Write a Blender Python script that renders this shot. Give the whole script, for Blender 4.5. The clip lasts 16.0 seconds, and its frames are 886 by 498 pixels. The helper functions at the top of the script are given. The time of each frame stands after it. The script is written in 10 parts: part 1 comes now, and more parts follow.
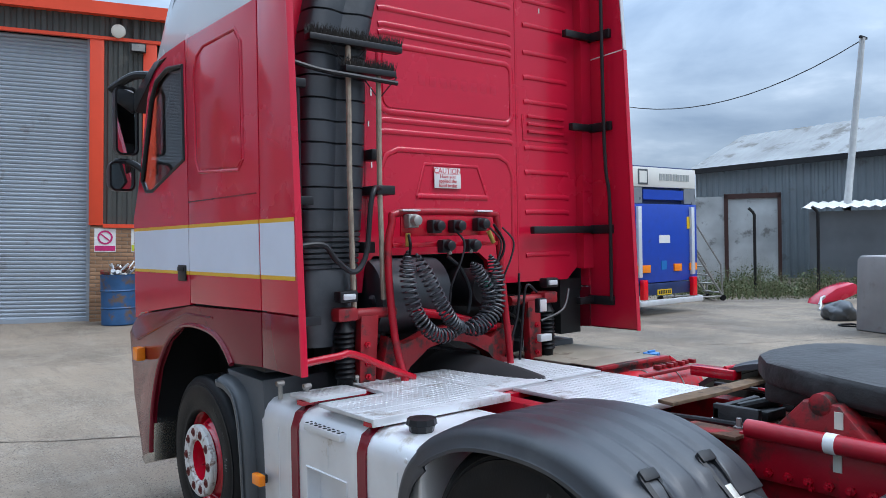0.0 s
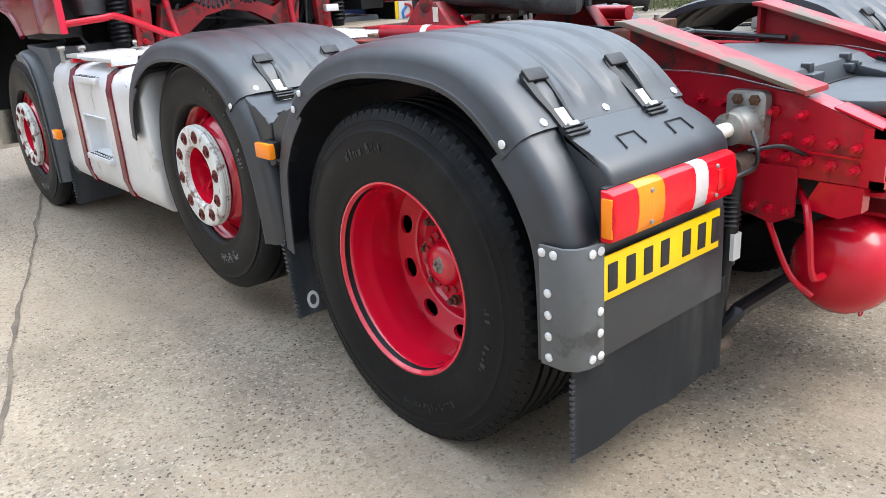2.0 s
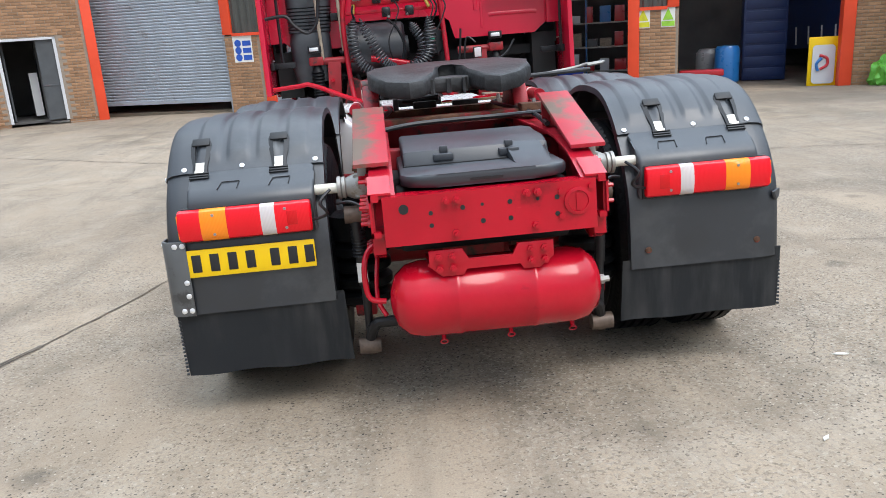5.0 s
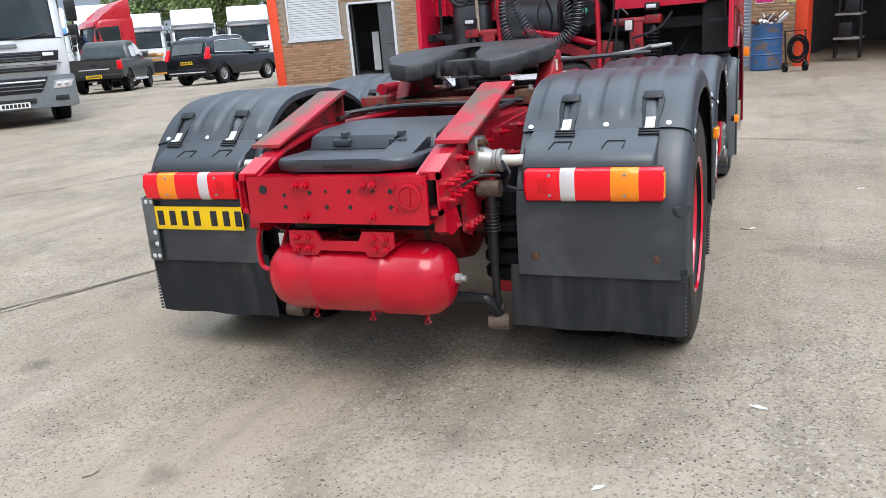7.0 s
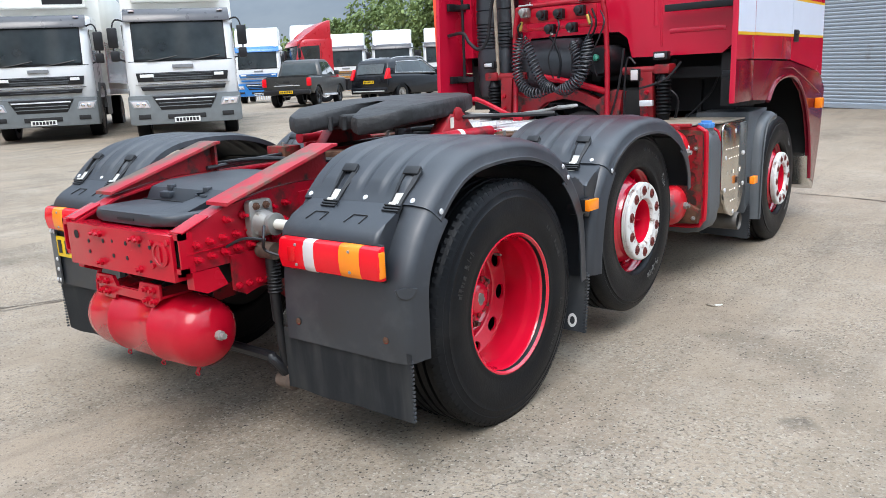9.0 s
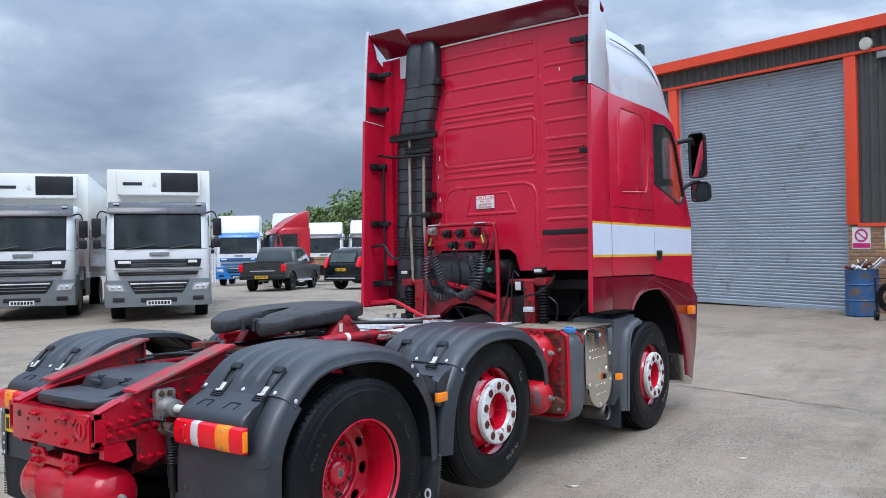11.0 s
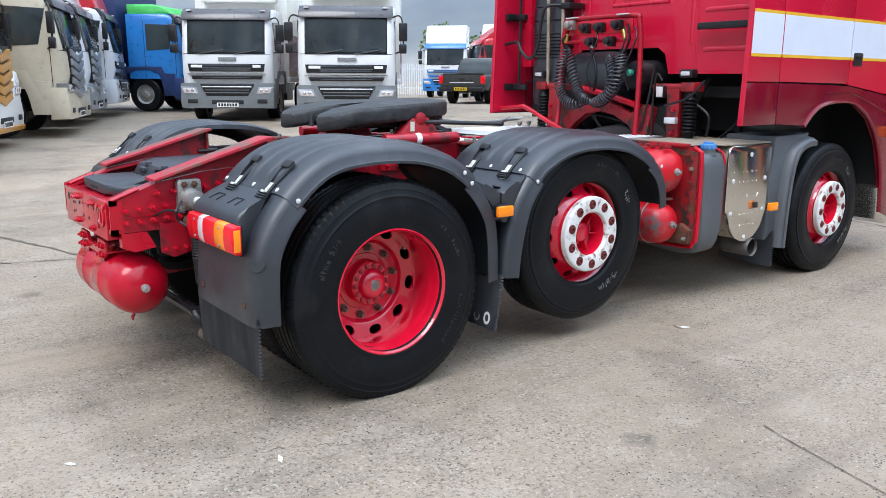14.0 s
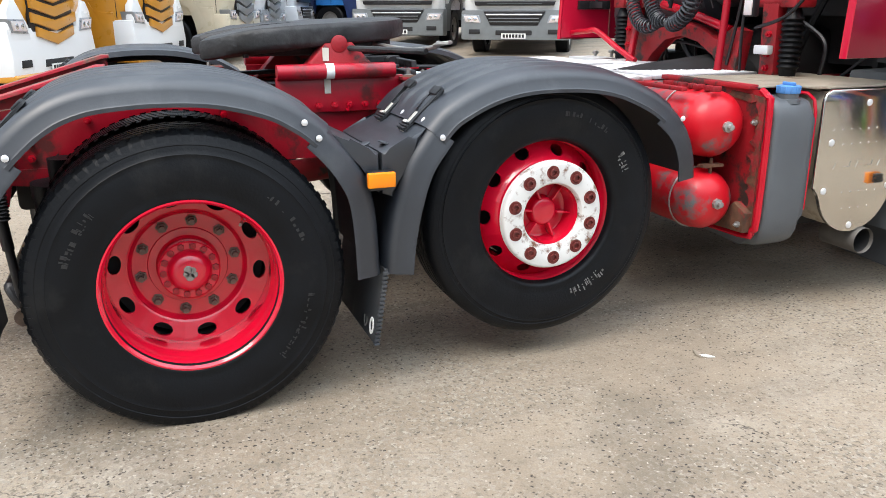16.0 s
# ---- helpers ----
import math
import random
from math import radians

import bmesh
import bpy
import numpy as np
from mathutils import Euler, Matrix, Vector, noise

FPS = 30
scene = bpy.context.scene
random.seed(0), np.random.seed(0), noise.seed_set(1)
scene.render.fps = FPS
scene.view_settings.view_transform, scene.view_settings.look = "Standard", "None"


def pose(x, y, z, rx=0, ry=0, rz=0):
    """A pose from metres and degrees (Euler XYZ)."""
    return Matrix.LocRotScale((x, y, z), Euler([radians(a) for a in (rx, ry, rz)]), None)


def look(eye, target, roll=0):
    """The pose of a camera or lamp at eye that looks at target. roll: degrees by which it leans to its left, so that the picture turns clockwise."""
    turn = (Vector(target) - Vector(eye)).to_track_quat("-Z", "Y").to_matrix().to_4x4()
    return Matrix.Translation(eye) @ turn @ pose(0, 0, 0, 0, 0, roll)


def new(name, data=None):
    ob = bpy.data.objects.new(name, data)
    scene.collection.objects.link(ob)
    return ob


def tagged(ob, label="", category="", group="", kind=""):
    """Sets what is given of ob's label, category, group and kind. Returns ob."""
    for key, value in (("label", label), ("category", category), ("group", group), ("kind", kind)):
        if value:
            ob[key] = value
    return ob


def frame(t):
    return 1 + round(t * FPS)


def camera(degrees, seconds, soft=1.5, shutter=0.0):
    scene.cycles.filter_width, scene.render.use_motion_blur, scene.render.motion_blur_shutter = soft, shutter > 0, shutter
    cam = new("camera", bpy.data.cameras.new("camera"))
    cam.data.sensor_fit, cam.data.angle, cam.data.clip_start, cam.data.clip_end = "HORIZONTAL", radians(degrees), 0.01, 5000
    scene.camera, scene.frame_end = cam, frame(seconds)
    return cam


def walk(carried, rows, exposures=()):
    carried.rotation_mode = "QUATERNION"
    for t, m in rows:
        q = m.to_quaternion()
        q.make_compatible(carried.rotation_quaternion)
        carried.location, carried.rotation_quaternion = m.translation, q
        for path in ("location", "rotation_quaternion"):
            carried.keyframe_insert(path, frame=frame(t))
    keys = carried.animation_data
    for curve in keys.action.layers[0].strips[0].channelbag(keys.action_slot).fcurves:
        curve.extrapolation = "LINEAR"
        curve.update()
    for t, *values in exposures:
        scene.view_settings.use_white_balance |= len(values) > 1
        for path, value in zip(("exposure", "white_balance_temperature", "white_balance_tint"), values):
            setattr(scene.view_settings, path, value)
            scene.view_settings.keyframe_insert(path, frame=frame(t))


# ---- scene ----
cam = camera(59.0, 16.0, soft=0.4)
PATH = [
    (0, (-2.975, -0.506, 1.812), (-1.729, 1.058, 1.789), -1.1),
    (0.5, (-3.005, -0.715, 1.732), (-1.787, 0.854, 1.491), -2.2),
    (1, (-2.958, -1.02, 1.598), (-1.776, 0.514, 1.098), -3.3),
    (1.5, (-2.815, -1.339, 1.416), (-1.616, 0.125, 0.768), -3.7),
    (2, (-2.511, -1.761, 1.362), (-1.303, -0.311, 0.699), -3.9),
    (2.5, (-2.298, -2.289, 1.374), (-1.144, -0.785, 0.739), -4.0),
    (3, (-1.995, -2.732, 1.38), (-0.984, -1.122, 0.758), -4.4),
    (3.5, (-1.689, -3.18, 1.381), (-0.876, -1.445, 0.808), -5.4),
    (4, (-1.313, -3.485, 1.367), (-0.724, -1.643, 0.858), -4.8),
    (4.5, (-0.864, -3.682, 1.376), (-0.499, -1.776, 0.893), -4.5),
    (4.7, (-0.654, -3.75, 1.372), (-0.387, -1.826, 0.897), -4.7),
    (6.8, (1.309, -3.588, 1.379), (0.625, -1.777, 0.878), -4.3),
    (7, (1.506, -3.541, 1.36), (0.746, -1.761, 0.857), -4.4),
    (7.5, (1.95, -3.397, 1.375), (1.004, -1.706, 0.878), -4.0),
    (8, (2.321, -3.168, 1.386), (1.228, -1.57, 0.882), -3.5),
    (8.5, (2.695, -2.927, 1.399), (1.508, -1.394, 0.908), -2.8),
    (9, (2.955, -2.654, 1.446), (1.748, -1.118, 1.019), -2.7),
    (9.5, (3.233, -2.498, 1.537), (2.049, -0.906, 1.284), -2.4),
    (10, (3.582, -2.58, 1.615), (2.415, -0.958, 1.522), -1.6),
    (10.2, (3.694, -2.698, 1.61), (2.533, -1.071, 1.551), -1.3),
    (12.3, (4.23, -3.215, 1.658), (2.985, -1.652, 1.75), -1.9),
    (12.5, (4.225, -3.136, 1.643), (2.968, -1.582, 1.677), -2.0),
    (13, (4.154, -2.781, 1.577), (2.84, -1.284, 1.406), -1.3),
    (13.5, (4.163, -2.386, 1.516), (2.747, -1.012, 1.187), -0.7),
    (14, (4.147, -1.968, 1.467), (2.599, -0.773, 1.048), 0.3),
    (14.5, (4.13, -1.513, 1.436), (2.478, -0.496, 0.948), 1.1),
    (15, (4.147, -1.034, 1.429), (2.422, -0.169, 0.901), 1.1),
    (15.5, (4.005, -0.551, 1.401), (2.238, 0.204, 0.845), 0.4),
    (16, (3.826, -0.112, 1.398), (2.043, 0.577, 0.811), -0.1),
]
# the lens opens and closes, and its white balance drifts, as sky comes into the picture: seconds, stops, kelvin, tint
EXPOSURES = (
    (0.0, 0.18, 5800, 11), (0.5, 0.56, 6100, 12), (1.0, 0.97, 6450, 12), (1.5, 1.16, 6550, 12), (2.0, 1.12, 6550, 12), (3.0, 0.88, 6500, 12), (3.6, 0.72, 6500, 12), (4.2, 0.66, 6500, 12), (7.5, 0.61, 6350, 12), (9.0, 0.67, 6350, 12), (9.6, 0.65, 6200, 13), (10.2, 0.49, 6000, 14),
    (12.4, 0.08, 5750, 12), (13.0, 0.26, 5850, 13), (13.8, 0.58, 6050, 13), (14.6, 0.65, 6250, 13), (15.3, 0.74, 6450, 12), (16.0, 0.86, 6800, 13),
)
walk(cam, [(t, look(eye, target, roll)) for t, eye, target, roll in PATH], exposures=EXPOSURES)

# ---- world, sun, exposure ----
SUN_AZ, SUN_EL = 30.0, 54.0        # degrees: compass-like turn about z and height of the veiled sun
world = bpy.data.worlds.new("overcast_sky")
scene.world = world
world.use_nodes = True
wn, wl = world.node_tree.nodes, world.node_tree.links
wn.clear()
w_out = wn.new("ShaderNodeOutputWorld")
w_bg = wn.new("ShaderNodeBackground")
w_sky = wn.new("ShaderNodeTexSky")
w_sky.sky_type = 'NISHITA'
w_sky.sun_disc = False
w_sky.sun_elevation = radians(SUN_EL)
w_sky.sun_rotation = radians(180 - SUN_AZ)
w_tc = wn.new("ShaderNodeTexCoord")
w_map = wn.new("ShaderNodeMapping")
w_map.inputs["Scale"].default_value = (1.7, 1.7, 3.9)
w_noise = wn.new("ShaderNodeTexNoise")
w_noise.inputs["Scale"].default_value = 1.7
w_noise.inputs["Detail"].default_value = 7.0
w_noise.inputs["Roughness"].default_value = 0.55
w_noise.inputs["Distortion"].default_value = 0.35
w_ramp = wn.new("ShaderNodeValToRGB")
w_ramp.color_ramp.elements[0].position = 0.30
w_ramp.color_ramp.elements[0].color = (2.6, 3.4, 4.4, 1)
w_ramp.color_ramp.elements[1].position = 0.67
w_ramp.color_ramp.elements[1].color = (8.3, 9.0, 9.5, 1)
w_mid = w_ramp.color_ramp.elements.new(0.5)
w_mid.color = (4.4, 5.3, 6.2, 1)
w_mix = wn.new("ShaderNodeMixRGB")
w_mix.inputs["Fac"].default_value = 0.93
wl.new(w_tc.outputs["Generated"], w_map.inputs["Vector"])
wl.new(w_map.outputs["Vector"], w_noise.inputs["Vector"])
# smaller puffs ride on the large banks of cloud
w_puff = wn.new("ShaderNodeTexNoise")
w_puff.inputs["Scale"].default_value = 5.2
w_puff.inputs["Detail"].default_value = 8.0
w_puff.inputs["Roughness"].default_value = 0.5
w_puff.inputs["Distortion"].default_value = 0.15
w_add = wn.new("ShaderNodeMath")
w_add.operation = 'MULTIPLY_ADD'
w_add.inputs[1].default_value = 0.20
w_off = wn.new("ShaderNodeMath")
w_off.operation = 'SUBTRACT'
w_off.inputs[1].default_value = 0.10
wl.new(w_map.outputs["Vector"], w_puff.inputs["Vector"])
wl.new(w_puff.outputs["Fac"], w_add.inputs[0])
wl.new(w_noise.outputs["Fac"], w_add.inputs[2])
wl.new(w_add.outputs[0], w_off.inputs[0])
wl.new(w_off.outputs[0], w_ramp.inputs["Fac"])
wl.new(w_sky.outputs["Color"], w_mix.inputs["Color1"])
wl.new(w_ramp.outputs["Color"], w_mix.inputs["Color2"])
# an overcast sky is brightest overhead
w_sep = wn.new("ShaderNodeSeparateXYZ")
w_lift = wn.new("ShaderNodeMapRange")
w_lift.inputs["From Min"].default_value, w_lift.inputs["From Max"].default_value = 0.0, 0.9
w_lift.inputs["To Min"].default_value, w_lift.inputs["To Max"].default_value = 0.54, 2.3
w_mul = wn.new("ShaderNodeVectorMath")
w_mul.operation = 'SCALE'
wl.new(w_tc.outputs["Generated"], w_sep.inputs[0])
wl.new(w_sep.outputs["Z"], w_lift.inputs["Value"])
wl.new(w_mix.outputs["Color"], w_mul.inputs[0])
# and a brighter lobe, not at the sun lamp, is added for the guards' sheen
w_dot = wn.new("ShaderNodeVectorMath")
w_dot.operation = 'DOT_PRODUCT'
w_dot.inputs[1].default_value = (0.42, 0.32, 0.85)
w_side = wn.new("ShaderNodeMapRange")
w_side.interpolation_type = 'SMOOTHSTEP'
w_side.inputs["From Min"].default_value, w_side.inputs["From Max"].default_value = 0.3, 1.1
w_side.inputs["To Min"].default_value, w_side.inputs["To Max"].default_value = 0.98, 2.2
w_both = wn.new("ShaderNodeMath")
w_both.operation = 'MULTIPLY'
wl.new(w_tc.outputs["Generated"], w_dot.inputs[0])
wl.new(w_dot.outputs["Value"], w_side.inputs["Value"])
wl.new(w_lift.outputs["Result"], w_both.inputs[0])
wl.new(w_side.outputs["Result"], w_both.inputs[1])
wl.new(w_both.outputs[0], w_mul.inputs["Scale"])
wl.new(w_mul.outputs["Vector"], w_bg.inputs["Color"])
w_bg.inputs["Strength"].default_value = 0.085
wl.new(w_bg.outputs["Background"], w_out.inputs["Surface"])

sun_data = bpy.data.lights.new("sun", 'SUN')
sun_data.energy = 1.5
sun_data.angle = radians(32)
sun_data.color = (1.0, 0.96, 0.9)
sun = new("sun", sun_data)
sun.matrix_world = pose(0, 0, 30, 90 - SUN_EL, 0, SUN_AZ)


# ---- materials ----
def tree_of(name):
    m = bpy.data.materials.new(name)
    m.use_nodes = True
    return m, m.node_tree.nodes, m.node_tree.links, m.node_tree.nodes["Principled BSDF"]


def surface(name, base, rough=0.5, metal=0.0, spread=0.15, scale=6.0, bump=0.0, bump_scale=60.0, coat=0.0,
            stain=None, stain_amount=0.0, stain_scale=2.5, rough_spread=0.1, by_object=0.0, spec=0.5):
    """A surface with colour, gloss and relief that vary at two scales, and stains of a second colour."""
    m, n, l, b = tree_of(name)
    tc = n.new("ShaderNodeTexCoord")
    big = n.new("ShaderNodeTexNoise")
    big.inputs["Scale"].default_value = scale
    big.inputs["Detail"].default_value = 6
    fine = n.new("ShaderNodeTexNoise")
    fine.inputs["Scale"].default_value = bump_scale
    fine.inputs["Detail"].default_value = 4
    for t in (big, fine):
        l.new(tc.outputs["Object"], t.inputs["Vector"])
    dark = tuple(c * (1 - spread) for c in base)
    light = tuple(min(1, c * (1 + spread)) for c in base)
    ramp = n.new("ShaderNodeValToRGB")
    ramp.color_ramp.elements[0].position, ramp.color_ramp.elements[1].position = 0.3, 0.7
    ramp.color_ramp.elements[0].color, ramp.color_ramp.elements[1].color = (*dark, 1), (*light, 1)
    l.new(big.outputs["Fac"], ramp.inputs["Fac"])
    colour = ramp.outputs["Color"]
    if stain:
        st = n.new("ShaderNodeTexNoise")
        st.inputs["Scale"].default_value = stain_scale
        st.inputs["Detail"].default_value = 8
        st.inputs["Roughness"].default_value = 0.65
        l.new(tc.outputs["Object"], st.inputs["Vector"])
        cut = n.new("ShaderNodeMapRange")
        cut.inputs["From Min"].default_value = 0.68 - 0.3 * stain_amount
        cut.inputs["From Max"].default_value = 0.78 - 0.3 * stain_amount
        l.new(st.outputs["Fac"], cut.inputs["Value"])
        mix = n.new("ShaderNodeMixRGB")
        mix.inputs["Color2"].default_value = (*stain, 1)
        l.new(cut.outputs["Result"], mix.inputs["Fac"])
        l.new(colour, mix.inputs["Color1"])
        colour = mix.outputs["Color"]
    if by_object:
        info = n.new("ShaderNodeObjectInfo")
        hsv = n.new("ShaderNodeHueSaturation")
        mr = n.new("ShaderNodeMapRange")
        mr.inputs["To Min"].default_value, mr.inputs["To Max"].default_value = 1 - by_object, 1 + by_object
        l.new(info.outputs["Random"], mr.inputs["Value"])
        l.new(mr.outputs["Result"], hsv.inputs["Value"])
        l.new(colour, hsv.inputs["Color"])
        colour = hsv.outputs["Color"]
    l.new(colour, b.inputs["Base Color"])
    rr = n.new("ShaderNodeMapRange")
    rr.inputs["To Min"].default_value = max(0.02, rough - rough_spread)
    rr.inputs["To Max"].default_value = min(1, rough + rough_spread)
    l.new(big.outputs["Fac"], rr.inputs["Value"])
    l.new(rr.outputs["Result"], b.inputs["Roughness"])
    b.inputs["Metallic"].default_value = metal
    b.inputs["Specular IOR Level"].default_value = spec
    b.inputs["Coat Weight"].default_value = coat
    b.inputs["Coat Roughness"].default_value = 0.06
    if bump:
        bp = n.new("ShaderNodeBump")
        bp.inputs["Strength"].default_value = bump
        bp.inputs["Distance"].default_value = 0.004
        l.new(fine.outputs["Fac"], bp.inputs["Height"])
        l.new(bp.outputs["Normal"], b.inputs["Normal"])
    return m


def concrete_ground():
    """Brushed yard concrete: pale cement, exposed stones, tyre grime, damp patches, fine cracks."""
    m, n, l, b = tree_of("yard_concrete")
    tc = n.new("ShaderNodeTexCoord")

    def noise_at(scale, detail=6, rough=0.6):
        t = n.new("ShaderNodeTexNoise")
        t.inputs["Scale"].default_value, t.inputs["Detail"].default_value, t.inputs["Roughness"].default_value = scale, detail, rough
        l.new(tc.outputs["Object"], t.inputs["Vector"])
        return t.outputs["Fac"]

    def mix(fac, c1, c2):
        x = n.new("ShaderNodeMixRGB")
        for key, v in (("Fac", fac), ("Color1", c1), ("Color2", c2)):
            if isinstance(v, tuple):
                x.inputs[key].default_value = (*v, 1)
            elif isinstance(v, float):
                x.inputs[key].default_value = v
            else:
                l.new(v, x.inputs[key])
        return x.outputs["Color"]

    def band(v, lo, hi):
        r = n.new("ShaderNodeMapRange")
        r.inputs["From Min"].default_value, r.inputs["From Max"].default_value = lo, hi
        l.new(v, r.inputs["Value"])
        return r.outputs["Result"]

    base = mix(band(noise_at(0.35), 0.35, 0.68), (0.207, 0.163, 0.117), (0.382, 0.308, 0.229))
    base = mix(band(noise_at(5.0, 8, 0.7), 0.3, 0.75), base, (0.306, 0.243, 0.178))
    grime = mix(0.72, base, (0.114, 0.095, 0.071))
    base = mix(band(noise_at(0.55, 8, 0.68), 0.50, 0.66), base, grime)
    base = mix(band(noise_at(1.9, 8, 0.7), 0.50, 0.74), base, mix(0.5, base, (0.44, 0.385, 0.315)))
    # faint tyre tracks drawn out along the way vehicles drive
    way = n.new("ShaderNodeMapping")
    way.inputs["Rotation"].default_value = (0, 0, radians(-24))
    way.inputs["Scale"].default_value = (2.6, 0.22, 1.0)
    l.new(tc.outputs["Object"], way.inputs["Vector"])
    track = n.new("ShaderNodeTexNoise")
    track.inputs["Scale"].default_value, track.inputs["Detail"].default_value, track.inputs["Roughness"].default_value = 1.3, 7, 0.65
    l.new(way.outputs["Vector"], track.inputs["Vector"])
    base = mix(band(track.outputs["Fac"], 0.50, 0.72), base, mix(0.55, base, (0.125, 0.105, 0.082)))
    # scattered oil drips
    drip = n.new("ShaderNodeTexVoronoi")
    drip.inputs["Scale"].default_value = 1.25
    warp = n.new("ShaderNodeVectorMath")
    warp.operation = 'MULTIPLY_ADD'
    wob = n.new("ShaderNodeTexNoise")
    wob.inputs["Scale"].default_value, wob.inputs["Detail"].default_value = 9.0, 5
    l.new(tc.outputs["Object"], wob.inputs["Vector"])
    warp.inputs[1].default_value = (0.14, 0.14, 0.0)
    l.new(wob.outputs["Color"], warp.inputs[0])
    l.new(tc.outputs["Object"], warp.inputs[2])
    l.new(warp.outputs["Vector"], drip.inputs["Vector"])
    chosen = n.new("ShaderNodeMath")
    chosen.operation = 'MULTIPLY'
    l.new(band(drip.outputs["Distance"], 0.13, 0.05), chosen.inputs[0])
    l.new(band(drip.outputs["Color"], 0.55, 0.75), chosen.inputs[1])
    base = mix(chosen.outputs[0], base, mix(0.6, base, (0.055, 0.047, 0.04)))
    # hair cracks
    crack = n.new("ShaderNodeTexVoronoi")
    crack.feature = 'DISTANCE_TO_EDGE'
    crack.inputs["Scale"].default_value = 0.42
    l.new(warp.outputs["Vector"], crack.inputs["Vector"])
    split = n.new("ShaderNodeMath")
    split.operation = 'MULTIPLY'
    l.new(band(crack.outputs["Distance"], 0.0012, 0.0004), split.inputs[0])
    l.new(band(noise_at(0.9), 0.56, 0.62), split.inputs[1])
    base = mix(split.outputs[0], base, (0.10, 0.083, 0.066))
    # damp, muddy slabs on the far side of the yard
    spot = n.new("ShaderNodeSeparateXYZ")
    l.new(tc.outputs["Object"], spot.inputs[0])
    wet = n.new("ShaderNodeMath")
    wet.operation = 'MULTIPLY'
    l.new(band(spot.outputs["X"], 2.5, 9.0), wet.inputs[0])
    l.new(band(noise_at(0.42, 7, 0.62), 0.40, 0.56), wet.inputs[1])
    base = mix(wet.outputs[0], base, mix(0.7, base, (0.10, 0.088, 0.075)))
    stones = n.new("ShaderNodeTexVoronoi")
    stones.inputs["Scale"].default_value = 70.0
    l.new(tc.outputs["Object"], stones.inputs["Vector"])
    bright = band(stones.outputs["Color"], 0.0, 1.0)
    speck = n.new("ShaderNodeMath")
    speck.operation = 'MULTIPLY'
    l.new(band(noise_at(52.0, 4), 0.45, 0.58), speck.inputs[0])
    worn = n.new("ShaderNodeMapRange")
    worn.inputs["From Min"].default_value, worn.inputs["From Max"].default_value = 0.36, 0.62
    worn.inputs["To Min"].default_value = 0.08
    l.new(noise_at(0.8, 6, 0.65), worn.inputs["Value"])
    l.new(worn.outputs["Result"], speck.inputs[1])
    base = mix(speck.outputs[0], base, mix(bright, (0.078, 0.06, 0.044), (0.42, 0.37, 0.30)))
    # broken-out pits and loose chippings of uneven outline, thick where the surface has worn
    ragged = n.new("ShaderNodeVectorMath")
    ragged.operation = 'MULTIPLY_ADD'
    tear = n.new("ShaderNodeTexNoise")
    tear.inputs["Scale"].default_value, tear.inputs["Detail"].default_value = 75.0, 3
    l.new(tc.outputs["Object"], tear.inputs["Vector"])
    ragged.inputs[1].default_value = (0.020, 0.020, 0.0)
    l.new(tear.outputs["Color"], ragged.inputs[0])
    l.new(tc.outputs["Object"], ragged.inputs[2])

    def bits(scale, lo, hi, keep, colour, where):
        v = n.new("ShaderNodeTexVoronoi")
        v.inputs["Scale"].default_value = scale
        l.new(ragged.outputs["Vector"], v.inputs["Vector"])
        pick = n.new("ShaderNodeMath")
        pick.operation = 'MULTIPLY'
        l.new(band(v.outputs["Distance"], hi, lo), pick.inputs[0])
        l.new(band(v.outputs["Color"], keep, keep + 0.05), pick.inputs[1])
        both = n.new("ShaderNodeMath")
        both.operation = 'MULTIPLY'
        l.new(pick.outputs[0], both.inputs[0])
        l.new(where, both.inputs[1])
        return mix(both.outputs[0], base, colour)

    worn_here = band(noise_at(1.1, 8, 0.7), 0.33, 0.55)
    base = bits(42.0, 0.14, 0.26, 0.46, (0.042, 0.034, 0.029), worn_here)
    base = bits(58.0, 0.16, 0.30, 0.45, (0.078, 0.062, 0.049), worn_here)
    base = bits(52.0, 0.14, 0.26, 0.66, (0.44, 0.38, 0.31), worn_here)
    grain = n.new("ShaderNodeHueSaturation")
    shade = n.new("ShaderNodeMapRange")
    shade.inputs["From Min"].default_value, shade.inputs["From Max"].default_value = 0.3, 0.7
    shade.inputs["To Min"].default_value, shade.inputs["To Max"].default_value = 0.86, 1.13
    l.new(noise_at(150.0, 3, 0.7), shade.inputs["Value"])
    l.new(shade.outputs["Result"], grain.inputs["Value"])
    l.new(base, grain.inputs["Color"])
    l.new(grain.outputs["Color"], b.inputs["Base Color"])
    rr = band(noise_at(0.7), 0.2, 0.8)
    r2 = n.new("ShaderNodeMapRange")
    r2.inputs["To Min"].default_value, r2.inputs["To Max"].default_value = 0.62, 0.9
    l.new(rr, r2.inputs["Value"])
    l.new(r2.outputs["Result"], b.inputs["Roughness"])
    b.inputs["Specular IOR Level"].default_value = 0.22
    bp = n.new("ShaderNodeBump")
    bp.inputs["Strength"].default_value, bp.inputs["Distance"].default_value = 0.5, 0.008
    l.new(noise_at(70.0, 5, 0.7), bp.inputs["Height"])
    l.new(bp.outputs["Normal"], b.inputs["Normal"])
    return m


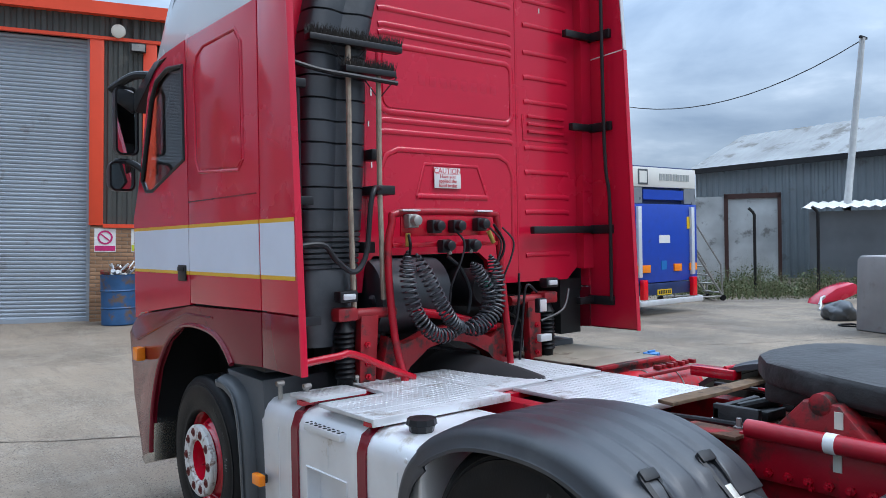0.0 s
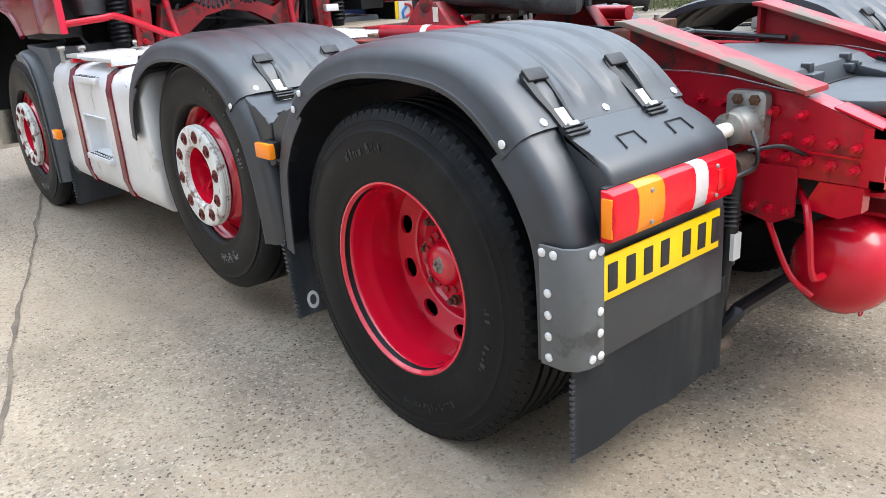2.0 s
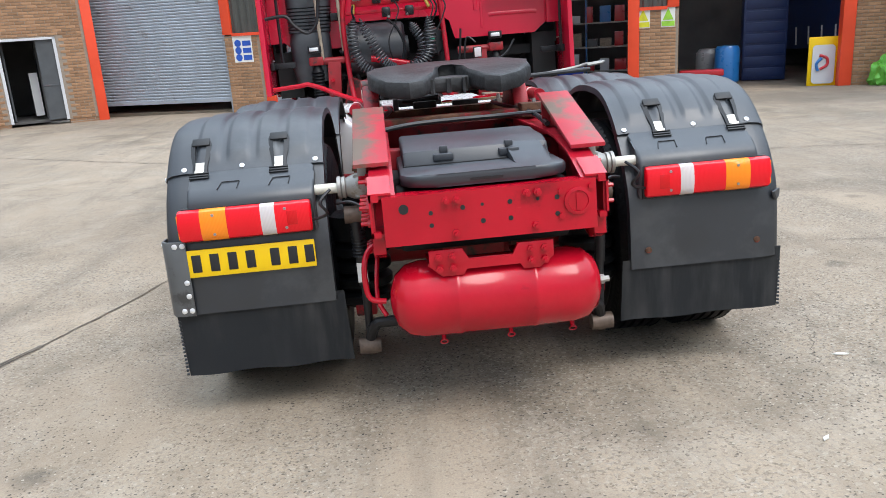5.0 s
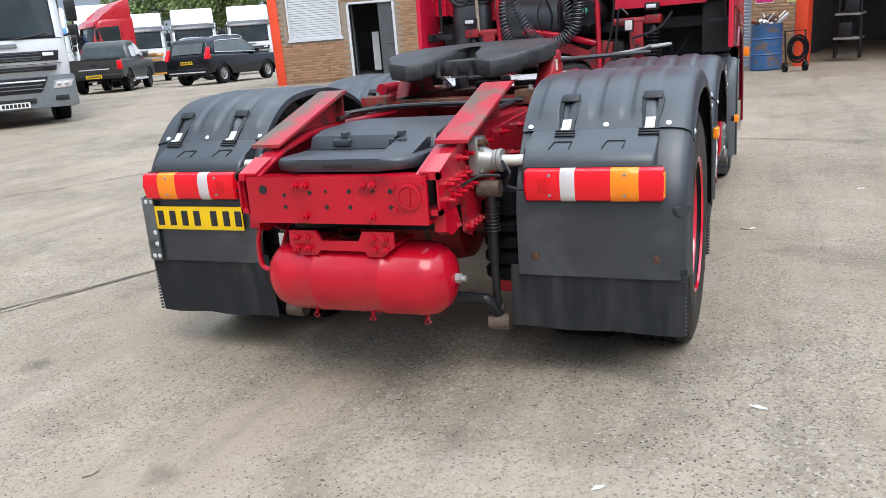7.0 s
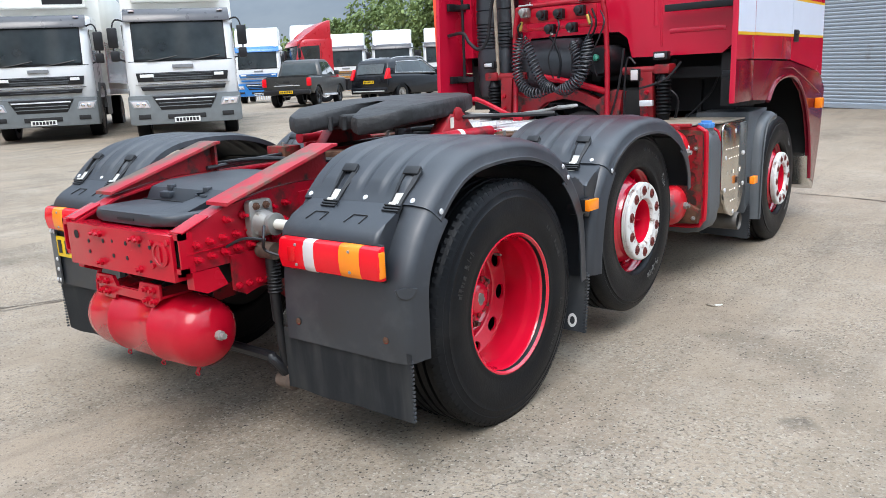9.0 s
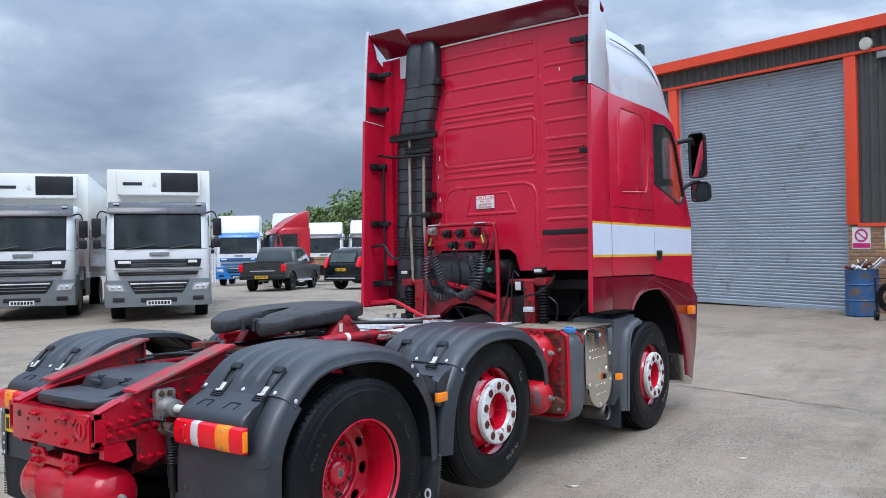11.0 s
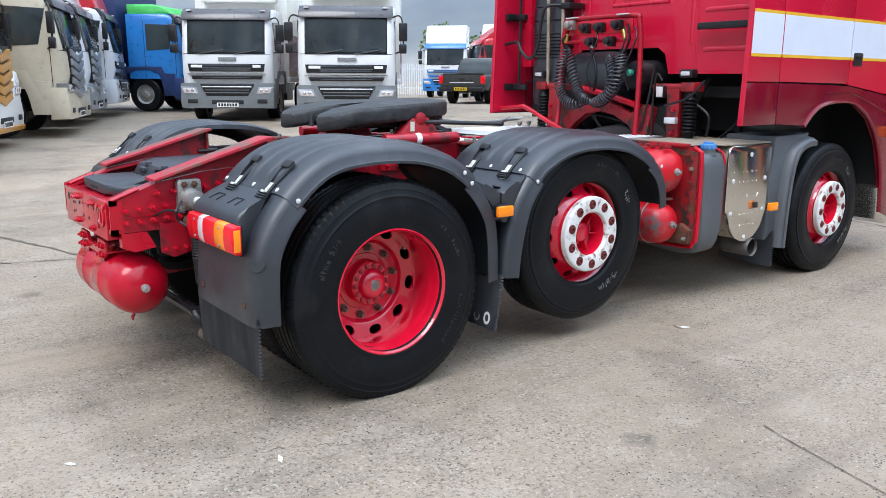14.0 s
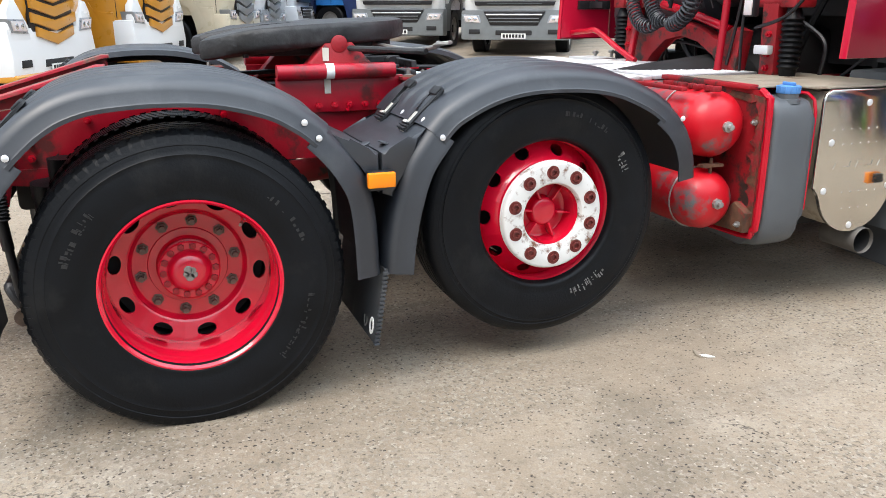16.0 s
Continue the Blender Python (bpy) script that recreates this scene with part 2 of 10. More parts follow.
def brick_wall_material():
    m, n, l, b = tree_of("buff_brick")
    tc = n.new("ShaderNodeTexCoord")
    sep = n.new("ShaderNodeSeparateXYZ")
    com = n.new("ShaderNodeCombineXYZ")
    add = n.new("ShaderNodeMath")
    l.new(tc.outputs["Object"], sep.inputs[0])
    l.new(sep.outputs["X"], add.inputs[0])
    l.new(sep.outputs["Y"], add.inputs[1])
    l.new(add.outputs[0], com.inputs["X"])
    l.new(sep.outputs["Z"], com.inputs["Y"])
    br = n.new("ShaderNodeTexBrick")
    br.inputs["Scale"].default_value = 1.0
    br.inputs["Brick Width"].default_value, br.inputs["Row Height"].default_value = 0.225, 0.075
    br.inputs["Mortar Size"].default_value = 0.008
    br.inputs["Color1"].default_value = (0.34, 0.20, 0.11, 1)
    br.inputs["Color2"].default_value = (0.24, 0.13, 0.075, 1)
    br.inputs["Mortar"].default_value = (0.30, 0.25, 0.20, 1)
    l.new(com.outputs[0], br.inputs["Vector"])
    l.new(br.outputs["Color"], b.inputs["Base Color"])
    b.inputs["Roughness"].default_value = 0.9
    bp = n.new("ShaderNodeBump")
    bp.inputs["Strength"].default_value, bp.inputs["Distance"].default_value = 0.6, 0.01
    bp.invert = True
    l.new(br.outputs["Fac"], bp.inputs["Height"])
    l.new(bp.outputs["Normal"], b.inputs["Normal"])
    return m


def glass(name, tint=(0.75, 0.8, 0.8), rough=0.02):
    m, n, l, b = tree_of(name)
    b.inputs["Base Color"].default_value = (*tint, 1)
    b.inputs["Roughness"].default_value = rough
    b.inputs["Transmission Weight"].default_value = 1.0
    b.inputs["IOR"].default_value = 1.45
    return m


def lens(name, colour, emit=0.0):
    m, n, l, b = tree_of(name)
    w = n.new("ShaderNodeTexWave")
    w.inputs["Scale"].default_value = 60
    tc = n.new("ShaderNodeTexCoord")
    l.new(tc.outputs["Object"], w.inputs["Vector"])
    bp = n.new("ShaderNodeBump")
    bp.inputs["Strength"].default_value, bp.inputs["Distance"].default_value = 0.15, 0.002
    l.new(w.outputs["Fac"], bp.inputs["Height"])
    l.new(bp.outputs["Normal"], b.inputs["Normal"])
    b.inputs["Base Color"].default_value = (*colour, 1)
    b.inputs["Roughness"].default_value = 0.22
    b.inputs["Specular IOR Level"].default_value = 0.3
    b.inputs["Coat Weight"].default_value = 0.35
    b.inputs["Coat Roughness"].default_value = 0.05
    b.inputs["Subsurface Weight"].default_value = 0.25
    b.inputs["Subsurface Radius"].default_value = (0.01, 0.006, 0.004)
    return m


RED = surface("red_cab_paint", (0.55, 0.007, 0.036), 0.26, spread=0.06, scale=2.0, coat=0.32, rough_spread=0.06, spec=0.45)
MAROON = surface("maroon_panel_paint", (0.17, 0.004, 0.016), 0.2, spread=0.08, scale=2.0, coat=0.3, spec=0.35)
CHASSIS_RED = surface("red_chassis_paint", (0.46, 0.004, 0.018), 0.24, spread=0.14, scale=5.0, bump=0.15, bump_scale=45, coat=0.3, spec=0.3, stain=(0.22, 0.004, 0.012), stain_amount=0.3, stain_scale=3)
RAIL_RED = surface("grubby_red_rail_paint", (0.38, 0.005, 0.018), 0.36, spread=0.15, scale=5.0, bump=0.3, bump_scale=45, coat=0.25, spec=0.4, stain=(0.12, 0.02, 0.02), stain_amount=0.42, stain_scale=5)
GRIMY_RED = surface("grimy_red_paint", (0.30, 0.008, 0.014), 0.5, spread=0.25, scale=4.0, bump=0.4, bump_scale=70, stain=(0.035, 0.022, 0.018), stain_amount=0.55, stain_scale=9)
WORN_RED = surface("rubbed_red_plate", (0.40, 0.012, 0.026), 0.45, spread=0.15, stain=(0.12, 0.085, 0.06), stain_amount=0.72, stain_scale=3, spec=0.4)
WHEEL_RED = surface("red_wheel_paint", (0.60, 0.005, 0.028), 0.2, spread=0.08, scale=4, coat=0.8)
WHITE = surface("white_paint", (0.62, 0.64, 0.67), 0.25, spread=0.04, scale=1.5, coat=0.5)
STRIPE_W = surface("white_stripe_film", (0.66, 0.70, 0.80), 0.35, spread=0.03)
STRIPE_Y = surface("yellow_stripe_film", (0.75, 0.42, 0.02), 0.4, spread=0.05)
PLASTIC = surface("black_plastic", (0.013, 0.0165, 0.0228), 0.47, spread=0.25, scale=5, bump=0.06, bump_scale=220, stain=(0.034, 0.038, 0.043), stain_amount=0.5, stain_scale=2.4, spec=0.9, rough_spread=0.14)
PLASTIC_GREY = surface("grey_plastic", (0.080, 0.088, 0.096), 0.45, spread=0.12, scale=4, bump=0.2, bump_scale=160)
def streaked(name, base, dust):
    """Dark rubber with pale dust run down it in upright streaks."""
    m, n, l, b = tree_of(name)
    tc, mp = n.new("ShaderNodeTexCoord"), n.new("ShaderNodeMapping")
    mp.inputs["Scale"].default_value = (13, 13, 2.0)
    st, cloud, fine = (n.new("ShaderNodeTexNoise") for _ in range(3))
    st.inputs["Scale"].default_value, st.inputs["Detail"].default_value = 1.0, 6
    cloud.inputs["Scale"].default_value, cloud.inputs["Detail"].default_value = 2.6, 6
    fine.inputs["Scale"].default_value = 90
    l.new(tc.outputs["Object"], mp.inputs["Vector"])
    l.new(mp.outputs["Vector"], st.inputs["Vector"])
    l.new(tc.outputs["Object"], cloud.inputs["Vector"])
    l.new(tc.outputs["Object"], fine.inputs["Vector"])
    r1, r2 = n.new("ShaderNodeMapRange"), n.new("ShaderNodeMapRange")
    r1.inputs["From Min"].default_value, r1.inputs["From Max"].default_value = 0.42, 0.75
    r2.inputs["From Min"].default_value, r2.inputs["From Max"].default_value = 0.35, 0.65
    l.new(st.outputs["Fac"], r1.inputs["Value"])
    l.new(cloud.outputs["Fac"], r2.inputs["Value"])
    mu, mx = n.new("ShaderNodeMath"), n.new("ShaderNodeMixRGB")
    mu.operation = 'MULTIPLY'
    l.new(r1.outputs["Result"], mu.inputs[0])
    l.new(r2.outputs["Result"], mu.inputs[1])
    mx.inputs["Color1"].default_value, mx.inputs["Color2"].default_value = (*base, 1), (*dust, 1)
    l.new(mu.outputs[0], mx.inputs["Fac"])
    l.new(mx.outputs["Color"], b.inputs["Base Color"])
    b.inputs["Roughness"].default_value = 0.55
    bp = n.new("ShaderNodeBump")
    bp.inputs["Strength"].default_value, bp.inputs["Distance"].default_value = 0.15, 0.003
    l.new(fine.outputs["Fac"], bp.inputs["Height"])
    l.new(bp.outputs["Normal"], b.inputs["Normal"])
    return m


FLAP = streaked("dusty_rubber_flap", (0.030, 0.034, 0.040), (0.125, 0.125, 0.122))
RUBBER = surface("tyre_rubber", (0.0042, 0.0050, 0.0064), 0.46, spread=0.35, scale=6, bump=0.25, bump_scale=110, rough_spread=0.12, spec=0.2, stain=(0.010, 0.0105, 0.0112), stain_amount=0.4, stain_scale=4)
# near-black for real black parts, and for shade painted into holes and voids
DARK = surface("void_shade_and_black_parts", (0.012, 0.012, 0.013), 0.7, spread=0.3)
BLACK_STEEL = surface("black_steel", (0.012, 0.012, 0.014), 0.4, spread=0.3, bump=0.2, spec=0.4)
GREASE = surface("greasy_steel", (0.026, 0.026, 0.027), 0.55, spread=0.6, scale=9, bump=1.0, bump_scale=34, metal=0.0, stain=(0.010, 0.0098, 0.0095), stain_amount=0.5, stain_scale=5, rough_spread=0.2)
ALLOY = surface("brushed_aluminium", (0.76, 0.77, 0.785), 0.46, metal=0.55, spread=0.1, scale=3, bump=0.1, stain=(0.42, 0.38, 0.32), stain_amount=0.25, stain_scale=4)
CHECKER = surface("checker_plate_aluminium", (0.60, 0.61, 0.62), 0.5, metal=0.5, spread=0.12, scale=8, stain=(0.30, 0.27, 0.23), stain_amount=0.3, stain_scale=5)
STEEL = surface("stainless_steel", (0.62, 0.60, 0.56), 0.22, metal=0.95, spread=0.08, scale=3, stain=(0.36, 0.31, 0.25), stain_amount=0.25)
POLISHED = surface("polished_stainless", (0.64, 0.61, 0.55), 0.13, metal=0.97, spread=0.06, scale=4, rough_spread=0.05, bump=0.05, bump_scale=25, stain=(0.45, 0.38, 0.29), stain_amount=0.2, stain_scale=3)
SOOTY = surface("sooty_pipe_steel", (0.12, 0.11, 0.10), 0.6, metal=0.5, spread=0.3, scale=9)
PLANK = surface("weathered_brown_board", (0.16, 0.105, 0.06), 0.8, spread=0.35, scale=14, bump=0.5, bump_scale=50, stain=(0.05, 0.032, 0.02), stain_amount=0.4, stain_scale=8)
DULL_STEEL = surface("dull_steel", (0.34, 0.33, 0.31), 0.5, metal=0.6, spread=0.2, stain=(0.16, 0.10, 0.06), stain_amount=0.3, stain_scale=12)
TAN_DIRT = surface("dirty_tan_cover", (0.30, 0.26, 0.20), 0.7, spread=0.2, scale=5, stain=(0.09, 0.05, 0.03), stain_amount=0.4)
RUST = surface("rusty_steel", (0.095, 0.042, 0.022), 0.85, spread=0.55, scale=16, bump=0.9, bump_scale=60, stain=(0.26, 0.008, 0.014), stain_amount=0.55, stain_scale=9)
NUT_STEEL = surface("dull_brown_nut", (0.13, 0.095, 0.075), 0.55, metal=0.3, spread=0.35, scale=30)
NUT_RED = surface("rusty_red_nut", (0.13, 0.022, 0.018), 0.5, spread=0.4, scale=30)
SIDEWALL_MARK = surface("moulded_rubber_mark", (0.020, 0.0205, 0.021), 0.5, spread=0.3)
LATCH_RUBBER = surface("latch_rubber", (0.012, 0.013, 0.015), 0.55, spread=0.3, scale=20, bump=0.2)
LATCH_TAG = surface("pale_zinc_tongue", (0.62, 0.60, 0.54), 0.4, metal=0.3, spread=0.12, scale=30, stain=(0.30, 0.26, 0.2), stain_amount=0.3, stain_scale=25)
PATCH_GREY = surface("dull_grey_sheet", (0.115, 0.12, 0.125), 0.5, metal=0.2, spread=0.15, scale=6, stain=(0.06, 0.06, 0.06), stain_amount=0.35, stain_scale=8)
FADED_MARK = surface("faded_white_mark", (0.16, 0.16, 0.155), 0.6, spread=0.6, scale=40)
RING_WHITE = surface("chipped_white_ring", (0.66, 0.655, 0.63), 0.35, spread=0.1, stain=(0.17, 0.08, 0.045), stain_amount=0.5, stain_scale=14, bump=0.2)
TANK_PATCH = surface("flaked_red_paint", (0.50, 0.004, 0.012), 0.38, spread=0.12, stain=(0.10, 0.11, 0.11), stain_amount=0.46, stain_scale=4.6, coat=0.15, spec=0.4)
CREAM = surface("cream_tube_plastic", (0.62, 0.60, 0.52), 0.4, spread=0.06)
ORANGE_LENS = lens("orange_lens", (0.95, 0.26, 0.01))
RED_LENS = lens("red_lens", (0.78, 0.004, 0.014))
DEEP_RED_LENS = lens("deep_red_lens", (0.62, 0.002, 0.006))
WHITE_LENS = lens("white_lens", (0.60, 0.55, 0.55))
PLATE_Y = surface("yellow_plate", (0.85, 0.55, 0.0), 0.35, spread=0.03)
PLATE_W = surface("white_plate", (0.75, 0.75, 0.72), 0.35, spread=0.03)
BAR_BLACK = surface("black_lettering", (0.015, 0.015, 0.018), 0.5)
MIRROR = surface("mirror_glass", (0.8, 0.82, 0.84), 0.03, metal=1.0, spread=0.01, rough_spread=0.01)
PANE = glass("window_glass", (0.72, 0.77, 0.77))
DARK_PANE = surface("dark_glass", (0.035, 0.046, 0.048), 0.05, spread=0.5, scale=1.4, rough_spread=0.03, spec=0.75, coat=0.5)
BLUE_CAP = surface("blue_cap", (0.07, 0.22, 0.5), 0.45)
LABEL_W = surface("white_label", (0.78, 0.78, 0.76), 0.5, spread=0.03)
LABEL_R = surface("red_print", (0.55, 0.02, 0.03), 0.5)
CONCRETE = concrete_ground()
JOINT = surface("joint_sealant", (0.115, 0.092, 0.07), 0.85, spread=0.4, scale=8, bump=0.5)
BRICK = brick_wall_material()
ORANGE_STEEL = surface("orange_red_steel", (0.80, 0.075, 0.025), 0.45, spread=0.07, scale=1.5)
CLADDING = surface("dark_green_grey_cladding", (0.066, 0.068, 0.062), 0.55, spread=0.12, scale=1.5, stain=(0.12, 0.115, 0.10), stain_amount=0.2)
SHUTTER = surface("galvanised_shutter", (0.35, 0.395, 0.45), 0.45, metal=0.25, spread=0.08, scale=0.8, stain=(0.24, 0.25, 0.26), stain_amount=0.2)
# dark grey puts the dimness of the bays and office into their walls
DARK_ROOM = surface("dim_room_wall", (0.10, 0.10, 0.10), 0.8, spread=0.3, scale=1.0)
WOOD = surface("broom_wood", (0.30, 0.25, 0.19), 0.7, spread=0.25, scale=20, bump=0.2)
BRISTLE = surface("broom_bristle", (0.022, 0.019, 0.017), 0.9, spread=0.5, scale=60)
MORTAR = surface("brick_mortar", (0.30, 0.25, 0.20), 0.9, spread=0.15, scale=12, bump=0.3)
BRICK_FACE = surface("buff_brick_face", (0.33, 0.19, 0.105), 0.85, spread=0.15, scale=14, bump=0.4, bump_scale=90, stain=(0.20, 0.12, 0.075), stain_amount=0.3, stain_scale=5, by_object=0.22)



# ---- mesh helpers ----
def part(name, bm, material, parent=None, label="", smooth=35, fix=True):
    """Links a bmesh as one mesh object under a thing or a part."""
    if fix:
        bmesh.ops.recalc_face_normals(bm, faces=bm.faces[:])
    me = bpy.data.meshes.new(name)
    bm.to_mesh(me)
    bm.free()
    me.materials.append(material)
    if smooth:
        for p in me.polygons:
            p.use_smooth = True
        me.set_sharp_from_angle(angle=radians(smooth))
    ob = new(name, me)
    if parent:
        ob.parent = parent
    if label:
        ob["label"] = label
    return ob


def part_each(name, bm, material, parent=None, label="", smooth=35):
    """Every separate solid of a bmesh becomes a part of its own."""
    seen, last = set(), None
    bm.verts.ensure_lookup_table()
    for start in bm.verts:
        if start in seen:
            continue
        seen.add(start)
        island, heap = [start], [start]
        while heap:
            for e in heap.pop().link_edges:
                for v in e.verts:
                    if v not in seen:
                        seen.add(v)
                        island.append(v)
                        heap.append(v)
        one = bmesh.new()
        copies = {v: one.verts.new(v.co) for v in island}
        for f in {f for v in island for f in v.link_faces}:
            one.faces.new([copies[v] for v in f.verts])
        last = part(name, one, material, parent, label, smooth)
    bm.free()
    return last


def pieces(name, bm, material, parent, places, label="", smooth=35):
    """The same small piece at several poses: objects of their own on one mesh."""
    first = part(name, bm, material, parent, label, smooth)
    first.matrix_local = places[0]
    for m in places[1:]:
        ob = new(name, first.data)
        ob.parent = parent
        ob.matrix_local = m
        if label:
            ob["label"] = label
    return first


def facing(p, nrm, s=1):
    """A pose at p (mirrored in x for s = -1) whose z axis points along nrm."""
    p, nrm = Vector(p), Vector(nrm)
    p.x, nrm.x = p.x * s, nrm.x * s
    return Matrix.Translation(p) @ nrm.to_track_quat('Z', 'Y').to_matrix().to_4x4()


def bolt(r=0.015, h=0.014, stud=0.012):
    return lathe(bmesh.new(), [(0, r), (h, r), (h + 0.001, r * 0.55), (h + stud, r * 0.5)], (0, 0, 0), "z", 6)


def thing(name, label, category, m=None, group="", kind=""):
    ob = new(name)
    ob.empty_display_size = 0.2
    if m:
        ob.matrix_world = m
    return tagged(ob, label, category, group, kind)


def box(bm, x0, x1, y0, y1, z0, z1, bevel=0.0, seg=2):
    vs = [bm.verts.new((x, y, z)) for x in (x0, x1) for y in (y0, y1) for z in (z0, z1)]
    fs = [bm.faces.new([vs[i] for i in q]) for q in ((0, 1, 3, 2), (4, 6, 7, 5), (0, 4, 5, 1), (2, 3, 7, 6), (0, 2, 6, 4), (1, 5, 7, 3))]
    if bevel:
        es = list({e for f in fs for e in f.edges})
        bmesh.ops.bevel(bm, geom=es, offset=bevel, segments=seg, affect='EDGES', profile=0.5)
    return bm


def boxes(*args, bevel=0.0):
    bm = bmesh.new()
    for a in args:
        box(bm, *a, bevel=bevel)
    return bm


def prism(bm, pts, axis, a, b, bevel=0.0):
    """A polygon of two coordinates, pushed along the third axis from a to b."""
    def at(p, w):
        q = list(p)
        q.insert("xyz".index(axis), w)
        return q
    lo = [bm.verts.new(at(p, a)) for p in pts]
    hi = [bm.verts.new(at(p, b)) for p in pts]
    k = len(pts)
    fs = [bm.faces.new(lo), bm.faces.new(hi[::-1])]
    for i in range(k):
        fs.append(bm.faces.new((lo[i], hi[i], hi[(i + 1) % k], lo[(i + 1) % k])))
    if bevel:
        es = list({e for f in fs[:2] for e in f.edges})
        bmesh.ops.bevel(bm, geom=es, offset=bevel, segments=2, affect='EDGES', profile=0.5)
    return bm


def ring_of(c, u, v, r, seg):
    return [c + u * (r * math.cos(2 * math.pi * i / seg)) + v * (r * math.sin(2 * math.pi * i / seg)) for i in range(seg)]


def tube(bm, pts, r, seg=8, closed=False):
    """A round tube along a line of points; r may be a list."""
    pts = [Vector(p) for p in pts]
    k = len(pts)
    rows = []
    u = None
    for i, p in enumerate(pts):
        d = (pts[(i + 1) % k] - pts[i - 1]) if closed else (pts[min(i + 1, k - 1)] - pts[max(i - 1, 0)])
        d.normalize()
        if u is None:
            u = d.orthogonal().normalized()
        u = (u - d * u.dot(d)).normalized()
        v = d.cross(u)
        rows.append([bm.verts.new(q) for q in ring_of(p, u, v, r[i] if isinstance(r, (list, tuple)) else r, seg)])
    for i in range(k if closed else k - 1):
        a, b = rows[i], rows[(i + 1) % k]
        for j in range(seg):
            bm.faces.new((a[j], a[(j + 1) % seg], b[(j + 1) % seg], b[j]))
    if not closed:
        bm.faces.new(rows[0][::-1])
        bm.faces.new(rows[-1])
    return bm


def rod(bm, p, q, r, seg=12):
    return tube(bm, [p, q], r, seg)


def lathe(bm, prof, centre, axis="x", seg=40, close=True):
    """Turns a line of (along, radius) round an axis through the centre."""
    c = Vector(centre)
    ax = {"x": (Vector((1, 0, 0)), Vector((0, 1, 0)), Vector((0, 0, 1))), "y": (Vector((0, 1, 0)), Vector((0, 0, 1)), Vector((1, 0, 0))),
          "z": (Vector((0, 0, 1)), Vector((1, 0, 0)), Vector((0, 1, 0)))}[axis]
    rows = [[bm.verts.new(p) for p in ring_of(c + ax[0] * a, ax[1], ax[2], max(r, 1e-4), seg)] for a, r in prof]
    pairs = list(zip(rows, rows[1:]))
    for a, b in pairs:
        for j in range(seg):
            bm.faces.new((a[j], a[(j + 1) % seg], b[(j + 1) % seg], b[j]))
    if close:
        bm.faces.new(rows[0][::-1])
        bm.faces.new(rows[-1])
    return bm


def arc(cy, cz, r, a0, a1, k):
    return [(cy + r * math.cos(radians(a0 + (a1 - a0) * i / k)), cz + r * math.sin(radians(a0 + (a1 - a0) * i / k))) for i in range(k + 1)]


def rounded(x0, x1, z0, z1, r, k=5):
    """The outline of a rectangle with round corners."""
    out = []
    for cx, cz, a in ((x1 - r, z1 - r, 0), (x0 + r, z1 - r, 90), (x0 + r, z0 + r, 180), (x1 - r, z0 + r, 270)):
        out += [(cx + r * math.cos(radians(a + 90 * i / k)), cz + r * math.sin(radians(a + 90 * i / k))) for i in range(k + 1)]
    return out


def spline(pts, k=8):
    """A smooth line through points."""
    pts = [Vector(p) for p in pts]
    out = []
    for i in range(len(pts) - 1):
        p0, p1, p2, p3 = pts[max(i - 1, 0)], pts[i], pts[i + 1], pts[min(i + 2, len(pts) - 1)]
        for j in range(k):
            t = j / k
            out.append(0.5 * (2 * p1 + (p2 - p0) * t + (2 * p0 - 5 * p1 + 4 * p2 - p3) * t * t + (3 * p1 - p0 - 3 * p2 + p3) * t ** 3))
    out.append(pts[-1])
    return out


def text_mesh(name, body, size, material, parent, m, extrude=0.0008):
    cu = bpy.data.curves.new(name, 'FONT')
    cu.body, cu.size, cu.extrude, cu.align_x, cu.align_y = body, size, extrude, 'CENTER', 'CENTER'
    tmp = bpy.data.objects.new(name, cu)
    scene.collection.objects.link(tmp)
    dg = bpy.context.evaluated_depsgraph_get()
    me = bpy.data.meshes.new_from_object(tmp.evaluated_get(dg))
    bpy.data.objects.remove(tmp)
    me.transform(m)
    me.materials.clear()
    me.materials.append(material)
    ob = new(name, me)
    ob.parent = parent
    return ob


# ---- ground ----
def ground_z(x, y):
    """The yard is flat where the tractor stands and climbs gently to the left and ahead."""
    a, b = max(0.0, -x - 1.6), max(0.0, y - 3.0)
    left = 0.030 * (a * a / 6.0 if a < 3 else a - 1.5)
    ahead = 0.033 * (b * b / 6.0 if b < 3 else b - 1.5)
    away = min(1.0, max(0.0, (x - 4.0) / 7.0))
    rise = left + ahead * (1 - 0.75 * away * away * (3 - 2 * away))
    return rise if rise < 0.45 else 0.45 + 0.16 * (1 - math.exp(-(rise - 0.45) / 0.16))


def axis_steps():
    near = [i * 0.5 for i in range(-60, 61)]
    far = [32, 36, 42, 50, 62, 80, 110, 160, 260, 450, 900]
    return [-v for v in far[::-1]] + near + far


steps = axis_steps()
bm = bmesh.new()
grid = [[bm.verts.new((x, y, ground_z(x, y))) for y in steps] for x in steps]
for i in range(len(steps) - 1):
    for j in range(len(steps) - 1):
        bm.faces.new((grid[i][j], grid[i + 1][j], grid[i + 1][j + 1], grid[i][j + 1]))
ground = part("ground", bm, CONCRETE, smooth=60, fix=False)
tagged(ground, "pale weathered concrete yard with grime and exposed stones", "ground", kind="structure")


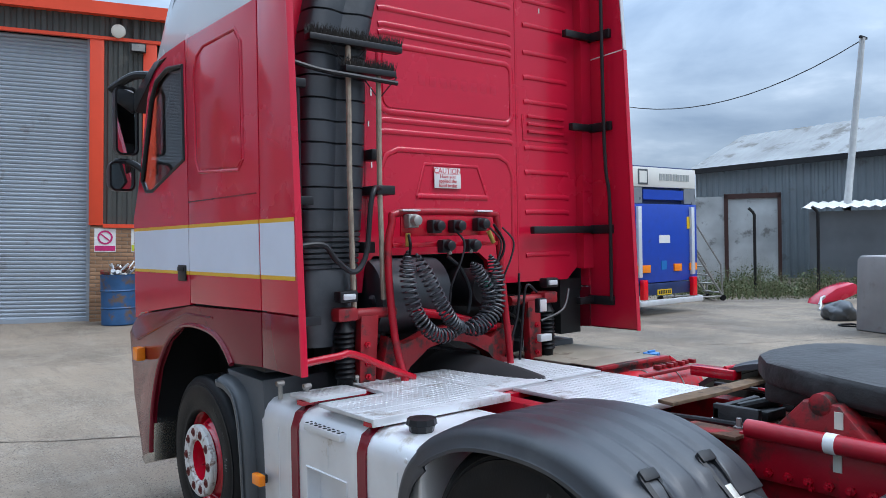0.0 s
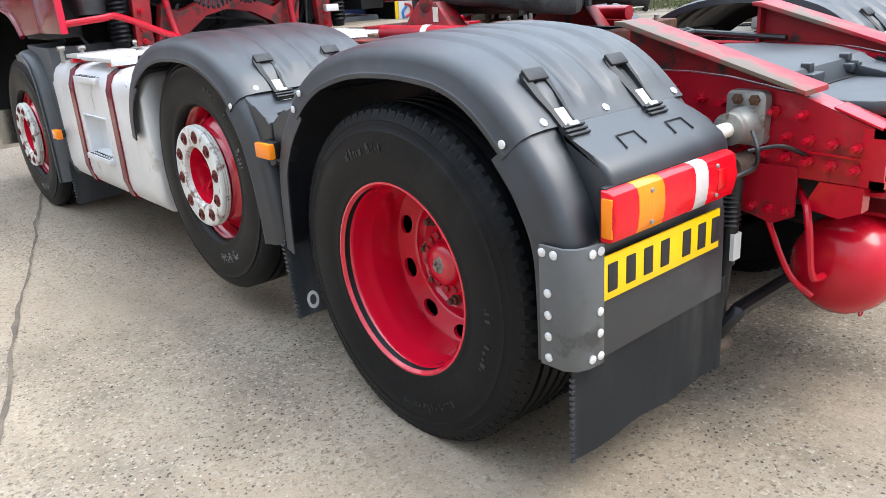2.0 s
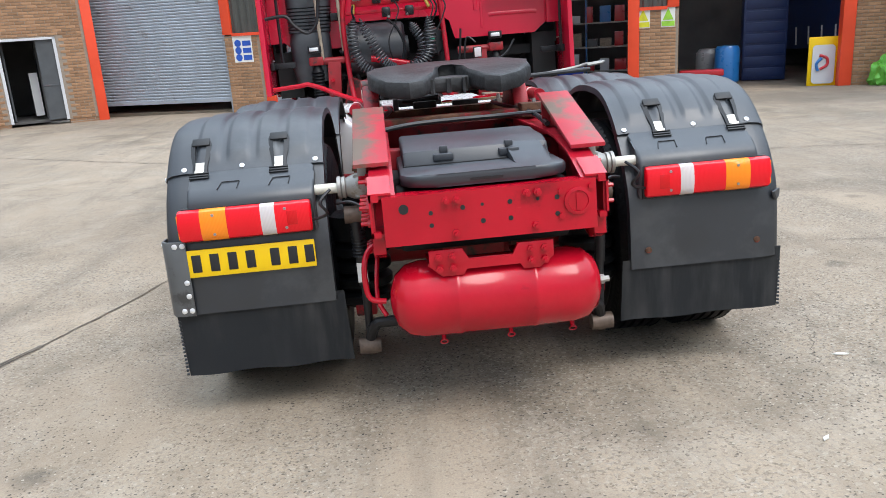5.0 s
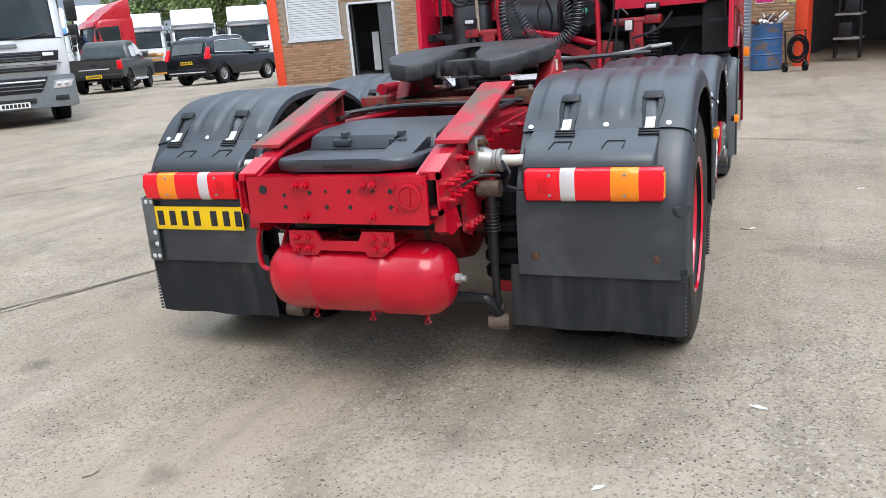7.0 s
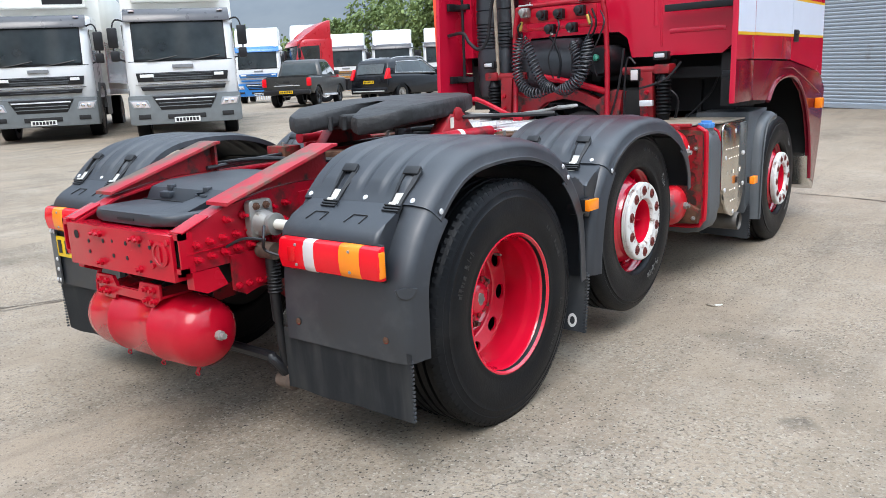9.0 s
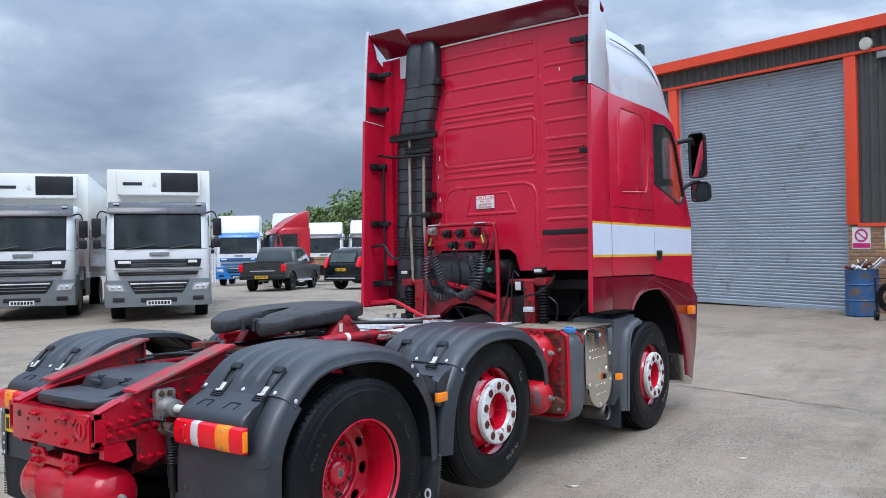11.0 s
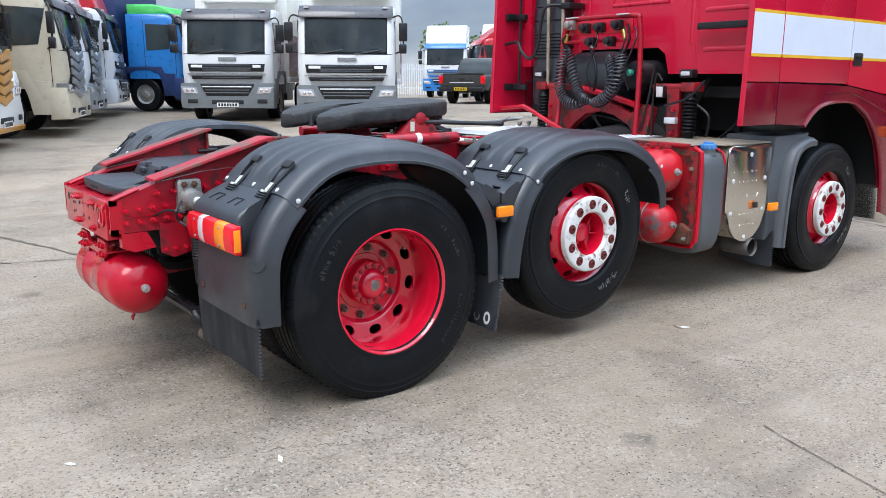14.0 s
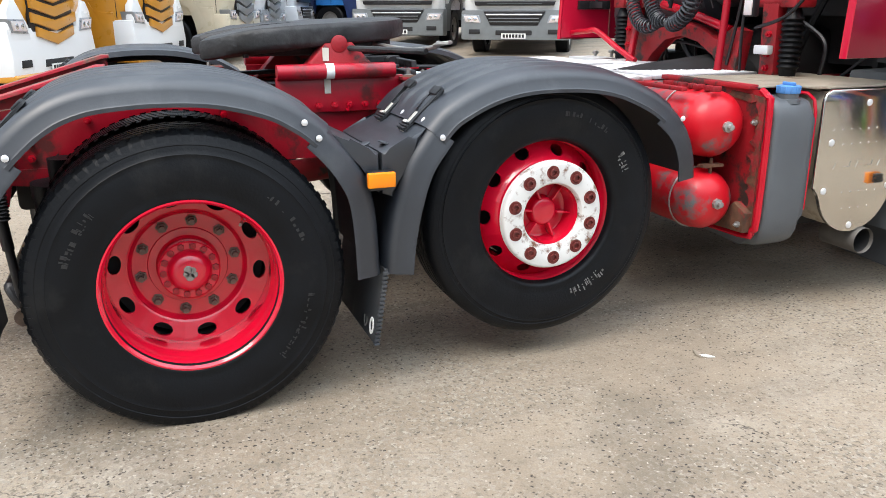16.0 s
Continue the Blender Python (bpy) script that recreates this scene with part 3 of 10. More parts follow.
def slab_joint(p, q, width=0.03, wobble=0.02, seed=0):
    rnd = random.Random(seed)
    p, q = Vector(p), Vector(q)
    k = max(6, int((q - p).length / 0.09))
    side = Vector((-(q - p).y, (q - p).x)).normalized()
    bm = bmesh.new()
    prev = None
    off = 0.0
    for i in range(k + 1):
        c = p.lerp(q, i / k)
        off = off * 0.85 + rnd.uniform(-wobble, wobble) * 0.5
        w = width * rnd.uniform(0.3, 1.0) * (1.6 if rnd.random() < 0.12 else 1.0)
        row = [bm.verts.new((c.x + side.x * (off + s * w / 2), c.y + side.y * (off + s * w / 2),
                             ground_z(c.x + side.x * off, c.y + side.y * off) + 0.005)) for s in (-1, 1)]
        if prev:
            bm.faces.new((prev[0], row[0], row[1], prev[1]))
        prev = row
    ob = part("slab_joint", bm, JOINT, ground, smooth=0)
    return ob


# ---- workshop building: local x runs along the front, local y goes into the building ----
def plumb(x, y, z, turn):
    """The yard slopes and the tractor stands square to it: buildings are plumb, a few degrees off the tractor's upright."""
    up = Vector((0.017, -0.05, 1.0)).normalized()
    along = Vector((math.cos(radians(turn)), math.sin(radians(turn)), 0.0))
    along = (along - up * along.dot(up)).normalized()
    into = up.cross(along)
    return Matrix(((along.x, into.x, up.x, x), (along.y, into.y, up.y, y), (along.z, into.z, up.z, z), (0, 0, 0, 1)))


WALL_AT = plumb(1.055, 15.59, 0.36, -17.9)
shop = thing("workshop_building", "dark clad workshop with orange-red steel posts, roller shutters and buff brick piers", "building", WALL_AT, kind="structure")
DOOR_H, EAVE = 5.42, 5.86


def corrugated(bm, x0, x1, z0, z1, y, pitch=0.18, depth=0.03):
    k = int((x1 - x0) / pitch)
    xs = []
    for i in range(k):
        a = x0 + (x1 - x0) * i / k
        w = (x1 - x0) / k
        xs += [(a, 0), (a + 0.35 * w, 0), (a + 0.5 * w, depth), (a + 0.85 * w, depth)]
    xs.append((x1, 0))
    lo = [bm.verts.new((a, y - d, z0)) for a, d in xs]
    hi = [bm.verts.new((a, y - d, z1)) for a, d in xs]
    for i in range(len(xs) - 1):
        bm.faces.new((lo[i], lo[i + 1], hi[i + 1], hi[i]))


# along the front: start and end of each pier
PIERS = [(-5.52, -4.27), (0.0, 1.2), (4.46, 5.56), (8.90, 9.91)]
pier_parts = []
for a, b in PIERS:
    top = 1.85
    bm = boxes((a + 0.02, b - (0.1 if a < 4 else 0.0), 0.0, 0.35, -1.0, top))
    pier_parts.append(part("brick_pier", bm, BRICK, shop, smooth=0))
    bm = bmesh.new()
    corrugated(bm, a + 0.24, b - 0.24, top, EAVE, 0.03)
    box(bm, a + 0.2, b - 0.2, 0.08, 0.3, top, EAVE)
    part("cladding", bm, CLADDING, shop, smooth=0)
    for c, z in ((a, top + 0.02), (b - 0.25, -0.6)) if a < 4 else ((a, -0.6), (b - 0.25, top + 0.02)):
        bm = boxes((c, c + 0.25, -0.04, 0.3, z, DOOR_H + 0.02), bevel=0.008)
        part("steel_post", bm, ORANGE_STEEL, shop, "orange-red painted steel post")
    part("flashing", boxes((a + 0.25, b - 0.25, -0.05, 0.1, top - 0.02, top + 0.05)), ORANGE_STEEL, shop, smooth=0)
bm = bmesh.new()
corrugated(bm, -9.75, 9.91, DOOR_H + 0.05, EAVE + 0.1, 0.0, pitch=0.2)
box(bm, -9.75, 9.91, 0.05, 0.3, DOOR_H + 0.05, EAVE + 0.1)
part("fascia_cladding", bm, CLADDING, shop, smooth=0)
part("lintel_trim", boxes((-9.75, 9.91, -0.06, 0.05, DOOR_H, DOOR_H + 0.06)), ORANGE_STEEL, shop, "orange-red lintel trim", smooth=0)
bm = bmesh.new()
prism(bm, [(-0.22, EAVE), (-0.22, EAVE + 0.235), (0.1, EAVE + 0.30), (9.0, EAVE + 1.9), (9.0, EAVE + 1.8), (0.1, EAVE)], "x", -9.8, 9.96)
part("roof", bm, ORANGE_STEEL, shop, "orange-red sheet roof edge", smooth=0)
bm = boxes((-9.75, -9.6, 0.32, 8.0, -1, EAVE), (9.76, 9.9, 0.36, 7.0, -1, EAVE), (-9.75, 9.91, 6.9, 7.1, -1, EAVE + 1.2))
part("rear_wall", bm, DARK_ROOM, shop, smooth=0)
part("workshop_floor", boxes((-9.6, 9.76, 0.3, 6.9, -0.6, -0.02)), CONCRETE, shop, smooth=0)
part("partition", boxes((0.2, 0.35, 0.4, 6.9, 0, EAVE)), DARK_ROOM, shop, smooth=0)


def roller_shutter(x0, x1, low=0.03):
    bm = bmesh.new()
    z, rows = low, []
    while z < DOOR_H:
        for dz, d in ((0, 0.0), (0.02, 0.018), (0.05, 0.022), (0.068, 0.004)):
            rows.append([bm.verts.new((x, 0.16 - d, z + dz)) for x in (x0, x1)])
        z += 0.076
    for a, b in zip(rows, rows[1:]):
        bm.faces.new((a[0], a[1], b[1], b[0]))
    box(bm, x0, x1, 0.12, 0.2, low - 0.05, low + 0.03)
    ob = part("roller_shutter", bm, SHUTTER, shop, "closed grey galvanised roller shutter", smooth=25)
    for x in (x0, x1 - 0.07):
        part("guide_rail", boxes((x, x + 0.07, 0.06, 0.24, -0.5, DOOR_H)), SHUTTER, ob, smooth=0)


roller_shutter(-4.28, 0.02)
roller_shutter(-9.6, -5.51, 0.25)


def wall_sign(name, label, x, z, w, h, colour, kinds):
    """A flat board on the pier: a pictogram and bars of writing."""
    board = part(name, boxes((x, x + w, -0.012, 0.0, z, z + h)), LABEL_W, shop, label, smooth=0)
    c = surface(name + "_print", colour, 0.5)
    bm = bmesh.new()
    if kinds == "stop":
        lathe(bm, [(-0.004, w * 0.36), (-0.004, w * 0.27), (0, w * 0.27), (0, w * 0.36), (-0.004, w * 0.36)], (x + w / 2, -0.014, z + h * 0.62), "y", 28, close=False)
        prism(bm, [(x + w * 0.28, z + h * 0.74), (x + w * 0.33, z + h * 0.78), (x + w * 0.74, z + h * 0.5), (x + w * 0.69, z + h * 0.46)], "y", -0.018, -0.013)
        box(bm, x + 0.01, x + w - 0.01, -0.018, -0.012, z + 0.02, z + h * 0.26)
    elif kinds == "warn":
        prism(bm, [(x + w * 0.12, z + h * 0.36), (x + w * 0.88, z + h * 0.36), (x + w * 0.5, z + h * 0.94)], "y", -0.018, -0.013)
        box(bm, x + 0.01, x + w - 0.01, -0.018, -0.012, z + 0.02, z + h * 0.3)
    else:
        for i in range(3):
            box(bm, x + w * 0.5, x + w * 0.94, -0.018, -0.012, z + h * (0.08 + 0.27 * i), z + h * (0.27 + 0.27 * i))
            lathe(bm, [(-0.004, w * 0.17), (0, w * 0.17)], (x + w * 0.26, -0.014, z + h * (0.18 + 0.27 * i)), "y", 20)
    part("print", bm, c, board, smooth=0)


wall_sign("prohibition_sign", "white and magenta prohibition sign", 0.10, 1.36, 0.38, 0.45, (0.55, 0.02, 0.16), "stop")
wall_sign("warning_sign", "white, yellow and black warning triangle sign", 0.76, 1.36, 0.33, 0.45, (0.55, 0.62, 0.03), "warn")
wall_sign("warning_sign", "yellow warning triangle sign", 4.64, 1.45, 0.30, 0.43, (0.62, 0.60, 0.03), "warn")
wall_sign("warning_sign", "green and yellow warning triangle sign", 5.18, 1.45, 0.30, 0.43, (0.30, 0.60, 0.05), "warn")
wall_sign("safety_notice", "blue and white mandatory safety notice", -5.28, 1.18, 0.52, 0.65, (0.02, 0.09, 0.45), "list")
for x, r in ((0.5, 0.13),):
    lamp = part("wall_lamp", lathe(bmesh.new(), [(-0.12, r * 0.7), (-0.1, r), (-0.02, r), (0, r * 0.6)], (x, -0.02, DOOR_H + 0.17), "y", 20), CREAM, shop, "round cream bulkhead lamp")
part("floodlight", boxes((0.72, 1.0, -0.16, -0.06, DOOR_H - 0.2, DOOR_H - 0.03), bevel=0.01), BLACK_STEEL, shop, "small black floodlight")
part("floodlight_glass", boxes((0.74, 0.98, -0.166, -0.16, DOOR_H - 0.18, DOOR_H - 0.05)), DULL_STEEL, shop, smooth=0)

# office in front of the workshop
OFFICE_AT = plumb(-11.6, 16.2, 0.64, 23.2)
office = thing("brick_office", "low buff brick office with an orange corner post, a shuttered window and an open door", "building", OFFICE_AT, kind="structure")
bm = boxes((0.15, 0.39, 0, 0.3, -1, 3.4), (0.39, 1.89, 0, 0.3, -1, 1.15), (0.39, 1.89, 0, 0.3, 2.45, 3.4), (1.89, 2.09, 0, 0.3, -1, 3.4), (2.09, 3.45, 0, 0.3, 2.07, 3.4), (3.45, 4.15, 0, 0.3, -1, 3.4),
           (-0.1, 0.15, 0.3, 3, -1, 3.4), (4.0, 4.15, 0.3, 0.7, -1, 3.4), (0.15, 3.0, 2.8, 3.0, -1, 3.4))
office_wall = part("brick_wall", bm, BRICK, office, smooth=0)
for x in (-0.1, 4.15):
    part("corner_post", boxes((x, x + 0.25, -0.05, 0.28, -1, 3.4), bevel=0.01), ORANGE_STEEL, office)
part("flat_roof", boxes((-0.15, 4.45, -0.1, 0.7, 3.4, 3.6), (-0.15, 3.05, 0.7, 3.05, 3.4, 3.6)), ORANGE_STEEL, office, smooth=0)
win = part("window_frame", boxes((0.39, 0.45, -0.02, 0.2, 1.15, 2.45), (1.83, 1.89, -0.02, 0.2, 1.15, 2.45), (0.35, 1.93, -0.05, 0.2, 1.10, 1.17), (0.39, 1.89, -0.02, 0.2, 2.39, 2.45)), WHITE, office, "white window frame", smooth=0)
pieces("shutter_slat", boxes((0.45, 1.83, 0.02, 0.06, 0, 0.056), bevel=0.006), WHITE, win, [pose(0, 0, 1.17 + 0.064 * i) for i in range(19)], smooth=0)
part("door_frame", boxes((2.09, 2.16, -0.02, 0.25, 0, 2.07), (3.38, 3.45, -0.02, 0.25, 0, 2.07), (2.09, 3.45, -0.02, 0.25, 2.01, 2.07)), WHITE, office, "white door frame", smooth=0)
part("door_leaf", boxes((2.98, 3.38, 0.04, 0.09, 0.02, 2.01), (3.0, 3.36, 0.03, 0.04, 0.86, 0.90), bevel=0.004), PLASTIC_GREY, office, "grey steel door leaf", smooth=0)
part("open_leaf", boxes((2.19, 2.23, 0.3, 1.05, 0.02, 2.01), bevel=0.004), PLASTIC_GREY, office, "grey door leaf swung inwards", smooth=0)
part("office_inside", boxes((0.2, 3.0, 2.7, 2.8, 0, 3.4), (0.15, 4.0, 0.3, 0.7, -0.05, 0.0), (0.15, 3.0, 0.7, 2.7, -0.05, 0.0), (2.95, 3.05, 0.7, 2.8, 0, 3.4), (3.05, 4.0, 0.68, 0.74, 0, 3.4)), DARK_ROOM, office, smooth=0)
part("inner_board", boxes((2.70, 2.90, 0.7, 0.75, 0.1, 1.2)), WHITE, office, smooth=0)

# concrete bay joints
slab_joint((-3.7, -3.4), (-2.36, 0.54), 0.022, 0.014, 1)
slab_joint((-2.36, 0.54), (-1.0, 4.92), 0.022, 0.018, 11)
slab_joint((-1.0, 4.92), (-0.45, 6.6), 0.028, 0.029, 12)
slab_joint((-14.0, 14.6), (-0.45, 6.6), 0.028, 0.029, 2)
slab_joint((-0.45, 6.6), (2.63, 5.75), 0.025, 0.029, 3)
slab_joint((2.63, 5.75), (9.5, 3.2), 0.025, 0.029, 9)
slab_joint((-13.0, -4.4), (-2.77, -0.4), 0.048, 0.029, 4)
slab_joint((-2.77, -0.4), (-2.36, 0.54), 0.028, 0.019, 13)
slab_joint((2.48, 1.09), (3.4, 0.78), 0.010, 0.019, 6)
slab_joint((-6.3, 2.48), (-5.2, 5.2), 0.028, 0.029, 7)
slab_joint((8.0, 6.8), (11.5, 5.2), 0.038, 0.029, 8)



# ---- the tractor unit: origin on the ground under the rear axle, x to its right, y ahead ----
truck = thing("tractor_unit", "red three-axle tractor unit with white stripe and black mudguards", "lorry")


def side(bm, s):
    if s < 0:
        bmesh.ops.scale(bm, vec=(-1, 1, 1), verts=bm.verts[:])
    return bm


def beam(x0, x1, pts):
    return prism(bmesh.new(), pts, "x", x0, x1)


# chassis rails: C-sections, with rows of bolts
for s in (-1, 1):
    top_line = [(-1.0, 0.918), (-0.80, 0.992), (-0.58, 1.03), (-0.45, 1.04), (4.6, 1.04)]
    bm = prism(bmesh.new(), [(-1.0, 0.77)] + top_line + [(4.6, 0.77)], "x", 0.415, 0.425)
    prism(bm, top_line + [(a, b - 0.011) for a, b in top_line[::-1]], "x", 0.335, 0.4155)
    prism(bm, [(-1.0, 0.77), (4.6, 0.77), (4.6, 0.781), (-1.0, 0.781)], "x", 0.335, 0.4155)
    rail = part("chassis_rail", side(bm, s), RAIL_RED, truck)
    at = [((0.425, -0.95 + i * 0.062, 0.872 + 0.004 * i - 0.058 * j), (1, 0, 0)) for j in (0, 1) for i in range(8)]
    at += [((0.425, -0.80 + i * 0.075, 0.945 + 0.006 * i), (1, 0, 0)) for i in range(5)]
    at += [((0.437, -0.3 + i * 0.13, 0.98 - 0.11 * (i % 2)), (1, 0, 0)) for i in range(18)]
    pieces("rail_bolt", bolt(0.016, 0.016, 0.026), CHASSIS_RED, rail, [facing(p, d, s) for p, d in at], smooth=20)
    part("rail_lip", side(prism(bmesh.new(), [(-0.99, 0.838), (-0.55, 0.852), (-0.55, 0.858), (-0.99, 0.844)], "x", 0.424, 0.432), s), CHASSIS_RED, rail)
    bm = beam(0.425, 0.437, [(-0.80, 0.74), (-0.80, 0.80), (-0.42, 0.80), (-0.42, 1.0), (0.2, 1.03), (0.2, 0.75), (-0.4, 0.72), (-0.60, 0.74), (-0.62, 0.66), (-0.74, 0.63), (-0.80, 0.66)])
    part("gusset_plate", side(bm, s), RAIL_RED, rail)
    pieces("plate_bolt", bolt(0.014), CHASSIS_RED, rail, [facing((0.437, -0.78 + i * 0.05, 0.675), (1, 0, 0), s) for i in range(4)], smooth=20)
    # ramp on the rail's tail
    bm = prism(bmesh.new(), [(-0.80, 0.995), (-0.80, 1.004), (-0.25, 1.172), (-0.225, 1.17), (-0.225, 1.042), (-0.45, 1.042), (-0.58, 1.033)], "x", 0.395, 0.41)
    prism(bm, [(-0.245, 1.042), (-0.245, 1.17), (-0.232, 1.172), (-0.232, 1.042)], "x", 0.36, 0.395)
    ramp = part("ramp_web", side(bm, s), GRIMY_RED, rail)
    bm = prism(bmesh.new(), [(-0.825, 1.002), (-0.825, 1.016), (-0.25, 1.188), (-0.215, 1.188), (-0.215, 1.174), (-0.25, 1.174)], "x", 0.345, 0.48, 0.003)
    part("ramp_plate", side(bm, s), WORN_RED, rail, "worn and rubbed red ramp plate")
    bm = prism(bmesh.new(), [(-1.005, 0.920), (-0.88, 0.966), (-0.88, 0.974), (-1.005, 0.928)], "x", 0.35, 0.432, 0.002)
    part("end_plate", side(bm, s), CHASSIS_RED, rail)

# tail cross member with punched holes
holes = [(-0.31, 0.867, 0.018), (-0.215, 0.845, 0.008), (-0.215, 0.80, 0.008), (-0.10, 0.855, 0.009), (-0.03, 0.86, 0.006), (-0.03, 0.80, 0.009), (0.07, 0.86, 0.009), (0.07, 0.80, 0.009), (0.17, 0.86, 0.006), (0.24, 0.86, 0.009), (0.24, 0.80, 0.009)]
bm = prism(bmesh.new(), [(-1.025, 0.735), (-0.95, 0.735), (-0.95, 0.745), (-1.013, 0.75), (-1.013, 0.90), (-0.94, 0.905), (-0.94, 0.915), (-1.025, 0.915)], "x", -0.385, 0.385, 0.003)
tail = part("tail_crossmember", bm, CHASSIS_RED, truck)
# dark discs laid on the plate paint the shade inside its holes
pieces("punched_hole", lathe(bmesh.new(), [(0, 1), (0.0015, 1)], (0, 0, 0), "z", 14), DARK, tail, [facing((x, -1.0255, z), (0, -1, 0)) @ Matrix.Diagonal((r, r, 1, 1)) for x, z, r in holes])
pieces("bolt", bolt(0.016, 0.013, 0.014), CHASSIS_RED, tail, [facing((x, -1.025, z), (0, -1, 0)) for x, z in ((-0.16, 0.885), (-0.12, 0.885), (0.13, 0.885), (0.17, 0.885), (-0.13, 0.765), (0.16, 0.765))], smooth=20)
bm = bmesh.new()
lathe(bm, [(0, 0.05), (-0.008, 0.05), (-0.01, 0.038), (-0.005, 0.036)], (0.315, -1.025, 0.84), "y", 22)
box(bm, 0.308, 0.322, -1.036, -1.026, 0.81, 0.87)
for a, b in ((-0.06, 0.04), (0.05, 0.05), (-0.06, -0.05)):
    lathe(bm, [(0, 0.012), (-0.01, 0.012)], (0.315 + a, -1.025, 0.84 + b), "y", 6)
part("towing_socket", bm, CHASSIS_RED, tail)
for s in (-1, 1):
    bm = beam(0.385, 0.43, [(-0.975, 0.70), (-0.975, 0.768), (-0.86, 0.768), (-0.82, 0.69), (-0.92, 0.675)])
    part("tail_bracket", side(bm, s), CHASSIS_RED, tail)
# tail end corner posts, open slots
for s in (-1, 1):
    bm = boxes((0.395, 0.43, -1.02, -0.985, 0.77, 0.79), (0.395, 0.43, -1.02, -0.985, 0.90, 0.925), (0.422, 0.43, -1.02, -0.96, 0.77, 0.925))
    part("rail_end", side(bm, s), CHASSIS_RED, tail)

# air tank under the tail
bm = bmesh.new()
lathe(bm, [(-0.40, 0.01), (-0.395, 0.05), (-0.375, 0.10), (-0.335, 0.135), (-0.28, 0.147), (-0.16, 0.148), (-0.155, 0.151), (-0.14, 0.151), (-0.135, 0.148), (0.13, 0.148), (0.135, 0.151), (0.15, 0.151), (0.155, 0.148),
           (0.29, 0.147), (0.345, 0.135), (0.385, 0.10), (0.405, 0.05), (0.41, 0.01)], (0.01, -0.885, 0.492), "x", 40)
air = part("air_tank", bm, CHASSIS_RED, truck, "glossy red air tank")
bm = lathe(bmesh.new(), [(0, 0.02), (0.02, 0.02), (0.022, 0.012), (0.04, 0.012)], (0.418, -0.885, 0.495), "x", 8)
part("drain_bolt", bm, DULL_STEEL, air)
bm = bmesh.new()
for x in (-0.2, 0.06, 0.3):
    rod(bm, (x, -0.91, 0.345), (x, -0.92, 0.328), 0.008, 6)
    tube(bm, [(x + 0.014 * math.cos(a), -0.92, 0.322 + 0.008 * math.sin(a)) for a in [i * math.pi / 4 for i in range(8)]], 0.003, 5, closed=True)
part_each("drain_valve", bm, CHASSIS_RED, air)
bm = bmesh.new()
prism(bm, [(-0.235, 0.70), (-0.235, 0.64), (-0.19, 0.60), (-0.11, 0.60), (-0.10, 0.625), (0.10, 0.625), (0.11, 0.60), (0.17, 0.60), (0.225, 0.64), (0.225, 0.70), (0.09, 0.70), (0.075, 0.655), (-0.09, 0.655), (-0.11, 0.70)], "y", -1.0, -0.985, 0.003)
part("tank_bracket", bm, CHASSIS_RED, air)
pieces("bracket_bolt", bolt(), CHASSIS_RED, air, [facing((x, -1.0, z), (0, -1, 0)) for x in (-0.2, -0.15, 0.14, 0.19) for z in (0.63, 0.675)], smooth=20)
pieces("tank_strap_arm", boxes((-0.07, 0.07, -0.99, -0.82, 0.64, 0.65)), CHASSIS_RED, air, [pose(-0.17, 0, 0), pose(0.155, 0, 0)])
bm = bmesh.new()
tube(bm, spline([(-0.405, -0.885, 0.495), (-0.47, -0.88, 0.52), (-0.47, -0.86, 0.66), (-0.40, -0.8, 0.72), (-0.2, -0.6, 0.76)]), 0.011, 8)
tube(bm, spline([(-0.41, -0.86, 0.43), (-0.44, -0.8, 0.5), (-0.42, -0.7, 0.68)]), 0.009, 8)
part("air_pipe", bm, CHASSIS_RED, air)

# black lid between the rails
bm = bmesh.new()
prism(bm, [(-0.31, -0.88), (-0.29, -0.93), (-0.24, -0.962), (-0.18, -0.97), (0.18, -0.97), (0.24, -0.962), (0.29, -0.93), (0.31, -0.88), (0.31, -0.30), (-0.31, -0.30)], "z", 0.925, 0.972, 0.014)
lid = part("battery_lid", bm, PLASTIC, truck, "black plastic moulded cover between the rails")
bm = prism(bmesh.new(), [(-0.70, 0.965), (-0.665, 1.025), (-0.58, 1.045), (-0.30, 1.05), (-0.16, 1.045), (-0.16, 0.95), (-0.70, 0.95)], "x", -0.29, 0.29, 0.014)
part("raised_panel", bm, PLASTIC, lid)
part("lid_seam", boxes((-0.292, 0.292, -0.706, -0.698, 0.966, 0.976)), DARK, lid)
bm = prism(bmesh.new(), [(-0.93, 0.968), (-0.70, 1.0), (-0.66, 1.03), (-0.66, 0.96)], "x", 0.12, 0.27, 0.02)
part("lid_hump", bm, PLASTIC, lid)
for x in (-0.13, 0.13):
    bm = boxes((x - 0.04, x + 0.04, -0.70, -0.655, 0.985, 1.012), (x - 0.012, x + 0.02, -0.675, -0.645, 1.01, 1.04), bevel=0.004)
    part("lid_catch", bm, PLASTIC, lid)
part("lid_slot", boxes((-0.06, 0.06, -0.974, -0.965, 0.94, 0.95)), DARK, lid)

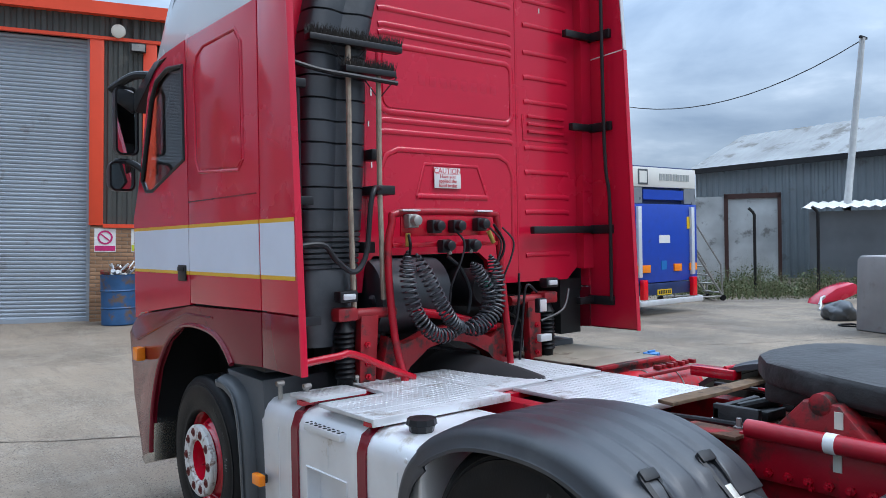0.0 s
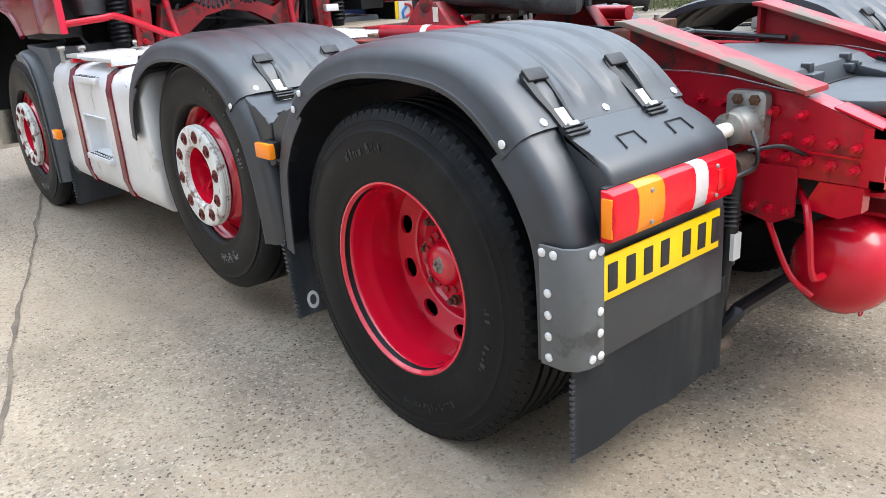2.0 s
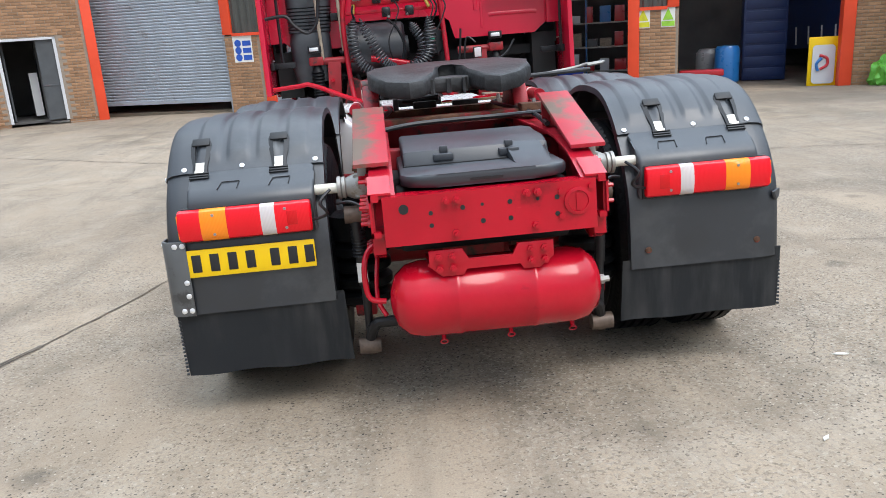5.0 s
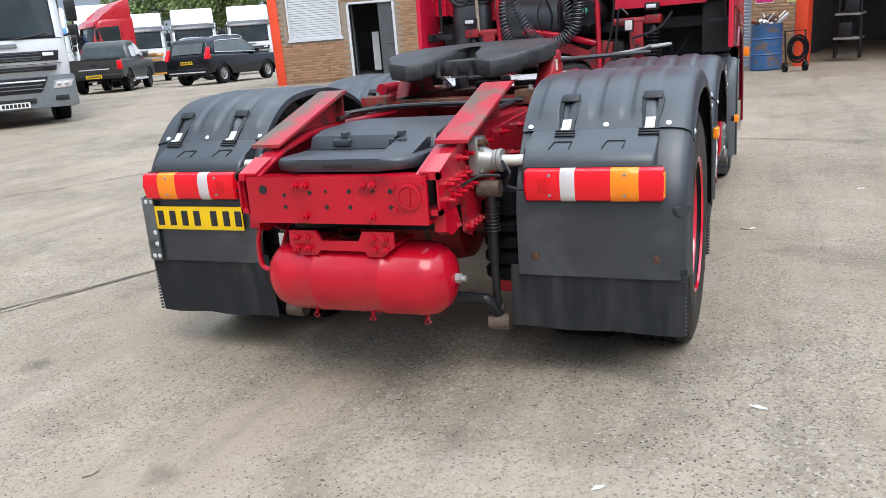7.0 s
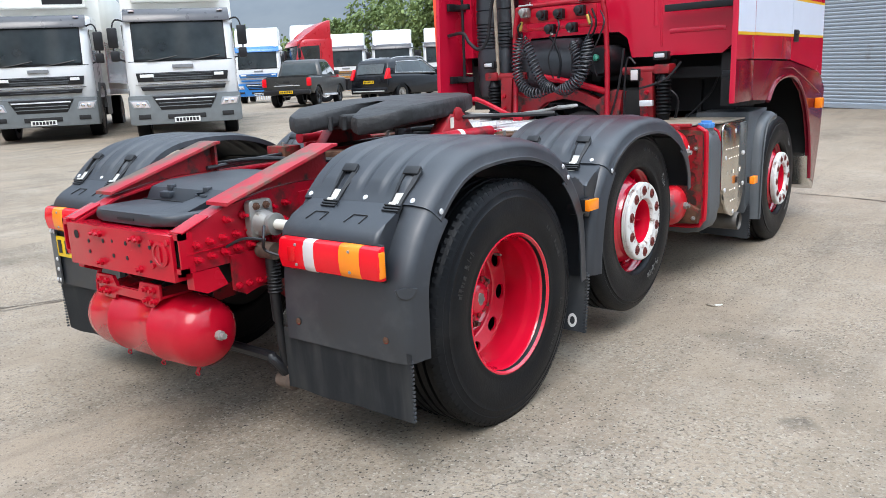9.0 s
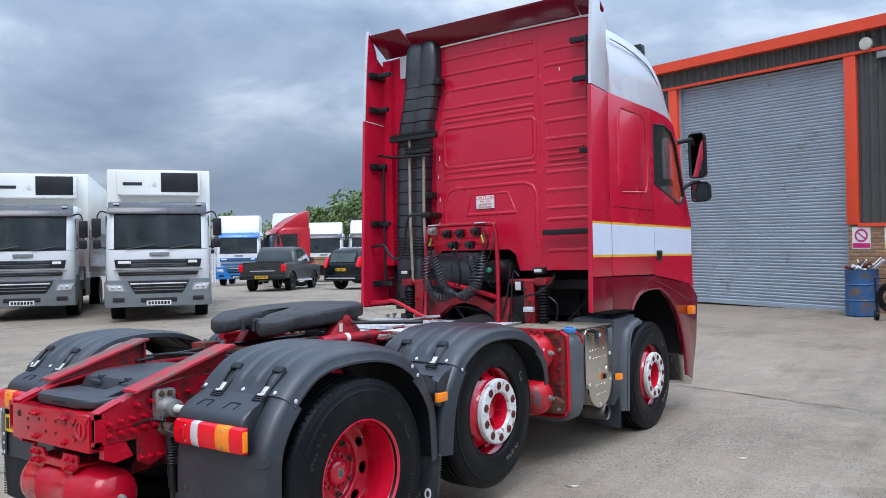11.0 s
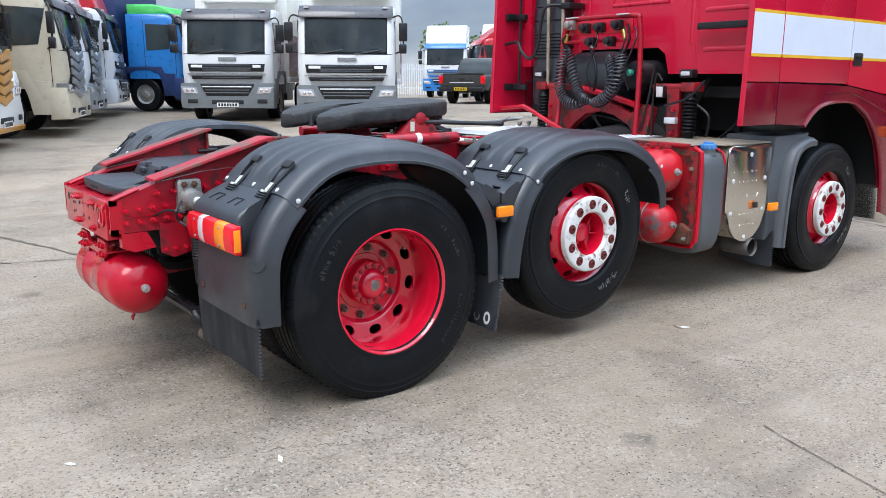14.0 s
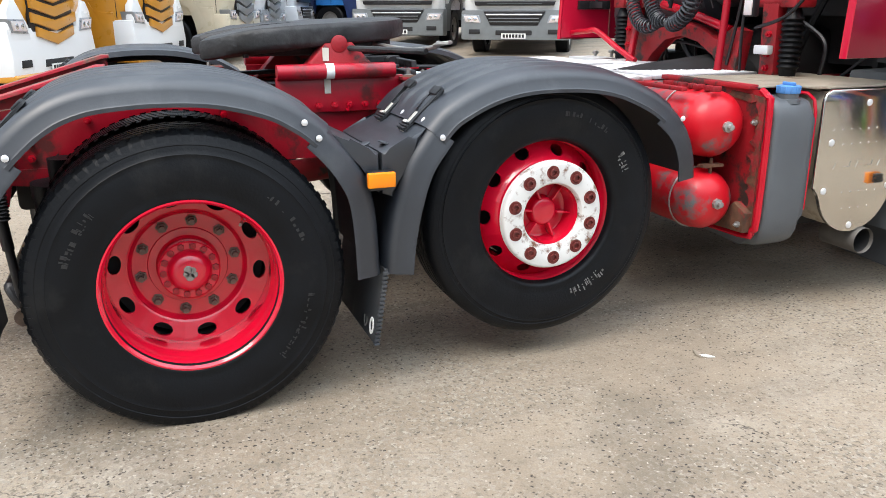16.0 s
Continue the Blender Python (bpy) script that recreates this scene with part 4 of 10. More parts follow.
# spring brakes, stabiliser and pipes under the tail
for s in (-1, 1):
    can = part("spring_brake", lathe(bmesh.new(), [(0, 0.03), (0.005, 0.095), (0.02, 0.105), (0.10, 0.105), (0.105, 0.118), (0.125, 0.118), (0.13, 0.105), (0.21, 0.10), (0.235, 0.06), (0.24, 0.0)], (s * 0.50, -0.40, 0.62), "y", 28), GRIMY_RED, truck, "grimy red spring brake chamber")
    part("brake_hose", tube(bmesh.new(), spline([(s * 0.50, -0.36, 0.73), (s * 0.46, -0.42, 0.82), (s * 0.36, -0.40, 0.86), (s * 0.2, -0.3, 0.84)]), 0.011, 8), BLACK_STEEL, can)
    part("push_rod", rod(bmesh.new(), (s * 0.50, -0.16, 0.62), (s * 0.50, -0.04, 0.60), 0.014, 8), DULL_STEEL, can)
    part("spring_beam", prism(bmesh.new(), [(-0.52, 0.33), (-0.52, 0.38), (-0.1, 0.44), (0.1, 0.44), (0.52, 0.36), (0.52, 0.31), (0.1, 0.36), (-0.1, 0.36)], "x", s * 0.5 - 0.045, s * 0.5 + 0.045, 0.008), GRIMY_RED, truck)
part("stabiliser_bar", tube(bmesh.new(), spline([(-0.49, -0.62, 0.26), (-0.46, -0.66, 0.33), (-0.36, -0.66, 0.34), (0.36, -0.66, 0.34), (0.46, -0.66, 0.33), (0.49, -0.62, 0.26)], 5), 0.024, 10), BLACK_STEEL, truck)
# plain dark blocks added to deepen the shade beneath the tail
part_each("under_shade_box", boxes((-0.36, 0.36, -0.60, -0.34, 0.62, 0.92), (-0.33, 0.33, -0.82, -0.62, 0.66, 0.90), bevel=0.02), DARK, truck)

# cross members, gearbox and axles seen through the frame
bm = boxes((-0.42, 0.42, -0.30, -0.20, 0.80, 1.0), (-0.42, 0.42, 0.9, 1.0, 0.80, 1.0), (-0.42, 0.42, 1.9, 2.0, 0.8, 1.0), (-0.42, 0.42, 2.55, 2.65, 0.8, 1.0), bevel=0.01)
part_each("cross_member", bm, GRIMY_RED, truck)
bm = bmesh.new()
rod(bm, (-0.9, 0, 0.51), (0.9, 0, 0.51), 0.085, 16)
lathe(bm, [(-0.2, 0.08), (-0.15, 0.18), (0.0, 0.23), (0.14, 0.2), (0.2, 0.09)], (0.02, 0.02, 0.53), "x", 24)
rod(bm, (0, 0.1, 0.58), (0, 1.9, 0.75), 0.06, 14)
part("drive_axle", bm, GRIMY_RED, truck)
bm = bmesh.new()
rod(bm, (-0.95, 1.37, 0.62), (0.95, 1.37, 0.62), 0.075, 14)
box(bm, -0.5, 0.5, 1.27, 1.47, 0.56, 0.7, 0.02)
part("lift_axle", bm, GRIMY_RED, truck)
bm = bmesh.new()
box(bm, -0.9, 0.9, 4.05, 4.2, 0.42, 0.56, 0.03)
part("front_axle", bm, GRIMY_RED, truck)
bm = bmesh.new()
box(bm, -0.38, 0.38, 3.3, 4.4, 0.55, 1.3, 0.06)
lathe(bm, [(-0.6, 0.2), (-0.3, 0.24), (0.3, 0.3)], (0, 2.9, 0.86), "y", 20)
part("engine_block", bm, DARK, truck, "dark engine and gearbox")
for s in (-1, 1):
    fold = [q for i in range(5) for q in ((i * 0.07, 0.10), (i * 0.07 + 0.02, 0.125), (i * 0.07 + 0.05, 0.125))]
    bm = lathe(bmesh.new(), fold + [(0.35, 0.13), (0.40, 0.13), (0.41, 0.06), (0.49, 0.06)], (s * 0.5, -0.40, 0.36), "z", 20)
    part("air_spring", bm, RUBBER, truck)
    bm = bmesh.new()
    rod(bm, (s * 0.50, -0.66, 0.80), (s * 0.49, -0.64, 0.50), 0.022, 14)
    rod(bm, (s * 0.49, -0.64, 0.52), (s * 0.49, -0.62, 0.24), 0.017, 14)
    for i in range(9):
        lathe(bm, [(0, 0.026), (0.006, 0.032), (0.012, 0.026)], (s * 0.495, -0.645, 0.62 + i * 0.014), "z", 12)
    damper = part("damper", bm, BLACK_STEEL, truck)
    bm = bmesh.new()
    for z, y in ((0.80, -0.66), (0.23, -0.62)):
        lathe(bm, [(-0.045, 0.035), (0.045, 0.035)], (s * 0.495, y, z), "x", 16)
    box(bm, s * 0.49 - 0.02, s * 0.49 + 0.02, -0.63, -0.57, 0.19, 0.30, 0.005)
    part_each("damper_eye", bm, NUT_STEEL, damper)
    part("damper_label", boxes((s * 0.494 - 0.02, s * 0.494 + 0.02, -0.672, -0.66, 0.52, 0.60)), LABEL_W, damper) if s < 0 else None
    # cast bracket and tube carrying the mudguard
    bm = prism(bmesh.new(), rounded(-0.715, -0.600, 0.855, 1.005, 0.018), "x", 0.436, 0.470, 0.003)
    prism(bm, [(-0.700, 0.872), (-0.615, 0.872), (-0.628, 0.960), (-0.690, 0.960)], "x", 0.468, 0.490, 0.008)
    lathe(bm, [(0.465, 0.056), (0.490, 0.050), (0.520, 0.037), (0.524, 0.043), (0.536, 0.043), (0.538, 0.039), (0.542, 0.045), (0.554, 0.045), (0.557, 0.026)], (0, -0.655, 0.911), "x", 24)
    guard_arm = part("guard_bracket", side(bm, s), DULL_STEEL, truck, "cast grey mudguard bracket", smooth=40)
    pieces("arm_bolt", bolt(0.015, 0.012, 0.008), RUST, guard_arm, [facing((0.470, y, 0.982), (1, 0, 0), s) for y in (-0.685, -0.635)], smooth=20)
    bm = lathe(bmesh.new(), [(0.55, 0.0205), (0.67, 0.0205)], (0, -0.655, 0.911), "x", 16)
    part("guard_tube", side(bm, s), CREAM, guard_arm, "cream plastic tube")
    bm = bmesh.new()
    tube(bm, spline([(0.58, -0.74, 0.92), (0.62, -0.78, 0.88), (0.60, -0.76, 0.83), (0.68, -0.72, 0.80)]), 0.006, 6)
    tube(bm, spline([(0.44, -0.82, 0.84), (0.5, -0.78, 0.87), (0.56, -0.72, 0.86)]), 0.006, 6)
    part_each("lamp_cable", side(bm, s), BLACK_STEEL, guard_arm)


# ---- wheels ----
def tyre_mesh(x_out, width, r):
    """A lorry tyre: bulged sidewalls, grooved tread, shoulder blocks. It lies along x with its outer wall at x_out."""
    bm = bmesh.new()
    w = width
    prof = [(0.034, 0.285), (0.014, 0.292), (0.007, 0.300), (0.004, 0.308), (0.0055, 0.314), (0.001, 0.335), (-0.003, 0.36), (-0.004, 0.385), (-0.003, 0.41), (0.0, 0.43),
            (0.003, 0.446), (0.0018, 0.449), (0.0045, 0.452), (0.0075, r - 0.056), (0.0105, r - 0.046), (0.009, r - 0.043), (0.015, r - 0.028), (0.024, r - 0.012), (0.038, r - 0.002)]
    tread = []
    groove = [0.2, 0.4, 0.6, 0.8]
    for g in groove:
        c = 0.04 + (w - 0.08) * g
        tread += [(c - 0.008, r), (c - 0.006, r - 0.012), (c + 0.006, r - 0.012), (c + 0.008, r)]
    full = prof + tread + [(w - a, q) for a, q in prof[::-1]]
    lathe(bm, [(x_out - a, q) for a, q in full], (0, 0, 0), "x", 96, close=False)
    return bm


def tread_blocks(x_out, w, r):
    bm = bmesh.new()
    for i in range(84):
        a = 2 * math.pi * i / 84
        for base, into in ((0.012, -1), (w - 0.012, 1)):
            m = Matrix.Rotation(a, 4, 'X')
            q0, q1 = x_out - base, x_out - base + into * 0.034
            v = [bm.verts.new(m @ Vector(p)) for p in ((q0, -0.013, r - 0.036), (q0, 0.013, r - 0.036), (q0 + into * 0.008, -0.013, r - 0.014), (q0 + into * 0.008, 0.013, r - 0.014),
                                                       (q1, -0.011, r + 0.003), (q1, 0.011, r + 0.003), (q1, -0.011, r - 0.02), (q1, 0.011, r - 0.02))]
            for q in ((0, 1, 3, 2), (2, 3, 5, 4), (4, 5, 7, 6), (0, 2, 4, 6), (1, 7, 5, 3)):
                bm.faces.new([v[k] for k in q])
    return bm


def disc_with_holes(bm, holes, r0, r1, x0, x1, hole_r, ea, er, k=24):
    """A wheel disc between two radii, with oval hand holes right through it."""
    step = 2 * math.pi / holes
    def at(a, r):
        f = (r - r0) / (r1 - r0)
        return bm.verts.new((x0 + (x1 - x0) * f, r * math.cos(a), r * math.sin(a)))
    for h in range(holes):
        outer, inner, deep = [], [], []
        for i in range(k):
            t = 2 * math.pi * i / k
            c, s_ = math.cos(t), math.sin(t)
            m = max(abs(c), abs(s_))
            outer.append(at(step * (h + 0.5 * c / m), (r0 + r1) / 2 + (r1 - r0) / 2 * s_ / m))
            p = at(step * h + ea * c / hole_r, hole_r + er * s_)
            inner.append(p)
            deep.append(bm.verts.new((p.co.x - 0.012, p.co.y, p.co.z)))
        for i in range(k):
            j = (i + 1) % k
            bm.faces.new((outer[i], outer[j], inner[j], inner[i]))
            bm.faces.new((inner[i], inner[j], deep[j], deep[i]))


def nut(bm, x, r, a, size=0.0165, long=0.03):
    lathe(bm, [(x, size * 1.35), (x + 0.005, size * 1.35), (x + 0.006, size), (x + 0.02, size), (x + 0.021, size * 0.7), (x + long, size * 0.65)], (0, r * math.cos(a), r * math.sin(a)), "x", 6)


def sidewall_arc(x, r, a0, a1, rows, seed):
    """Raised moulded strokes along an arc of the sidewall, of uneven length, too worn to read."""
    rnd = random.Random(seed)
    bm = bmesh.new()
    a = a0
    while a < a1:
        w = rnd.uniform(0.9, 2.4)
        for k in range(rows):
            if rnd.random() < 0.75:
                h0 = r + rnd.uniform(0.0, 0.004) + 0.011 * k
                h1 = h0 + rnd.choice((0.004, 0.009, 0.018))
                m = Matrix.Rotation(radians(a), 4, 'X')
                half = radians(w) * r * 0.5 * rnd.uniform(0.3, 1.0)
                q = [m @ Vector(p) for p in ((x, -half, h0), (x, half, h0), (x, half, h1), (x, -half, h1))]
                base = [bm.verts.new(p) for p in q]
                top = [bm.verts.new(p + Vector((0.0018, 0, 0))) for p in q]
                bm.faces.new(top)
                for i in range(4):
                    bm.faces.new((base[i], base[(i + 1) % 4], top[(i + 1) % 4], top[i]))
        a += w * 1.35
    return bm


def wheel(kind, s, y, z, turn):
    """kind: drive (twin tyres, deep dished rim), steer (rim that stands proud with a trim ring)."""
    m = pose(0, y, z, turn if s > 0 else -turn, 0, 0 if s > 0 else 180)
    tenth = 0.2 * math.pi
    if kind == "drive":
        bm = bmesh.new()
        lathe(bm, [(0.90, 0.148), (0.955, 0.143), (0.962, 0.138), (0.964, 0.112), (0.972, 0.104), (1.012, 0.104), (1.016, 0.107), (1.027, 0.107), (1.031, 0.102), (1.031, 0.078), (1.035, 0.073), (1.050, 0.070), (1.061, 0.060), (1.067, 0.040), (1.068, 0.0)], (0, 0, 0), "x", 40)
        hub = part("wheel", bm, WHEEL_RED, truck, "twin rear wheel with deep red dished rim")
        pieces("hub_bolt", lathe(bmesh.new(), [(0, 0.0125), (0.008, 0.0125), (0.0095, 0.010), (0.011, 0.0)], (0, 0, 0), "x", 6), GRIMY_RED, hub, [pose(1.031, 0.090 * math.cos(2 * math.pi * i / 14), 0.090 * math.sin(2 * math.pi * i / 14)) for i in range(14)], smooth=20)
        bm = bmesh.new()
        for i, (a, r_) in enumerate(((0.3, 0.012), (1.6, 0.017), (2.9, 0.013), (4.1, 0.018), (5.3, 0.014))):
            lathe(bm, [(1.0665, r_), (1.0692, r_ * 0.8), (1.0692, 0.0)], (0, 0.014 * math.cos(a), 0.014 * math.sin(a)), "x", 9)
        part("rubbed_spot", bm, DULL_STEEL, hub, "bare worn patch on the hub cap")
        bm = bmesh.new()
        lathe(bm, [(1.006, 0.281), (1.016, 0.2785), (1.03, 0.2775), (1.05, 0.274), (1.12, 0.271), (1.132, 0.272), (1.146, 0.278), (1.16, 0.280), (1.185, 0.281), (1.200, 0.285), (1.210, 0.292), (1.216, 0.299), (1.223, 0.302), (1.229, 0.300), (1.230, 0.294), (1.220, 0.286)], (0, 0, 0), "x", 64, close=False)
        disc_with_holes(bm, 10, 0.214, 0.281, 0.986, 1.006, 0.2495, 0.035, 0.0225)
        lathe(bm, [(0.986, 0.214), (0.982, 0.207), (0.966, 0.200), (0.960, 0.192), (0.957, 0.13)], (0, 0, 0), "x", 48, close=False)
        part("rim", bm, WHEEL_RED, hub, smooth=32)
        bm = bmesh.new()
        nut(bm, 0, 0, 0, 0.0165, 0.038)
        pieces("wheel_nut", bm, NUT_STEEL, hub, [pose(0.958, 0.1675 * math.cos(tenth * (i + 0.5)), 0.1675 * math.sin(tenth * (i + 0.5)), 17 * i) for i in range(10)], "rusty brown wheel nut")
        part("tyre", tyre_mesh(1.235, 0.30, 0.522), RUBBER, hub, "black outer tyre with worn block tread")
        tagged(part("tread", tread_blocks(1.235, 0.30, 0.522), RUBBER, hub, smooth=0), kind="stuff")
        for a0, a1, n_, sd in ((18, 46, 2, 31), (196, 232, 2, 32), (262, 292, 1, 33)):
            tagged(part("sidewall_mark", sidewall_arc(1.2385, 0.385, a0, a1, n_, sd), SIDEWALL_MARK, hub, smooth=0), kind="stuff")
        part("valve", rod(bmesh.new(), (1.012, 0.243, 0.043), (1.05, 0.235, 0.05), 0.006, 8), DULL_STEEL, hub, "bright tyre valve")
        part("inner_tyre", tyre_mesh(0.90, 0.30, 0.522), RUBBER, hub)
        tagged(part("tread", tread_blocks(0.90, 0.30, 0.522), RUBBER, hub, smooth=0), kind="stuff")
        bm = lathe(bmesh.new(), [(0.55, 0.2), (0.55, 0.25), (0.90, 0.25), (0.93, 0.27), (0.93, 0.2)], (0, 0, 0), "x", 32)
        part("drum", bm, DARK, hub)
    else:
        bm = bmesh.new()
        lathe(bm, [(1.198, 0.1212), (1.16, 0.118), (1.105, 0.112), (1.10, 0.100), (1.106, 0.062), (1.132, 0.058), (1.143, 0.052), (1.147, 0.044), (1.147, 0.0)], (0, 0, 0), "x", 36, close=False)
        hub = part("wheel", bm, WHEEL_RED, truck, "single wheel with red rim and white trim ring")
        bm = bmesh.new()
        lathe(bm, [(0.92, 0.24), (1.03, 0.245), (1.055, 0.262), (1.068, 0.276), (1.075, 0.281), (1.10, 0.279), (1.112, 0.283), (1.122, 0.294), (1.128, 0.301), (1.135, 0.303), (1.141, 0.301), (1.142, 0.295), (1.134, 0.286)], (0, 0, 0), "x", 64, close=False)
        disc_with_holes(bm, 10, 0.206, 0.281, 1.150, 1.075, 0.246, 0.029, 0.021)
        lathe(bm, [(1.150, 0.206), (1.166, 0.198), (1.172, 0.185), (1.172, 0.118)], (0, 0, 0), "x", 48, close=False)
        part("rim", bm, WHEEL_RED, hub, smooth=32)
        bm = bmesh.new()
        lathe(bm, [(1.176, 0.204), (1.181, 0.2135), (1.186, 0.2155), (1.190, 0.2135), (1.195, 0.2155), (1.200, 0.2135), (1.206, 0.216), (1.214, 0.2135), (1.2185, 0.209), (1.220, 0.202), (1.220, 0.140), (1.217, 0.130), (1.207, 0.1235), (1.196, 0.1215)], (0, 0, 0), "x", 64, close=False)
        ring = part("trim_ring", bm, RING_WHITE, hub, "chipped white-painted trim ring")
        ringed = [pose(1.2185, 0.1715 * math.cos(tenth * (i + 0.5)), 0.1715 * math.sin(tenth * (i + 0.5)), 13 * i) for i in range(10)]
        bm = bmesh.new()
        nut(bm, -0.010, 0, 0, 0.0165, 0.011)
        pieces("wheel_nut", bm, NUT_RED, hub, ringed, "rusty red wheel nut")
        pieces("nut_seat", lathe(bmesh.new(), [(0.0, 0.0275), (0.0032, 0.0265), (0.0032, 0.023), (0.0016, 0.018), (0.0016, 0.0)], (0, 0, 0), "x", 18, close=False), NUT_RED, hub, ringed)
        pieces("hub_rib", boxes((1.098, 1.150, -0.004, 0.004, 0.056, 0.117), bevel=0.002), WHEEL_RED, hub, [pose(0, 0, 0, 60 * i + 20) for i in range(6)])
        part("tyre", tyre_mesh(1.188, 0.295, 0.508), RUBBER, hub, "black single tyre with ribbed tread")
        for r_, a0, a1, n_, sd, mm in ((0.342, 196, 224, 3, 41, FADED_MARK), (0.352, 292, 302, 3, 42, FADED_MARK), (0.385, 320, 352, 1, 43, SIDEWALL_MARK)):
            tagged(part("sidewall_mark", sidewall_arc(1.1915, r_, a0, a1, n_, sd), mm, hub, smooth=0), kind="stuff")
        bm = lathe(bmesh.new(), [(0.78, 0.15), (0.78, 0.235), (1.02, 0.235), (1.02, 0.15)], (0, 0, 0), "x", 32)
        part("drum", bm, DARK, hub)
    hub.matrix_local = m
    return hub


for s in (-1, 1):
    wheel("drive", s, 0.0, 0.508, 27.6 if s > 0 else 16.5)
    wheel("steer", s, 1.357, 0.624, 2.5 if s > 0 else 9)
    wheel("steer", s, 4.12, 0.508, 20)


# ---- mudguards ----
def guard_sheet(line, ribs, lip=0.092, x_in=0.605, x_out=1.25, proud=0.0, thick=0.007):
    """A moulded guard: a cross-section with a turned-down outer lip, swept along a line of (y, z)."""
    cross = [(x_in, -0.03), (x_in + 0.004, -0.004)]
    if ribs:
        for c in (0.71, 0.83, 0.95, 1.07):
            cross += [(c - 0.052, 0.0), (c - 0.046, 0.002), (c - 0.036, 0.0085), (c - 0.028, 0.0100), (c + 0.028, 0.0100), (c + 0.036, 0.0085), (c + 0.046, 0.002), (c + 0.052, 0.0)]
    cross += [(x_out - 0.12, 0.0), (x_out - 0.075, 0.0), (x_out - 0.035, -0.007), (x_out - 0.014, -0.02), (x_out - 0.004, -0.042), (x_out, -lip * 0.8), (x_out + 0.004, -lip * 0.86), (x_out + 0.004, -lip)]
    pts = [Vector((0, a, b)) for a, b in line]
    bm = bmesh.new()
    rows = []
    for i, p in enumerate(pts):
        d = pts[min(i + 1, len(pts) - 1)] - pts[max(i - 1, 0)]
        nrm = Vector((0, -d.z, d.y)).normalized()
        f = min(1.0, max(0.0, (i - 3) / 4), max(0.0, (len(pts) - 4 - i) / 4)) if ribs else 1
        rows.append([bm.verts.new(p + nrm * (max(h, 0) * f + min(h, 0) + proud) + Vector((x, 0, 0))) for x, h in cross])
    for a, b in zip(rows, rows[1:]):
        for j in range(len(cross) - 1):
            bm.faces.new((a[j], a[j + 1], b[j + 1], b[j]))
    bmesh.ops.recalc_face_normals(bm, faces=bm.faces[:])
    if sum(f.normal.z for f in bm.faces) < 0:
        bmesh.ops.reverse_faces(bm, faces=bm.faces[:])
    bmesh.ops.solidify(bm, geom=bm.faces[:], thickness=thick)
    return bm


def smooth_line(pts, k=6):
    return [(p.y, p.z) for p in spline([(0, a, b) for a, b in pts], k)]


def guard_latch(x, y, z, s, parent, tilt):
    """A moulded rubber loop strap with a ribbed buckle and pale metal tongues, lying on the guard; tilt: the slope of the guard there."""
    m = pose(x, y, z, tilt)
    bm = bmesh.new()
    outer = [(-0.028, -0.035), (-0.030, 0.02), (-0.040, 0.07), (-0.042, 0.125), (-0.034, 0.146), (-0.016, 0.154), (0.016, 0.154), (0.034, 0.146), (0.042, 0.125), (0.040, 0.07), (0.030, 0.02), (0.028, -0.035)]
    inner = [(-0.017, -0.035), (-0.018, 0.02), (-0.022, 0.07), (-0.023, 0.112), (-0.018, 0.124), (-0.008, 0.129), (0.008, 0.129), (0.018, 0.124), (0.023, 0.112), (0.022, 0.07), (0.018, 0.02), (0.017, -0.035)]
    rings = [[bm.verts.new((a, b, h)) for a, b in line] for line, h in ((outer, 0.002), (outer, 0.012), (inner, 0.016), (inner, 0.002))]
    for a, b in zip(rings, rings[1:]):
        for i in range(11):
            bm.faces.new((a[i], a[i + 1], b[i + 1], b[i]))
    box(bm, -0.036, 0.036, 0.112, 0.150, 0.010, 0.021, 0.005)
    bm.transform(m)
    strap = part("guard_latch", side(bm, s), LATCH_RUBBER, parent, "black rubber guard latch")
    bm = boxes((-0.035, 0.035, -0.062, -0.026, 0.003, 0.018), *[(-0.038, 0.038, -0.060 + 0.012 * i, -0.053 + 0.012 * i, 0.017, 0.025) for i in range(3)], bevel=0.002)
    bm.transform(m)
    part("buckle", side(bm, s), LATCH_RUBBER, strap)
    bm = boxes((-0.021, 0.021, -0.028, 0.028, 0.008, 0.014), (-0.017, 0.017, -0.034, -0.022, 0.012, 0.027), (-0.024, 0.024, -0.102, -0.062, 0.003, 0.009), bevel=0.002)
    bm.transform(m)
    part_each("hook", side(bm, s), LATCH_TAG, strap, "pale bare metal tongue")


def rivets(points, axis_n, s, parent, r=0.011):
    head = tube(bmesh.new(), [(0, 0, 0), (0, 0, 0.003), (0, 0, 0.006)], [r, r, r * 0.5], 10)
    pieces("rivet", head, ALLOY, parent, [facing(p, d, s) for p, d in points], "bright rivet")


R_TOP = [(-0.547, 1.004), (-0.49, 1.060), (-0.43, 1.108), (-0.36, 1.148), (-0.269, 1.177), (-0.16, 1.190), (-0.05, 1.194), (0.084, 1.188), (0.2, 1.168), (0.32, 1.130), (0.42, 1.072), (0.485, 1.018)]
R_FRONT = [(0.470, 1.027), (0.535, 0.958), (0.588, 0.882), (0.630, 0.790), (0.649, 0.66), (0.657, 0.475)]
R_BACK = [(-0.697, 0.462), (-0.696, 0.60), (-0.690, 0.72), (-0.672, 0.80), (-0.640, 0.87), (-0.60, 0.935), (-0.535, 1.012)]
M_TOP = [(0.830, 0.998), (0.89, 1.060), (0.961, 1.103), (1.05, 1.143), (1.16, 1.173), (1.29, 1.186), (1.476, 1.181), (1.633, 1.152), (1.779, 1.091), (1.868, 1.034)]
